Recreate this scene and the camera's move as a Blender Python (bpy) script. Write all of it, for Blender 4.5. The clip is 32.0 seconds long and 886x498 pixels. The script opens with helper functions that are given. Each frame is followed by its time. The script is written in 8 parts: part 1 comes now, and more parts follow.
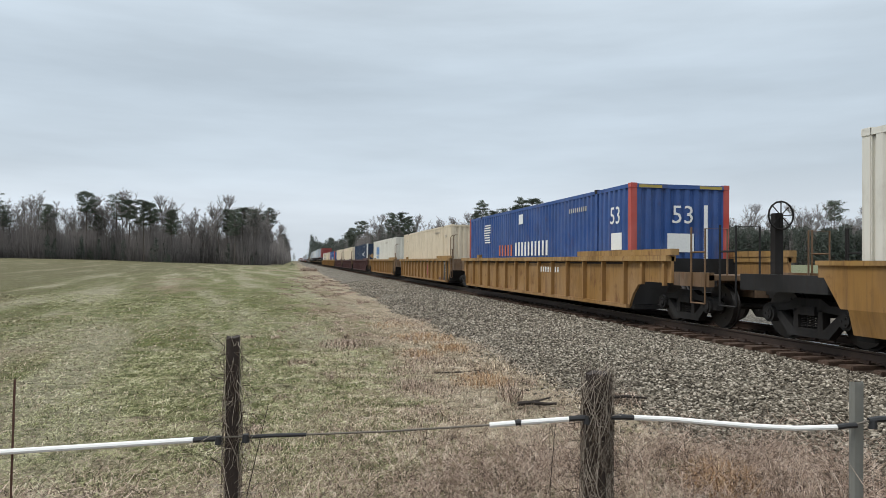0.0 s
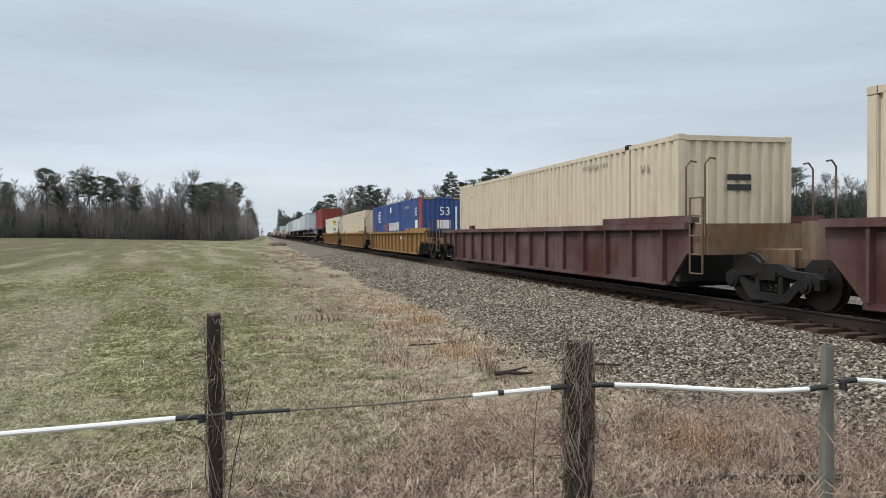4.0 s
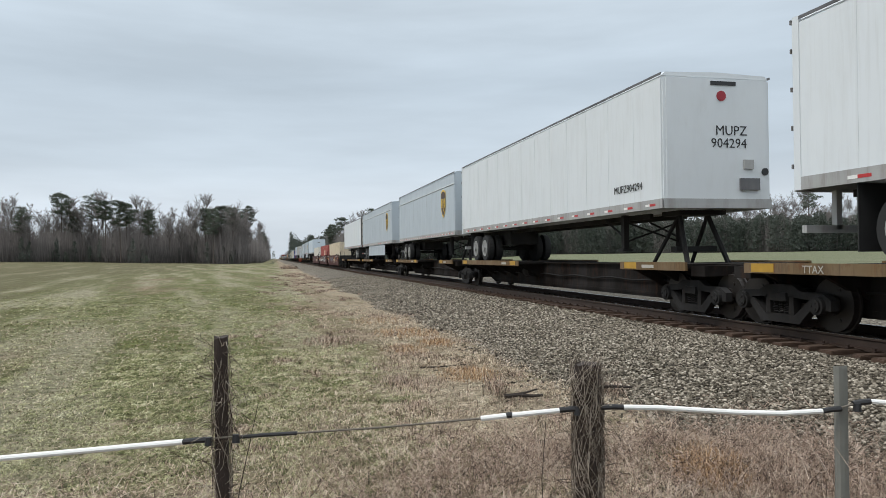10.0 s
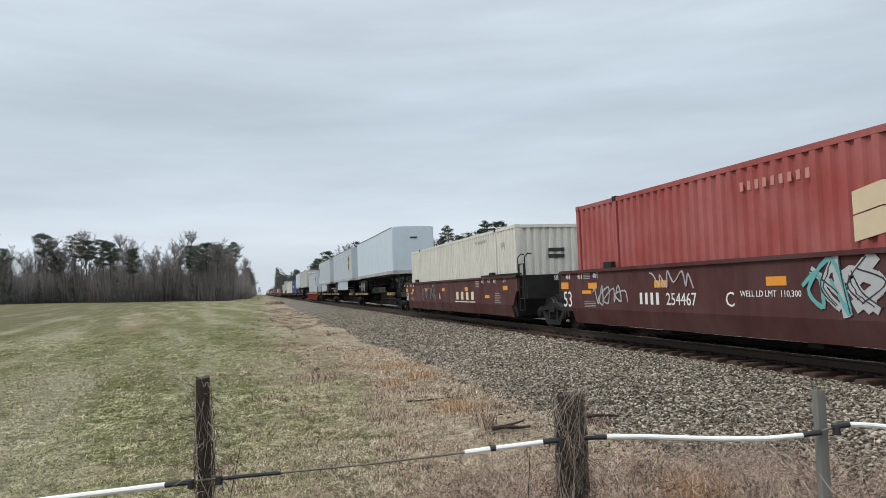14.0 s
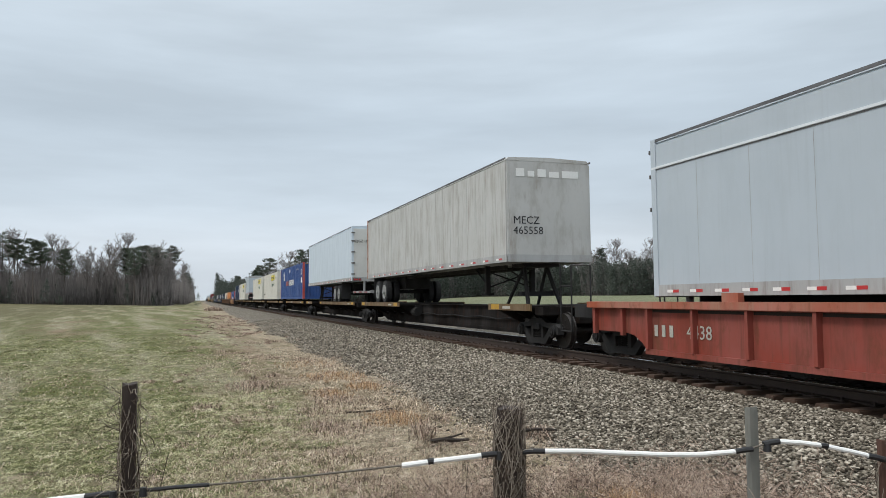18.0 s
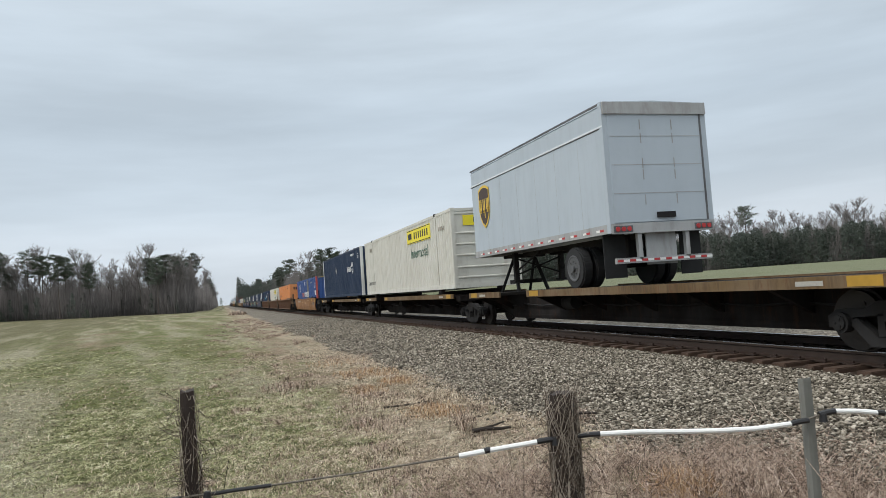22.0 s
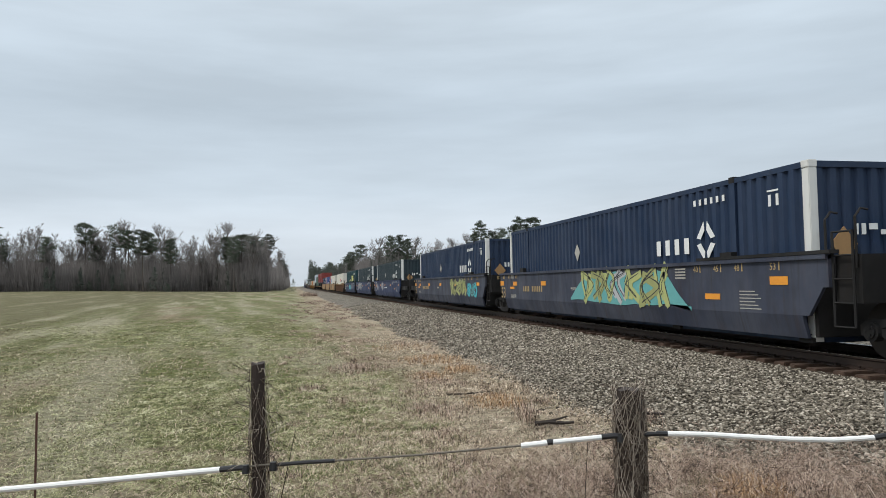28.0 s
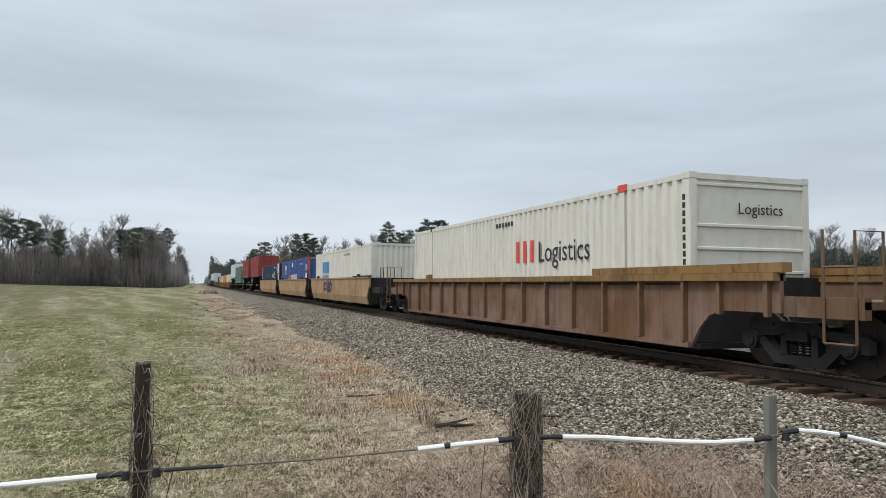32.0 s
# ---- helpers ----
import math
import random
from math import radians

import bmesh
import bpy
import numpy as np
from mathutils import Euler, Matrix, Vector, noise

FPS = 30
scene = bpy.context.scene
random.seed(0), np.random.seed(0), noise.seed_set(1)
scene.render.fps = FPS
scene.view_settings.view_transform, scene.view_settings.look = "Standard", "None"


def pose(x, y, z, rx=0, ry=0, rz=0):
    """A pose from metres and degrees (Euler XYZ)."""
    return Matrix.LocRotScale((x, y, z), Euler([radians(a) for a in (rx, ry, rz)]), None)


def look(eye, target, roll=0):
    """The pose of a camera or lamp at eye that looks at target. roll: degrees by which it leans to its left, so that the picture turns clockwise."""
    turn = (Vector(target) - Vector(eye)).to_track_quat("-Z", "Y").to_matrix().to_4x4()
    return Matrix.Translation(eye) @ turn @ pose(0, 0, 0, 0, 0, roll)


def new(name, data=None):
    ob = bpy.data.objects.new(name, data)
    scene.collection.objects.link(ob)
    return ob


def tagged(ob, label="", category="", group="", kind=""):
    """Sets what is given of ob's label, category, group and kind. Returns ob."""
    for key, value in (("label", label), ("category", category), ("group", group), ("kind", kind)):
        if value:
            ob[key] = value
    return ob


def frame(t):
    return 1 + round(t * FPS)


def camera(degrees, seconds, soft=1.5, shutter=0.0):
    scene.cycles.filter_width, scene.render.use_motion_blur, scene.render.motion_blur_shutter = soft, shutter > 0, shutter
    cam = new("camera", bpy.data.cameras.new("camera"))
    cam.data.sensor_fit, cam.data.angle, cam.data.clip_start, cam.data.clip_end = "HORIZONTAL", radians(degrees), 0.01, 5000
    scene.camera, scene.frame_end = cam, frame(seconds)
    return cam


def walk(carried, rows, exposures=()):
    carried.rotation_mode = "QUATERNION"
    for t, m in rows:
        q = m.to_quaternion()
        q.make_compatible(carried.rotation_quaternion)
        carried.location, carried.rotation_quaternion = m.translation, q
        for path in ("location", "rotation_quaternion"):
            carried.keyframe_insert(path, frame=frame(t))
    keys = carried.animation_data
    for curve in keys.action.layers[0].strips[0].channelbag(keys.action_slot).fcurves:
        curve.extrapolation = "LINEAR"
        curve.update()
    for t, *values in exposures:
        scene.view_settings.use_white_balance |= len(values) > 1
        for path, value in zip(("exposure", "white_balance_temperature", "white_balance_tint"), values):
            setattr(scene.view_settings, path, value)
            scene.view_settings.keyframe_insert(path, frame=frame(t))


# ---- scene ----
cam = camera(62.9, 32.0, soft=0.7)
PATH = [
    (0, (-0.005, 0.215, 1.872), (0.3985, 2.1731, 1.9080), 0.59),
    (0.5, (-0.042, 0.203, 1.873), (0.4034, 2.1530, 1.8951), 0.57),
    (1, (-0.049, 0.212, 1.869), (0.4213, 2.1563, 1.8693), 0.26),
    (1.5, (-0.050, 0.218, 1.866), (0.4346, 2.1587, 1.8491), -0.44),
    (2, (-0.043, 0.220, 1.875), (0.4486, 2.1585, 1.8508), -0.79),
    (2.5, (-0.047, 0.219, 1.866), (0.4497, 2.1560, 1.8430), -0.48),
    (4.5, (-0.079, 0.231, 1.884), (0.3967, 2.1726, 1.8390), -0.51),
    (5, (-0.076, 0.232, 1.876), (0.3765, 2.1797, 1.8400), -1.01),
    (5.5, (-0.091, 0.215, 1.894), (0.3295, 2.1702, 1.8731), -1.88),
    (6, (-0.071, 0.218, 1.892), (0.3260, 2.1781, 1.8814), -2.79),
    (6.5, (-0.063, 0.228, 1.892), (0.3390, 2.1875, 1.8801), -3.11),
    (7, (-0.055, 0.231, 1.888), (0.3633, 2.1866, 1.8668), -2.78),
    (7.5, (-0.043, 0.233, 1.884), (0.3897, 2.1858, 1.8540), -2.41),
    (8, (-0.047, 0.233, 1.882), (0.4016, 2.1821, 1.8501), -2.03),
    (8.5, (-0.044, 0.247, 1.880), (0.4112, 2.1939, 1.8526), -1.84),
    (9, (-0.054, 0.237, 1.877), (0.3988, 2.1851, 1.8666), -1.60),
    (9.5, (-0.060, 0.225, 1.884), (0.3910, 2.1735, 1.8941), -1.14),
    (10, (-0.049, 0.228, 1.874), (0.4075, 2.1746, 1.8948), -0.65),
    (10.5, (-0.048, 0.229, 1.876), (0.4141, 2.1743, 1.8966), -0.37),
    (11, (-0.053, 0.222, 1.877), (0.4035, 2.1692, 1.8931), -0.21),
    (11.5, (-0.043, 0.213, 1.874), (0.4031, 2.1619, 1.8987), -0.20),
    (12, (-0.012, 0.215, 1.881), (0.4214, 2.1665, 1.9411), -0.21),
    (12.5, (0.002, 0.239, 1.885), (0.4271, 2.1907, 1.9890), -0.57),
    (13, (0.014, 0.216, 1.884), (0.4609, 2.1632, 1.9846), -1.43),
    (13.5, (-0.006, 0.186, 1.882), (0.4653, 2.1274, 1.9757), -1.97),
    (14, (-0.017, 0.173, 1.893), (0.4770, 2.1078, 1.9993), -2.08),
    (14.5, (-0.013, 0.182, 1.897), (0.5052, 2.1087, 2.0365), -2.10),
    (16.5, (0.005, 0.213, 1.877), (0.6194, 2.1115, 2.0092), -0.72),
    (17, (0.023, 0.233, 1.879), (0.6701, 2.1225, 1.9936), -0.44),
    (17.5, (0.018, 0.223, 1.879), (0.6687, 2.1106, 1.9945), -0.47),
    (18, (0.007, 0.230, 1.882), (0.6463, 2.1198, 2.0165), -0.50),
    (18.5, (0.014, 0.235, 1.879), (0.6481, 2.1259, 2.0331), -0.53),
    (19, (0.020, 0.238, 1.890), (0.6580, 2.1258, 2.0586), -0.64),
    (19.5, (0.033, 0.263, 1.887), (0.6619, 2.1543, 2.0522), -0.62),
    (20, (0.032, 0.296, 1.878), (0.6318, 2.1981, 2.0247), -0.72),
    (20.5, (0.018, 0.316, 1.877), (0.5931, 2.2272, 2.0076), -1.36),
    (21, (-0.087, 0.254, 1.889), (0.4896, 2.1656, 2.0063), -2.57),
    (21.5, (-0.189, 0.215, 1.873), (0.4035, 2.1219, 1.9805), -3.63),
    (22, (-0.155, 0.260, 1.890), (0.4386, 2.1664, 2.0020), -4.00),
    (22.5, (-0.133, 0.290, 1.892), (0.4472, 2.1996, 2.0211), -3.41),
    (23, (-0.130, 0.287, 1.873), (0.4137, 2.2072, 2.0089), -2.54),
    (23.5, (-0.139, 0.267, 1.872), (0.3524, 2.2014, 1.9962), -2.15),
    (24, (-0.147, 0.273, 1.877), (0.2981, 2.2194, 1.9925), -2.17),
    (24.5, (-0.159, 0.272, 1.883), (0.2583, 2.2245, 1.9951), -2.31),
    (25, (-0.159, 0.277, 1.880), (0.2522, 2.2314, 1.9793), -2.66),
    (25.5, (-0.156, 0.279, 1.893), (0.2691, 2.2318, 1.9688), -3.27),
    (27.5, (-0.177, 0.279, 1.866), (0.1876, 2.2431, 1.9537), -0.51),
    (28, (-0.161, 0.283, 1.862), (0.2462, 2.2386, 1.9570), -1.03),
    (28.5, (-0.127, 0.302, 1.895), (0.3762, 2.2333, 2.0204), -1.84),
    (29, (-0.098, 0.334, 1.882), (0.5063, 2.2335, 2.0426), -1.79),
    (29.5, (-0.096, 0.347, 1.863), (0.5626, 2.2284, 2.0304), -1.07),
    (30, (-0.107, 0.340, 1.859), (0.5635, 2.2183, 2.0069), -0.30),
    (30.5, (-0.102, 0.354, 1.857), (0.5698, 2.2333, 1.9862), -0.00),
    (31, (-0.106, 0.353, 1.853), (0.5714, 2.2303, 1.9736), 0.10),
    (31.5, (-0.103, 0.365, 1.851), (0.5731, 2.2436, 1.9627), 0.26),
    (32, (-0.114, 0.345, 1.859), (0.5390, 2.2332, 1.9567), 0.36),
]
walk(cam, [(t, look(eye, target, roll)) for t, eye, target, roll in PATH])

# ---- light ----
world = bpy.data.worlds.new("world")
scene.world = world
world.use_nodes = True
SUN_DIR = Vector((-0.72, -0.12, 0.95)).normalized()


def build_world():
    nt = world.node_tree
    nt.nodes.clear()
    n, l = nt.nodes.new, nt.links.new
    out, bg = n("ShaderNodeOutputWorld"), n("ShaderNodeBackground")
    sky = n("ShaderNodeTexSky")
    sky.sky_type, sky.sun_disc = "NISHITA", False
    sky.sun_elevation = math.asin(SUN_DIR.z)
    sky.sun_rotation = math.atan2(SUN_DIR.x, SUN_DIR.y)
    sky.air_density, sky.dust_density = 1.0, 4.0
    co = n("ShaderNodeTexCoord")
    sep = n("ShaderNodeSeparateXYZ")
    l(co.outputs["Generated"], sep.inputs[0])
    # overcast deck: pale band low down, greyer above, bright towards the zenith
    ramp = n("ShaderNodeValToRGB")
    el = ramp.color_ramp.elements
    el[0].position, el[0].color = 0.0, (0.68, 0.75, 0.82, 1)
    el[1].position, el[1].color = 1.0, (1.75, 1.85, 1.95, 1)
    for p, c in ((0.07, (0.73, 0.81, 0.89)), (0.125, (0.61, 0.70, 0.785)), (0.23, (0.57, 0.665, 0.755)), (0.40, (0.66, 0.755, 0.84)), (0.6, (1.2, 1.3, 1.38))):
        e = el.new(p)
        e.color = (*c, 1)
    l(sep.outputs["Z"], ramp.inputs[0])
    mp = n("ShaderNodeMapping")
    mp.inputs["Scale"].default_value = (1.4, 1.4, 9.0)
    l(co.outputs["Generated"], mp.inputs["Vector"])
    no = n("ShaderNodeTexNoise")
    no.inputs["Scale"].default_value, no.inputs["Detail"].default_value, no.inputs["Roughness"].default_value = 1.6, 5, 0.52
    l(mp.outputs[0], no.inputs["Vector"])
    mr = n("ShaderNodeMapRange")
    mr.inputs["From Min"].default_value, mr.inputs["From Max"].default_value = 0.33, 0.67
    mr.inputs["To Min"].default_value, mr.inputs["To Max"].default_value = 0.90, 1.10
    l(no.outputs["Fac"], mr.inputs["Value"])
    mul = n("ShaderNodeMix")
    mul.data_type, mul.blend_type = "RGBA", "MULTIPLY"
    mul.inputs[0].default_value = 1.0
    l(ramp.outputs[0], mul.inputs[6])
    l(mr.outputs[0], mul.inputs[7])
    # a little of the clear sky's own colour through the cloud
    dim = n("ShaderNodeMix")
    dim.data_type, dim.blend_type = "RGBA", "MULTIPLY"
    dim.inputs[0].default_value = 1.0
    dim.inputs[7].default_value = (0.1, 0.1, 0.1, 1)
    l(sky.outputs[0], dim.inputs[6])
    mix = n("ShaderNodeMix")
    mix.data_type = "RGBA"
    mix.inputs[0].default_value = 0.06
    l(mul.outputs[2], mix.inputs[6])
    l(dim.outputs[2], mix.inputs[7])
    l(mix.outputs[2], bg.inputs["Color"])
    bg.inputs["Strength"].default_value = 1.0
    l(bg.outputs[0], out.inputs[0])


build_world()
sun = new("sun", bpy.data.lights.new("sun", "SUN"))
sun.data.energy, sun.data.angle, sun.data.color = 1.5, radians(14), (1.0, 0.97, 0.93)
sun.matrix_world = look(SUN_DIR * 50, (0, 0, 0))
scene.view_settings.exposure = 0.0

# ---- materials ----
MATS = {}


def ramp_node(nt, stops):
    r = nt.nodes.new("ShaderNodeValToRGB")
    el = r.color_ramp.elements
    el[0].position, el[0].color = stops[0][0], (*stops[0][1], 1)
    el[1].position, el[1].color = stops[-1][0], (*stops[-1][1], 1)
    for p, c in stops[1:-1]:
        e = el.new(p)
        e.color = (*c, 1)
    return r


def base_mat(name, rough=0.6, metal=0.0, spec=0.5):
    m = bpy.data.materials.new(name)
    m.use_nodes = True
    b = m.node_tree.nodes["Principled BSDF"]
    b.inputs["Roughness"].default_value, b.inputs["Metallic"].default_value = rough, metal
    b.inputs["Specular IOR Level"].default_value = spec
    return m, m.node_tree, b


def noise_node(nt, scale, detail=4, stretch=(1, 1, 1), rough=0.55, coord="Object"):
    co = nt.nodes.new("ShaderNodeTexCoord") if coord == "Object" else nt.nodes.new("ShaderNodeNewGeometry")
    mp = nt.nodes.new("ShaderNodeMapping")
    mp.inputs["Scale"].default_value = stretch
    nt.links.new(co.outputs["Object" if coord == "Object" else "Position"], mp.inputs["Vector"])
    no = nt.nodes.new("ShaderNodeTexNoise")
    no.inputs["Scale"].default_value, no.inputs["Detail"].default_value, no.inputs["Roughness"].default_value = scale, detail, rough
    nt.links.new(mp.outputs[0], no.inputs["Vector"])
    return no


def mix_node(nt, fac, a, b, blend="MIX"):
    mx = nt.nodes.new("ShaderNodeMix")
    mx.data_type, mx.blend_type = "RGBA", blend
    for i, v in ((0, fac), (6, a), (7, b)):
        if hasattr(v, "is_linked"):
            nt.links.new(v, mx.inputs[i])
        elif i == 0:
            mx.inputs[0].default_value = v
        else:
            mx.inputs[i].default_value = (*v, 1)
    return mx.outputs[2]


def range_node(nt, v, a, b, c, d):
    r = nt.nodes.new("ShaderNodeMapRange")
    for k, x in (("From Min", a), ("From Max", b), ("To Min", c), ("To Max", d)):
        r.inputs[k].default_value = x
    nt.links.new(v, r.inputs["Value"])
    return r.outputs[0]


def bump(nt, b, height, strength=0.3, dist=0.01):
    bp = nt.nodes.new("ShaderNodeBump")
    bp.inputs["Strength"].default_value, bp.inputs["Distance"].default_value = strength, dist
    nt.links.new(height, bp.inputs["Height"])
    nt.links.new(bp.outputs[0], b.inputs["Normal"])


def paint(name, rgb, rough=0.5, dirt=0.35, dirt_rgb=(0.09, 0.065, 0.045), rust=0.0, fade=0.12, spec=0.25):
    """Weathered paint on steel: faded patches, vertical streaks of grime, spots of rust."""
    if name in MATS:
        return MATS[name]
    m, nt, b = base_mat(name, rough, 0, spec)
    big = noise_node(nt, 0.8, 4, (1, 1, 1))
    streak = noise_node(nt, 1.6, 6, (1.0, 1.7, 0.4), 0.68)
    fine = noise_node(nt, 22, 3)
    pale = tuple(min(1, c * (1 - fade) + fade * 0.6) for c in rgb)
    deep = tuple(c * (1 - fade) for c in rgb)
    c1 = mix_node(nt, range_node(nt, big.outputs["Fac"], 0.35, 0.65, 0, 1), deep, pale)
    c2 = mix_node(nt, range_node(nt, streak.outputs["Fac"], 0.48, 0.72, 0, dirt), c1, dirt_rgb)
    drip = noise_node(nt, 2.4, 5, (1.0, 4.2, 0.22), 0.62)
    c2 = mix_node(nt, range_node(nt, drip.outputs["Fac"], 0.54, 0.74, 0, min(0.85, dirt * 1.3)), c2, dirt_rgb)
    if rust:
        spots = noise_node(nt, 3.0, 6, (1, 1, 0.5), 0.72)
        c2 = mix_node(nt, range_node(nt, spots.outputs["Fac"], 0.55, 0.66, 0, rust), c2, (0.12, 0.048, 0.022))
        runs = noise_node(nt, 1.7, 6, (1.0, 5.0, 0.3), 0.7)
        c2 = mix_node(nt, range_node(nt, runs.outputs["Fac"], 0.57, 0.68, 0, 0.8 * rust), c2, (0.15, 0.066, 0.03))
    oi = nt.nodes.new("ShaderNodeObjectInfo")
    c3 = mix_node(nt, range_node(nt, oi.outputs["Random"], 0, 1, 0, 0.10), c2, dirt_rgb)
    nt.links.new(c3, b.inputs["Base Color"])
    nt.links.new(range_node(nt, streak.outputs["Fac"], 0.3, 0.7, rough - 0.08, rough + 0.2), b.inputs["Roughness"])
    bump(nt, b, fine.outputs["Fac"], 0.08, 0.004)
    MATS[name] = m
    return m


def plain(name, rgb, rough=0.6, metal=0.0, vary=0.15, scale=8):
    if name in MATS:
        return MATS[name]
    m, nt, b = base_mat(name, rough, metal)
    no = noise_node(nt, scale, 4)
    c = mix_node(nt, no.outputs["Fac"], tuple(x * (1 - vary) for x in rgb), tuple(min(1, x * (1 + vary)) for x in rgb))
    nt.links.new(c, b.inputs["Base Color"])
    bump(nt, b, no.outputs["Fac"], 0.1, 0.005)
    MATS[name] = m
    return m


def islands(name, stops, rough=0.9, drift=None, spec=0.2):
    """For joined heaps of small pieces: each piece takes its own tone, drifting from patch to patch."""
    if name in MATS:
        return MATS[name]
    m, nt, b = base_mat(name, rough, 0, spec)
    g = nt.nodes.new("ShaderNodeNewGeometry")
    r = ramp_node(nt, stops)
    fac = g.outputs["Random Per Island"]
    if drift:
        scale, stretch, share = drift
        no = noise_node(nt, scale, 5, stretch, 0.62, "Position")
        mx = nt.nodes.new("ShaderNodeMath")
        mx.operation = "MULTIPLY_ADD"
        nt.links.new(fac, mx.inputs[0])
        mx.inputs[1].default_value = 1 - share
        nt.links.new(range_node(nt, no.outputs["Fac"], 0.33, 0.67, 0, share), mx.inputs[2])
        fac = mx.outputs[0]
    nt.links.new(fac, r.inputs[0])
    nt.links.new(r.outputs[0], b.inputs["Base Color"])
    MATS[name] = m
    return m


# ---- mesh building ----
class Mesh:
    def __init__(self):
        self.v, self.f = [], []

    def add(self, verts, faces):
        k = len(self.v)
        self.v += [tuple(p) for p in verts]
        self.f += [tuple(i + k for i in f) for f in faces]
        return self

    def box(self, x0, x1, y0, y1, z0, z1):
        v = [(x, y, z) for x in (x0, x1) for y in (y0, y1) for z in (z0, z1)]
        return self.add(v, [(0, 1, 3, 2), (4, 6, 7, 5), (0, 4, 5, 1), (2, 3, 7, 6), (0, 2, 6, 4), (1, 5, 7, 3)])

    def prism(self, poly, a, b, axis="x"):
        """A polygon of pairs drawn along an axis: pairs are (y, z) for x, (x, z) for y, (x, y) for z."""
        def place(p, t):
            return {"x": (t, p[0], p[1]), "y": (p[0], t, p[1]), "z": (p[0], p[1], t)}[axis]
        n = len(poly)
        v = [place(p, a) for p in poly] + [place(p, b) for p in poly]
        return self.add(v, [tuple(range(n)), tuple(range(2 * n - 1, n - 1, -1))] + [(i, (i + 1) % n, n + (i + 1) % n, n + i) for i in range(n)])

    def cyl(self, axis, c, r, half, n=16, r2=None):
        r2 = r if r2 is None else r2
        def place(u, w, t):
            return {"x": (c[0] + t, c[1] + u, c[2] + w), "y": (c[0] + u, c[1] + t, c[2] + w), "z": (c[0] + u, c[1] + w, c[2] + t)}[axis]
        a = [2 * math.pi * i / n for i in range(n)]
        v = [place(r * math.cos(t), r * math.sin(t), -half) for t in a] + [place(r2 * math.cos(t), r2 * math.sin(t), half) for t in a]
        return self.add(v, [tuple(range(n)), tuple(range(2 * n - 1, n - 1, -1))] + [(i, (i + 1) % n, n + (i + 1) % n, n + i) for i in range(n)])

    def tube(self, pts, r, n=6, taper=1.0):
        pts = [Vector(p) for p in pts]
        rings, k = [], len(self.v)
        for i, p in enumerate(pts):
            d = (pts[min(i + 1, len(pts) - 1)] - pts[max(i - 1, 0)]).normalized()
            a = d.orthogonal().normalized() if i == 0 else (a - d * a.dot(d)).normalized()
            b = d.cross(a)
            rr = r * (1 + (taper - 1) * i / max(1, len(pts) - 1))
            rings.append([p + rr * (math.cos(t) * a + math.sin(t) * b) for t in (2 * math.pi * j / n for j in range(n))])
        v = [q for ring in rings for q in ring]
        f = [tuple(range(n - 1, -1, -1)), tuple(range(len(v) - n, len(v)))]
        for i in range(len(pts) - 1):
            f += [(i * n + j, i * n + (j + 1) % n, (i + 1) * n + (j + 1) % n, (i + 1) * n + j) for j in range(n)]
        return self.add(v, f)

    def data(self, name, smooth=False, bevel=0.0):
        me = bpy.data.meshes.new(name)
        me.from_pydata(self.v, [], self.f)
        bm = bmesh.new()
        bm.from_mesh(me)
        bmesh.ops.recalc_face_normals(bm, faces=bm.faces)
        if bevel:
            bmesh.ops.bevel(bm, geom=list(bm.edges), offset=bevel, segments=2, affect="EDGES", clamp_overlap=True)
        if smooth:
            for f in bm.faces:
                f.smooth = True
        bm.to_mesh(me)
        bm.free()
        return me


CACHE = {}


def cached(key, make, smooth=False, bevel=0.0):
    if key not in CACHE:
        mesh = make()
        CACHE[key] = mesh if isinstance(mesh, bpy.types.Mesh) else mesh.data(str(key[0]) if isinstance(key, tuple) else key, smooth, bevel)
    return CACHE[key]


def part(name, mesh, material, parent=None, label="", at=None, smooth=False, bevel=0.0):
    """One mesh object under a thing or under a part; mesh data may be shared, the paint is the object's own."""
    me = mesh if isinstance(mesh, bpy.types.Mesh) else mesh.data(name, smooth, bevel)
    ob = new(name, me)
    if not me.materials:
        me.materials.append(None)
    ob.material_slots[0].link = "OBJECT"
    ob.material_slots[0].material = material
    if parent is not None:
        ob.parent = parent
    if at is not None:
        ob.matrix_basis = at if isinstance(at, Matrix) else Matrix.Translation(at)
    if label:
        ob["label"] = label
    return ob


def thing(name, label, category, group="", at=None):
    ob = new(name)
    ob.empty_display_size = 0.3
    tagged(ob, label, category, group)
    if at is not None:
        ob.matrix_basis = at if isinstance(at, Matrix) else Matrix.Translation(at)
    return ob


def np_mesh(name, verts, tris):
    """A mesh straight from arrays of points and triangles."""
    me = bpy.data.meshes.new(name)
    me.vertices.add(len(verts))
    me.vertices.foreach_set("co", np.asarray(verts, np.float32).ravel())
    me.loops.add(3 * len(tris))
    me.loops.foreach_set("vertex_index", np.asarray(tris, np.int32).ravel())
    me.polygons.add(len(tris))
    me.polygons.foreach_set("loop_start", np.arange(0, 3 * len(tris), 3, dtype=np.int32))
    me.update()
    return me


def text_mesh(body, size, key=None):
    def make():
        cu = bpy.data.curves.new("lettering", "FONT")
        cu.body, cu.size, cu.extrude = body, size, 0.002
        cu.resolution_u = 2
        ob = bpy.data.objects.new("lettering", cu)
        me = bpy.data.meshes.new_from_object(ob)
        bpy.data.objects.remove(ob)
        return me
    return cached(("lettering", body, size), make)

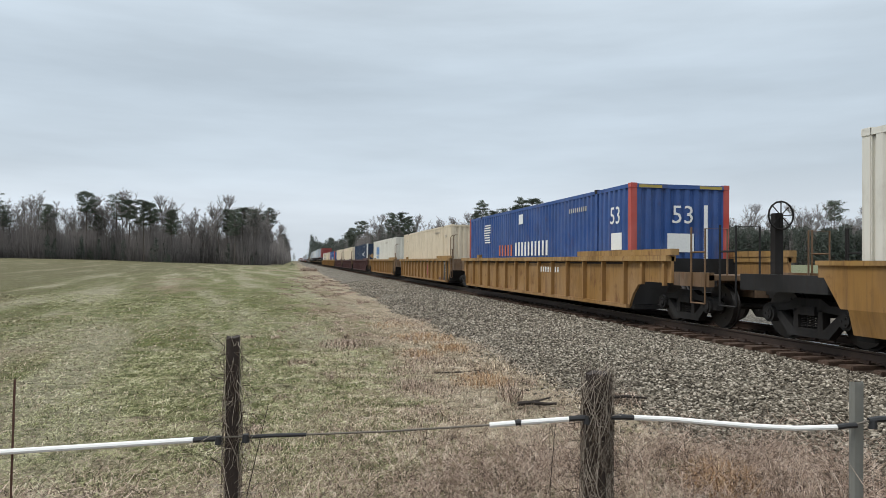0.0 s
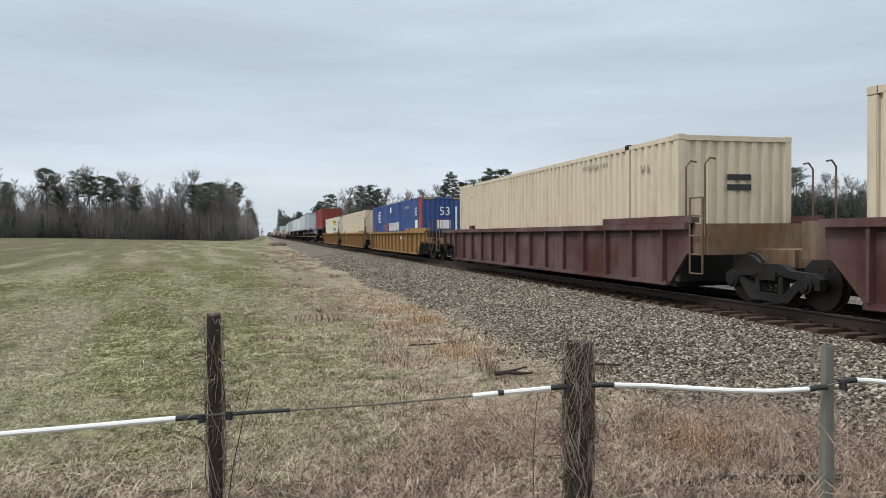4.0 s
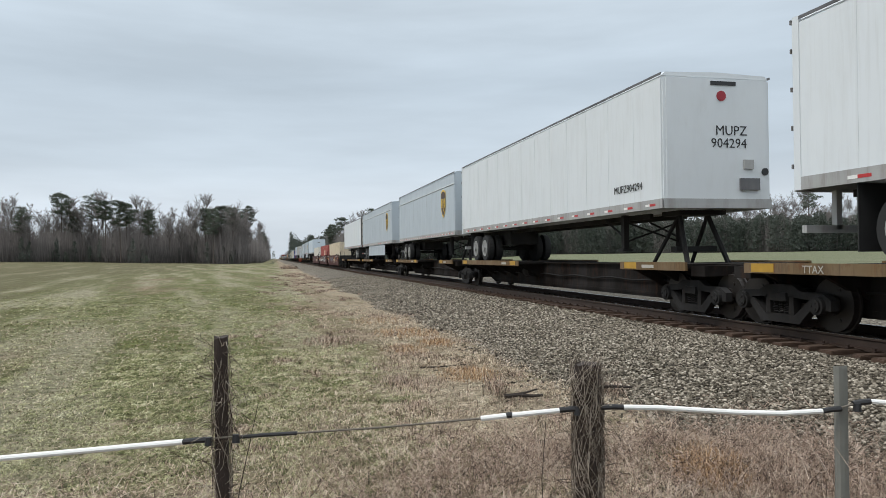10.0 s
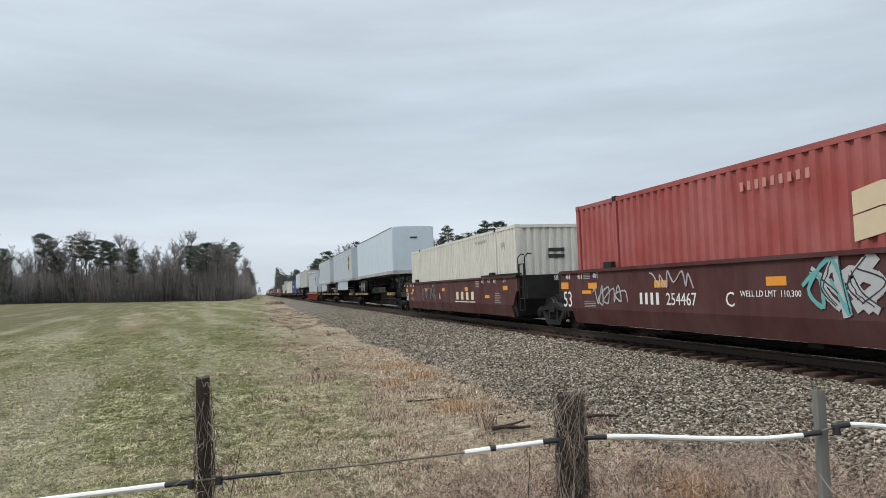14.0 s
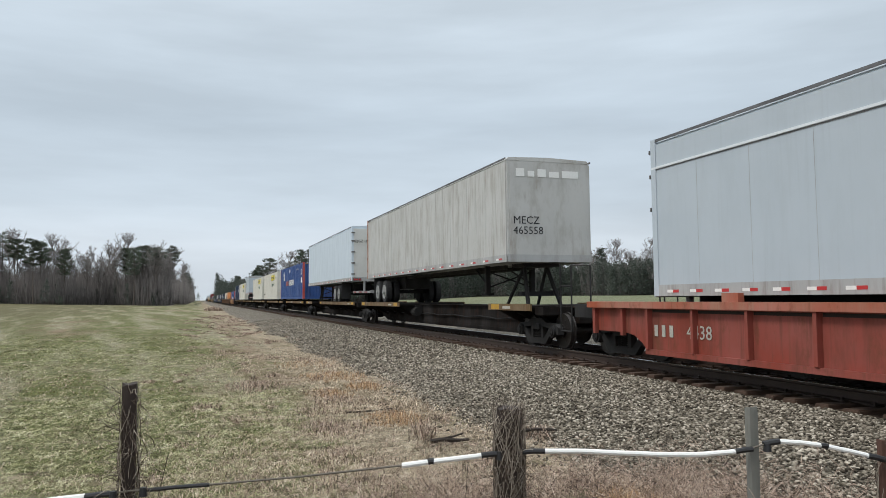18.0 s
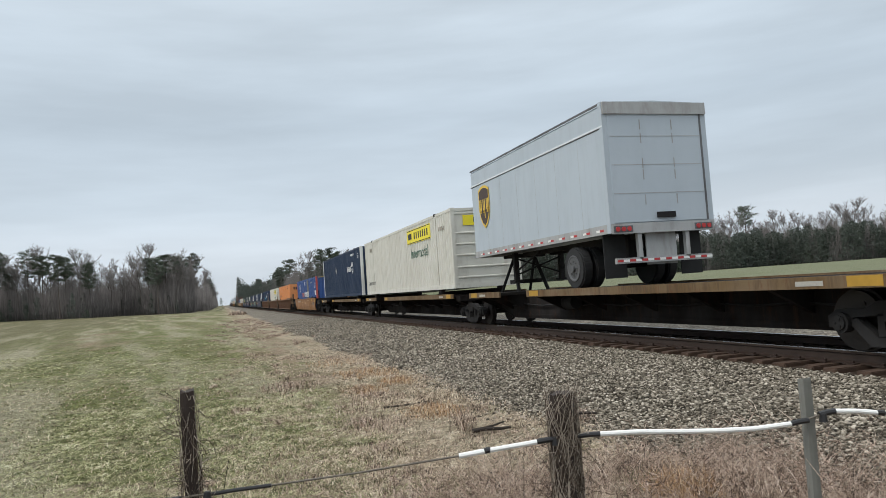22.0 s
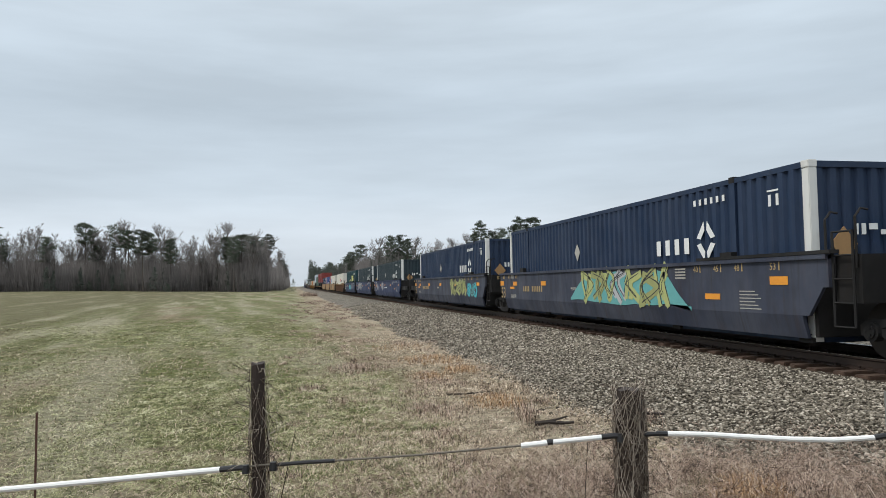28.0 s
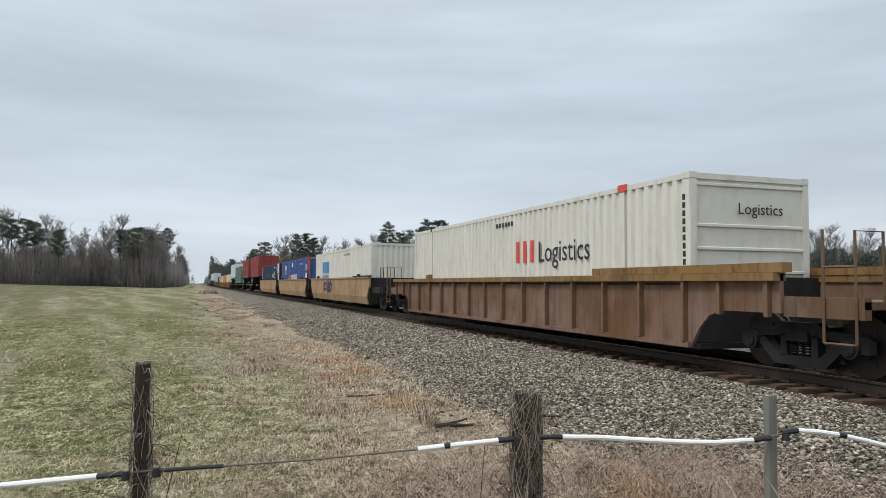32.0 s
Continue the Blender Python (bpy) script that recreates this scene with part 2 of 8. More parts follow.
# ---- the place ----
XT, ZR = 9.16, 0.62          # track centre line and rail top
TIE_TOP = ZR - 0.18
RNG = np.random.default_rng(7)


def toe(y):
    """Where the ballast's foot meets the grass."""
    return 3.85 + 1.1 * math.exp(-max(y - 4, 0) / 3.2) + 0.16 * math.sin(y * 0.9) + 0.12 * math.sin(y * 0.37 + 1) + 0.07 * math.sin(y * 2.3)


def bed_z(x, y):
    """Height of the track bed's surface."""
    d = abs(x - XT)
    t = XT - toe(y)
    if d < 1.75:
        return TIE_TOP - 0.07
    k = min(1.0, (d - 1.75) / max(0.1, t - 1.75))
    return (TIE_TOP - 0.07) * (1 - k) + 0.0 * k + 0.09 * math.sin(math.pi * k) - 0.02 * k


def hill(x, y):
    """The fields climb gently towards the woods on both far sides."""
    if x > 16:
        return 2.3 * min(1.0, max(0.0, (math.hypot(x, y) - 30) / 200)) * min(1.0, (x - 16) / 70)
    return 1.75 * min(1.0, max(0.0, (y - 30) / 200)) * min(1.0, max(0.0, (4 - x) / 75))


def field_z(x, y):
    z = 0.05 * noise.noise((x * 0.22, y * 0.22, 0)) + 0.03 * noise.noise((x * 0.9, y * 0.9, 3))
    if y < 40 and -12 < x < 7:
        z += 0.028 * noise.noise((x * 3.1, y * 3.1, 7)) + 0.016 * noise.noise((x * 8.0, y * 8.0, 1))
    return z * min(1.0, max(0.0, (math.hypot(x, y) - 1) / 4)) + hill(x, y)


def ground_material(name="winter_field", blades=False):
    """Patches of green, straw and bare soil by place; blades each add a tone of their own."""
    m, nt, b = base_mat(name, 0.95, 0, 0.1)
    g = nt.nodes.new("ShaderNodeNewGeometry")
    sep = nt.nodes.new("ShaderNodeSeparateXYZ")
    nt.links.new(g.outputs["Position"], sep.inputs[0])
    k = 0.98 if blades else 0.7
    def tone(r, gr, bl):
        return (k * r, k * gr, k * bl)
    def math2(a, bb, op="ADD"):
        mth = nt.nodes.new("ShaderNodeMath")
        mth.operation = op
        for i, v in enumerate((a, bb)):
            if hasattr(v, "is_linked"):
                nt.links.new(v, mth.inputs[i])
            else:
                mth.inputs[i].default_value = v
        return mth.outputs[0]
    big = noise_node(nt, 0.16, 5, (1.0, 0.32, 1), 0.62, "Position")
    rows = noise_node(nt, 0.6, 5, (1.0, 0.5, 1), 0.64, "Position")
    mid = noise_node(nt, 1.1, 6, (0.8, 1, 1), 0.68, "Position")
    fine = noise_node(nt, 16, 6, (1, 1, 1), 0.75, "Position")
    # mown swaths that run along the field, a little aslant of the line
    skew = nt.nodes.new("ShaderNodeCombineXYZ")
    nt.links.new(math2(sep.outputs["X"], math2(sep.outputs["Y"], 0.11, "MULTIPLY")), skew.inputs[0])
    nt.links.new(math2(sep.outputs["Y"], 0.10, "MULTIPLY"), skew.inputs[1])
    pale = nt.nodes.new("ShaderNodeTexNoise")
    pale.inputs["Scale"].default_value, pale.inputs["Detail"].default_value, pale.inputs["Roughness"].default_value = 0.42, 5, 0.62
    nt.links.new(skew.outputs[0], pale.inputs["Vector"])
    cross = noise_node(nt, 0.5, 6, (0.9, 0.7, 1), 0.7, "Position")
    clod = noise_node(nt, 3.6, 5, (0.6, 1.2, 1), 0.7, "Position")
    tuft = noise_node(nt, 8.5, 3, (0.7, 1.2, 1), 0.7, "Position")
    speck = math2(math2(range_node(nt, fine.outputs["Fac"], 0.38, 0.62, 0, 0.36), range_node(nt, clod.outputs["Fac"], 0.41, 0.59, 0, 0.34)), range_node(nt, tuft.outputs["Fac"], 0.4, 0.6, 0, 0.3))
    if blades:
        speck = math2(math2(g.outputs["Random Per Island"], 0.65, "MULTIPLY"), math2(math2(speck, 0.4, "MULTIPLY"), 0.16))
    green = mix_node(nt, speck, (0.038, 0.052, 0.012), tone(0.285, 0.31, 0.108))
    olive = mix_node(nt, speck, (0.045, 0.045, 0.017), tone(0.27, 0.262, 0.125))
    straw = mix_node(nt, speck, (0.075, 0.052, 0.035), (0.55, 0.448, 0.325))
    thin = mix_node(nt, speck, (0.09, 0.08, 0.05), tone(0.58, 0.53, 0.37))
    soil = mix_node(nt, speck, (0.055, 0.037, 0.025), (0.33, 0.235, 0.165))
    col = mix_node(nt, range_node(nt, mid.outputs["Fac"], 0.38, 0.62, 0, 1), green, olive)
    # straw towards the track and the fence, and in windrows over the field
    near_track = math2(range_node(nt, sep.outputs["X"], -0.3, 2.8, 0, 0.95), range_node(nt, sep.outputs["X"], 13, 18, 1, 0), "MULTIPLY")
    near_fence = range_node(nt, sep.outputs["Y"], 6.0, 11.0, 0.6, 0)
    f = math2(math2(near_track, near_fence, "MAXIMUM"), range_node(nt, mid.outputs["Fac"], 0.36, 0.64, -0.45, 0.45))
    f = math2(f, range_node(nt, rows.outputs["Fac"], 0.35, 0.65, -0.25, 0.35))
    col = mix_node(nt, range_node(nt, f, 0.25, 0.8, 0, 1), col, straw)
    col = mix_node(nt, range_node(nt, pale.outputs["Fac"], 0.47, 0.60, 0, 0.85), col, thin)
    col = mix_node(nt, range_node(nt, cross.outputs["Fac"], 0.50, 0.66, 0, 0.6), col, thin)
    col = mix_node(nt, range_node(nt, big.outputs["Fac"], 0.53, 0.64, 0, 0.75), col, soil)
    # a worn strip of bare earth beside the ballast
    away = math2(math2(sep.outputs["X"], -1.9), 0.0, "ADD")
    away = math2(away, 0.0, "ABSOLUTE")
    worn = math2(range_node(nt, away, 0.25, 0.8, 1, 0), range_node(nt, rows.outputs["Fac"], 0.42, 0.6, 0, 0.85), "MULTIPLY")
    worn = math2(worn, range_node(nt, sep.outputs["Y"], 12, 22, 0, 1), "MULTIPLY")
    col = mix_node(nt, worn, col, soil)
    # bare, browner plough land out in the field, dull meadow on the far side of the line
    brown = mix_node(nt, speck, (0.05, 0.045, 0.02), (0.165, 0.148, 0.085))
    out = math2(range_node(nt, sep.outputs["X"], -5, -26, 0, 0.85), range_node(nt, pale.outputs["Fac"], 0.4, 0.6, 0.35, -0.35))
    col = mix_node(nt, range_node(nt, out, 0.0, 0.8, 0, 0.9), col, brown)
    meadow = mix_node(nt, speck, (0.07, 0.08, 0.045), (0.2, 0.215, 0.135))
    col = mix_node(nt, range_node(nt, sep.outputs["X"], 15, 22, 0, 0.8), col, meadow)
    litter = mix_node(nt, speck, (0.035, 0.026, 0.02), (0.25, 0.19, 0.14))
    lf = math2(range_node(nt, math2(sep.outputs["Y"], math2(sep.outputs["X"], 0.27, "MULTIPLY")), 5.1, 6.6, 0.8, 0), range_node(nt, mid.outputs["Fac"], 0.36, 0.62, 0.15, -0.5))
    col = mix_node(nt, range_node(nt, lf, 0.0, 0.7, 0, 0.95), col, litter)
    nt.links.new(col, b.inputs["Base Color"])
    bump(nt, b, fine.outputs["Fac"], 0.9, 0.06)
    return m


def sheet(name, xs, ys, height, mat):
    nx, ny = len(xs), len(ys)
    v = [(x, y, height(x, y)) for y in ys for x in xs]
    f = [(j * nx + i, j * nx + i + 1, (j + 1) * nx + i + 1, (j + 1) * nx + i) for j in range(ny - 1) for i in range(nx - 1)]
    me = bpy.data.meshes.new(name)
    me.from_pydata(v, [], f)
    for p in me.polygons:
        p.use_smooth = True
    me.materials.append(mat)
    return new(name, me)


def spread(near, far, step, grow=1.16):
    out, p, s = [], near, step
    while p < far:
        out.append(p)
        p += s
        if abs(p) > 14:
            s *= grow
    return out + [far]


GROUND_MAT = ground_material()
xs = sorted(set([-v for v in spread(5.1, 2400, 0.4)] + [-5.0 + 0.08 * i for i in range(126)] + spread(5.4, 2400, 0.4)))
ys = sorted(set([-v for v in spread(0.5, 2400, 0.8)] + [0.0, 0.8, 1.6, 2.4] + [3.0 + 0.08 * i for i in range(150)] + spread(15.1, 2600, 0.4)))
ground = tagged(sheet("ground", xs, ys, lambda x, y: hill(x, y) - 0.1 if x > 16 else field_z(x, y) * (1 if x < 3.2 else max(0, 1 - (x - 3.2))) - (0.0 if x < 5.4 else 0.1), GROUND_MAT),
                "winter field of short green and straw-coloured grass", "ground", kind="structure")

# ballast
def stone_stops():
    return [(0.0, (0.05, 0.042, 0.034)), (0.3, (0.1, 0.087, 0.069)), (0.6, (0.178, 0.156, 0.123)), (0.85, (0.24, 0.213, 0.17)), (1.0, (0.36, 0.32, 0.257))]


def ballast_material():
    m, nt, b = base_mat("ballast_bed", 0.95, 0, 0.2)
    vo = nt.nodes.new("ShaderNodeTexVoronoi")
    vo.inputs["Scale"].default_value = 17
    g = nt.nodes.new("ShaderNodeNewGeometry")
    nt.links.new(g.outputs["Position"], vo.inputs["Vector"])
    r = ramp_node(nt, stone_stops())
    sp = nt.nodes.new("ShaderNodeSeparateColor")
    nt.links.new(vo.outputs["Color"], sp.inputs[0])
    nt.links.new(sp.outputs[0], r.inputs[0])
    sepx = nt.nodes.new("ShaderNodeSeparateXYZ")
    nt.links.new(g.outputs["Position"], sepx.inputs[0])
    # brown brake dust and rust along the ties
    big = noise_node(nt, 1.3, 4, (1, 0.4, 1), 0.6, "Position")
    ab = nt.nodes.new("ShaderNodeMath")
    ab.operation = "SUBTRACT"
    nt.links.new(sepx.outputs["X"], ab.inputs[0])
    ab.inputs[1].default_value = XT
    ab2 = nt.nodes.new("ShaderNodeMath")
    ab2.operation = "ABSOLUTE"
    nt.links.new(ab.outputs[0], ab2.inputs[0])
    rust = range_node(nt, ab2.outputs[0], 1.25, 1.75, 0.85, 0.0)
    col = mix_node(nt, rust, r.outputs[0], (0.045, 0.026, 0.017))
    col = mix_node(nt, range_node(nt, big.outputs["Fac"], 0.45, 0.7, 0, 0.4), col, (0.10, 0.085, 0.065))
    nt.links.new(col, b.inputs["Base Color"])
    bump(nt, b, vo.outputs["Distance"], 1.0, 0.05)
    return m


def make_bed():
    ys = spread(-14, 900, 0.5, 1.06)
    ks = [0, 0.1, 0.22, 0.36, 0.5, 0.64, 0.78, 0.9, 1.0]
    v, nx = [], 0
    for y in ys:
        t = XT - toe(y)
        row = [XT - (1.75 + k * (t - 1.75)) for k in reversed(ks)] + [XT + 1.75 + k * 8.5 for k in ks]
        nx = len(row)
        for x in row:
            if x > XT:
                k = min(1.0, max(0.0, ((x - XT - 1.75) / 8.5 - 0.6) / 0.4))
                z = (TIE_TOP - 0.07) * (1 - k) - 0.12 * k
            else:
                z = bed_z(x, y)
            v.append((x, y, z + 0.02 * noise.noise((x * 2, y * 2, 5))))
    f = [(j * nx + i, j * nx + i + 1, (j + 1) * nx + i + 1, (j + 1) * nx + i) for j in range(len(ys) - 1) for i in range(nx - 1)]
    me = bpy.data.meshes.new("track_bed")
    me.from_pydata(v, [], f)
    for p in me.polygons:
        p.use_smooth = True
    me.materials.append(ballast_material())
    return tagged(new("track_bed", me), "crushed grey stone ballast bed under the railway track", "track bed", kind="structure")


bed = make_bed()
RAIL_MAT = plain("rail_steel", (0.05, 0.032, 0.024), 0.55, 0.3, 0.3, 5)
RAIL_TOP = plain("rail_head_steel", (0.55, 0.55, 0.56), 0.25, 1.0, 0.05, 3)
TIE_MAT = plain("creosoted_tie", (0.075, 0.044, 0.028), 0.9, 0, 0.45, 9)


def make_track():
    track = thing("railway_track", "single railway track with rusty rails on dark wooden ties", "railway track")
    track["kind"] = "structure"
    prof = [(-0.075, -0.18), (0.075, -0.18), (0.075, -0.165), (0.012, -0.15), (0.01, -0.05), (0.036, -0.035), (0.036, -0.004), (-0.036, -0.004), (-0.036, -0.035), (-0.01, -0.05), (-0.012, -0.15), (-0.075, -0.165)]
    for s in (-1, 1):
        r = part("rail", Mesh().prism([(XT + s * 0.753 + a, ZR + b) for a, b in prof], -40, 900, "y"), RAIL_MAT, track)
        part("rail_head", Mesh().box(XT + s * 0.753 - 0.03, XT + s * 0.753 + 0.03, -40, 900, ZR - 0.004, ZR), RAIL_TOP, r, "polished steel running surface")
    return track


track = make_track()

# ---- trees ----
BARK = plain("bare_bark", (0.125, 0.108, 0.095), 0.9, 0, 0.35, 3)
BARK_DARK = plain("pine_bark", (0.085, 0.07, 0.06), 0.9, 0, 0.35, 3)
TWIG = islands("bare_twigs", [(0, (0.105, 0.095, 0.09)), (1, (0.235, 0.215, 0.205))])
NEEDLE = islands("pine_needles", [(0, (0.042, 0.055, 0.04)), (0.5, (0.078, 0.096, 0.07)), (1, (0.125, 0.143, 0.105))])
# distance haze mixed into these greens: greyed, with little contrast
HEDGE = islands("hazed_evergreens", [(0, (0.062, 0.074, 0.062)), (0.5, (0.08, 0.093, 0.077)), (1, (0.105, 0.119, 0.099))])


def slivers(segments, w0, w1):
    """Thin three-sided twigs from rows of start and end points: points and triangles."""
    a, b = segments[:, :3], segments[:, 3:6]
    d = b - a
    d = d / np.linalg.norm(d, axis=1, keepdims=True)
    s = np.cross(d, np.array([0.3, 0.5, 0.81]))
    s = s / np.linalg.norm(s, axis=1, keepdims=True)
    q = np.cross(d, s)
    n = len(a)
    v = np.stack([a + s * w0, a - 0.5 * s * w0 + 0.87 * q * w0, a - 0.5 * s * w0 - 0.87 * q * w0, b + s * w1], 1).reshape(-1, 3)
    k = 4 * np.arange(n)[:, None]
    t = np.concatenate([k + [[0, 1, 3]], k + [[1, 2, 3]], k + [[2, 0, 3]]], 1).reshape(-1, 3)
    return v, t


def bare_tree_meshes(seed, h):
    rnd = random.Random(seed)
    wood = Mesh()
    twigs = []
    def limb(p, d, length, r, level):
        pts, q = [p.copy()], p.copy()
        dd = d.copy()
        n = 4
        for i in range(n):
            dd = (dd + Vector((rnd.uniform(-1, 1), rnd.uniform(-1, 1), rnd.uniform(-0.2, 0.7))) * 0.16).normalized()
            q = q + dd * length / n
            pts.append(q.copy())
        if level < 2:
            wood.tube(pts, r, 5, 0.35)
        else:
            for a, b in zip(pts, pts[1:]):
                twigs.append((*a, *b))
        if level == 3:
            return
        kids = (13, 9, 10)[level]
        for i in range(kids):
            f = rnd.uniform(0.38 if level == 0 else 0.25, 1.0)
            base = pts[min(n - 1, int(f * n))].lerp(pts[min(n, int(f * n) + 1)], f * n % 1)
            az = rnd.uniform(0, 2 * math.pi)
            up = rnd.uniform(0.7, 1.9) if level == 0 else rnd.uniform(0.3, 1.3)
            nd = (Vector((math.cos(az), math.sin(az), up)) * 0.9 + dd * 0.4).normalized()
            limb(base, nd, length * rnd.uniform(0.3, 0.48) * (1.15 - 0.5 * f if level == 0 else 1), r * 0.42, level + 1)
    limb(Vector((0, 0, -0.2)), Vector((0, 0, 1)), h * 0.82, h * 0.0085, 0)
    v, t = slivers(np.array(twigs), 0.042, 0.018)
    return wood.data("trunk"), np_mesh("crown", v, t)


def needle_clump(rnd, c, r, n, out):
    for _ in range(n):
        u = Vector((rnd.gauss(0, 1), rnd.gauss(0, 1), rnd.gauss(0, 0.42)))
        p = c + u * r * 0.5
        d = Vector((rnd.gauss(0, 1), rnd.gauss(0, 1), rnd.gauss(0.3, 0.7))).normalized()
        s = d.orthogonal().normalized() * rnd.uniform(0.05, 0.12)
        L = rnd.uniform(0.2, 0.42)
        out.append((p - s, p + s, p + d * L))


def pine_meshes(seed, h, low):
    """A tall bare bole, level limbs and flat tufts of needles, the crown broad and open."""
    rnd = random.Random(seed)
    wood, tri = Mesh(), []
    lean = Vector((rnd.uniform(-0.03, 0.03), rnd.uniform(-0.03, 0.03), 1))
    pts = [lean * (h * i / 6) + Vector((rnd.uniform(-0.12, 0.12), rnd.uniform(-0.12, 0.12), 0)) for i in range(7)]
    pts[0].z = -0.3
    wood.tube(pts, h * 0.013, 7, 0.25)
    n = rnd.randint(24, 30)
    for i in range(n):
        f = low + (1 - low) * (i + rnd.random() * 0.7) / n
        g = (f - low) / (1 - low)
        base = lean * (h * f)
        az = i * 2.4 + rnd.uniform(-0.6, 0.6)
        L = h * (0.045 + 0.115 * math.sin(math.pi * min(1, 0.2 + 0.72 * g))) * rnd.uniform(0.55, 1.15)
        tip = base + Vector((math.cos(az) * L, math.sin(az) * L, L * rnd.uniform(0.05, 0.4)))
        wood.tube([base, base.lerp(tip, 0.5) + Vector((0, 0, 0.1)), tip], h * 0.0034, 4, 0.4)
        for k in range(rnd.randint(4, 6)):
            c = base.lerp(tip, rnd.uniform(0.3, 1.05)) + Vector((rnd.uniform(-0.6, 0.6), rnd.uniform(-0.6, 0.6), rnd.uniform(-0.1, 0.45)))
            needle_clump(rnd, c, rnd.uniform(0.6, 1.0), rnd.randint(34, 48), tri)
    v = np.array([tuple(p) for t in tri for p in t])
    return wood.data("trunk"), np_mesh("crown", v, np.arange(len(v)).reshape(-1, 3))


BARE = [bare_tree_meshes(11 + i, h) for i, h in enumerate((19, 17, 20.5, 16, 18))]
PINES = [pine_meshes(31 + i, h, low) for i, (h, low) in enumerate(((21, 0.62), (19.5, 0.6), (21.5, 0.68), (18.5, 0.52)))]


def plant(kind, x, y, rz, s=1.0):
    pair = (BARE if kind == "bare" else PINES)[int(RNG.integers(0, 5 if kind == "bare" else 4))]
    t = thing("bare_tree" if kind == "bare" else "pine_tree", "leafless grey-brown tree at the edge of the wood" if kind == "bare" else "tall pine with a bare trunk and dark green crown",
              "tree", "trees of the wood", pose(x, y, hill(x, y) - 0.1, 0, 0, rz))
    m = Matrix.Diagonal((s, s, s, 1))
    part("trunk", pair[0], BARK if kind == "bare" else BARK_DARK, t, at=m)
    part("crown", pair[1], TWIG if kind == "bare" else NEEDLE, t, at=m)
    return t


def wood_edge(az):
    """How far off the wood's edge stands in a direction (degrees to the right of the track)."""
    return 232 + 7 * math.sin(az * 0.31) + 5 * math.sin(az * 0.9 + 1)


def make_woods():
    rnd = random.Random(5)
    def put(kind, az, back, s=1.0):
        r = wood_edge(az) + back
        plant(kind, r * math.sin(radians(az)), r * math.cos(radians(az)), rnd.uniform(0, 360), s)
    # bare trees round the field and behind the track
    az = -47.0
    while az < 62:
        if not -2.3 < az < 5.2:
            put("bare", az, rnd.uniform(2, 22) if az < 0 else rnd.uniform(20, 40), rnd.uniform(0.84, 1.14) if az < 0 else rnd.uniform(0.78, 1.02))
        az += rnd.uniform(0.28, 0.58) if az < 0 else rnd.uniform(0.4, 0.75)
    # pines that stand out on the skyline
    PINE_AT = ((-46, .9), (-43, 1), (-39.5, .95), (-36, .9), (-33, 1), (-27.6, .85), (-25.3, .8), (-22.6, .9), (-20.4, .92), (-19.6, .8), (-17.0, .88), (-14.6, 1.0), (-13.9, .8), (-12.6, 1.03), (-11.8, .9), (-10.8, .95), (-10.4, .85),
                  (-8.9, .88), (-5.0, .88), (-4.4, .92), (-3.8, .86), (-3.0, .82), (7.6, 1.0), (8.3, 1.02), (8.9, .9), (14.2, .95), (14.9, 1.0), (15.7, .9), (16.4, .97), (17.2, .95), (18.0, 1.02), (18.7, 1.0), (20, .8), (26, .8), (31, .85), (40, .9), (52, .9))
    for az, s in PINE_AT:
        put("pine", az, rnd.uniform(0, 12), 0.95 * s)
    # flanks of the wood along the line, far off
    for i in range(70):
        y = 236 + 700 * rnd.random() ** 1.9
        plant("bare" if rnd.random() < 0.8 else "pine", -rnd.uniform(8.5 if y < 290 else 4.2, 20), y, rnd.uniform(0, 360), rnd.uniform(0.75, 0.98))
    for i in range(75):
        y = 300 + 700 * rnd.random() ** 1.7
        plant("bare" if rnd.random() < 0.35 else "pine", rnd.uniform(18, 44), y, rnd.uniform(0, 360), rnd.uniform(0.62, 0.9))


make_woods()


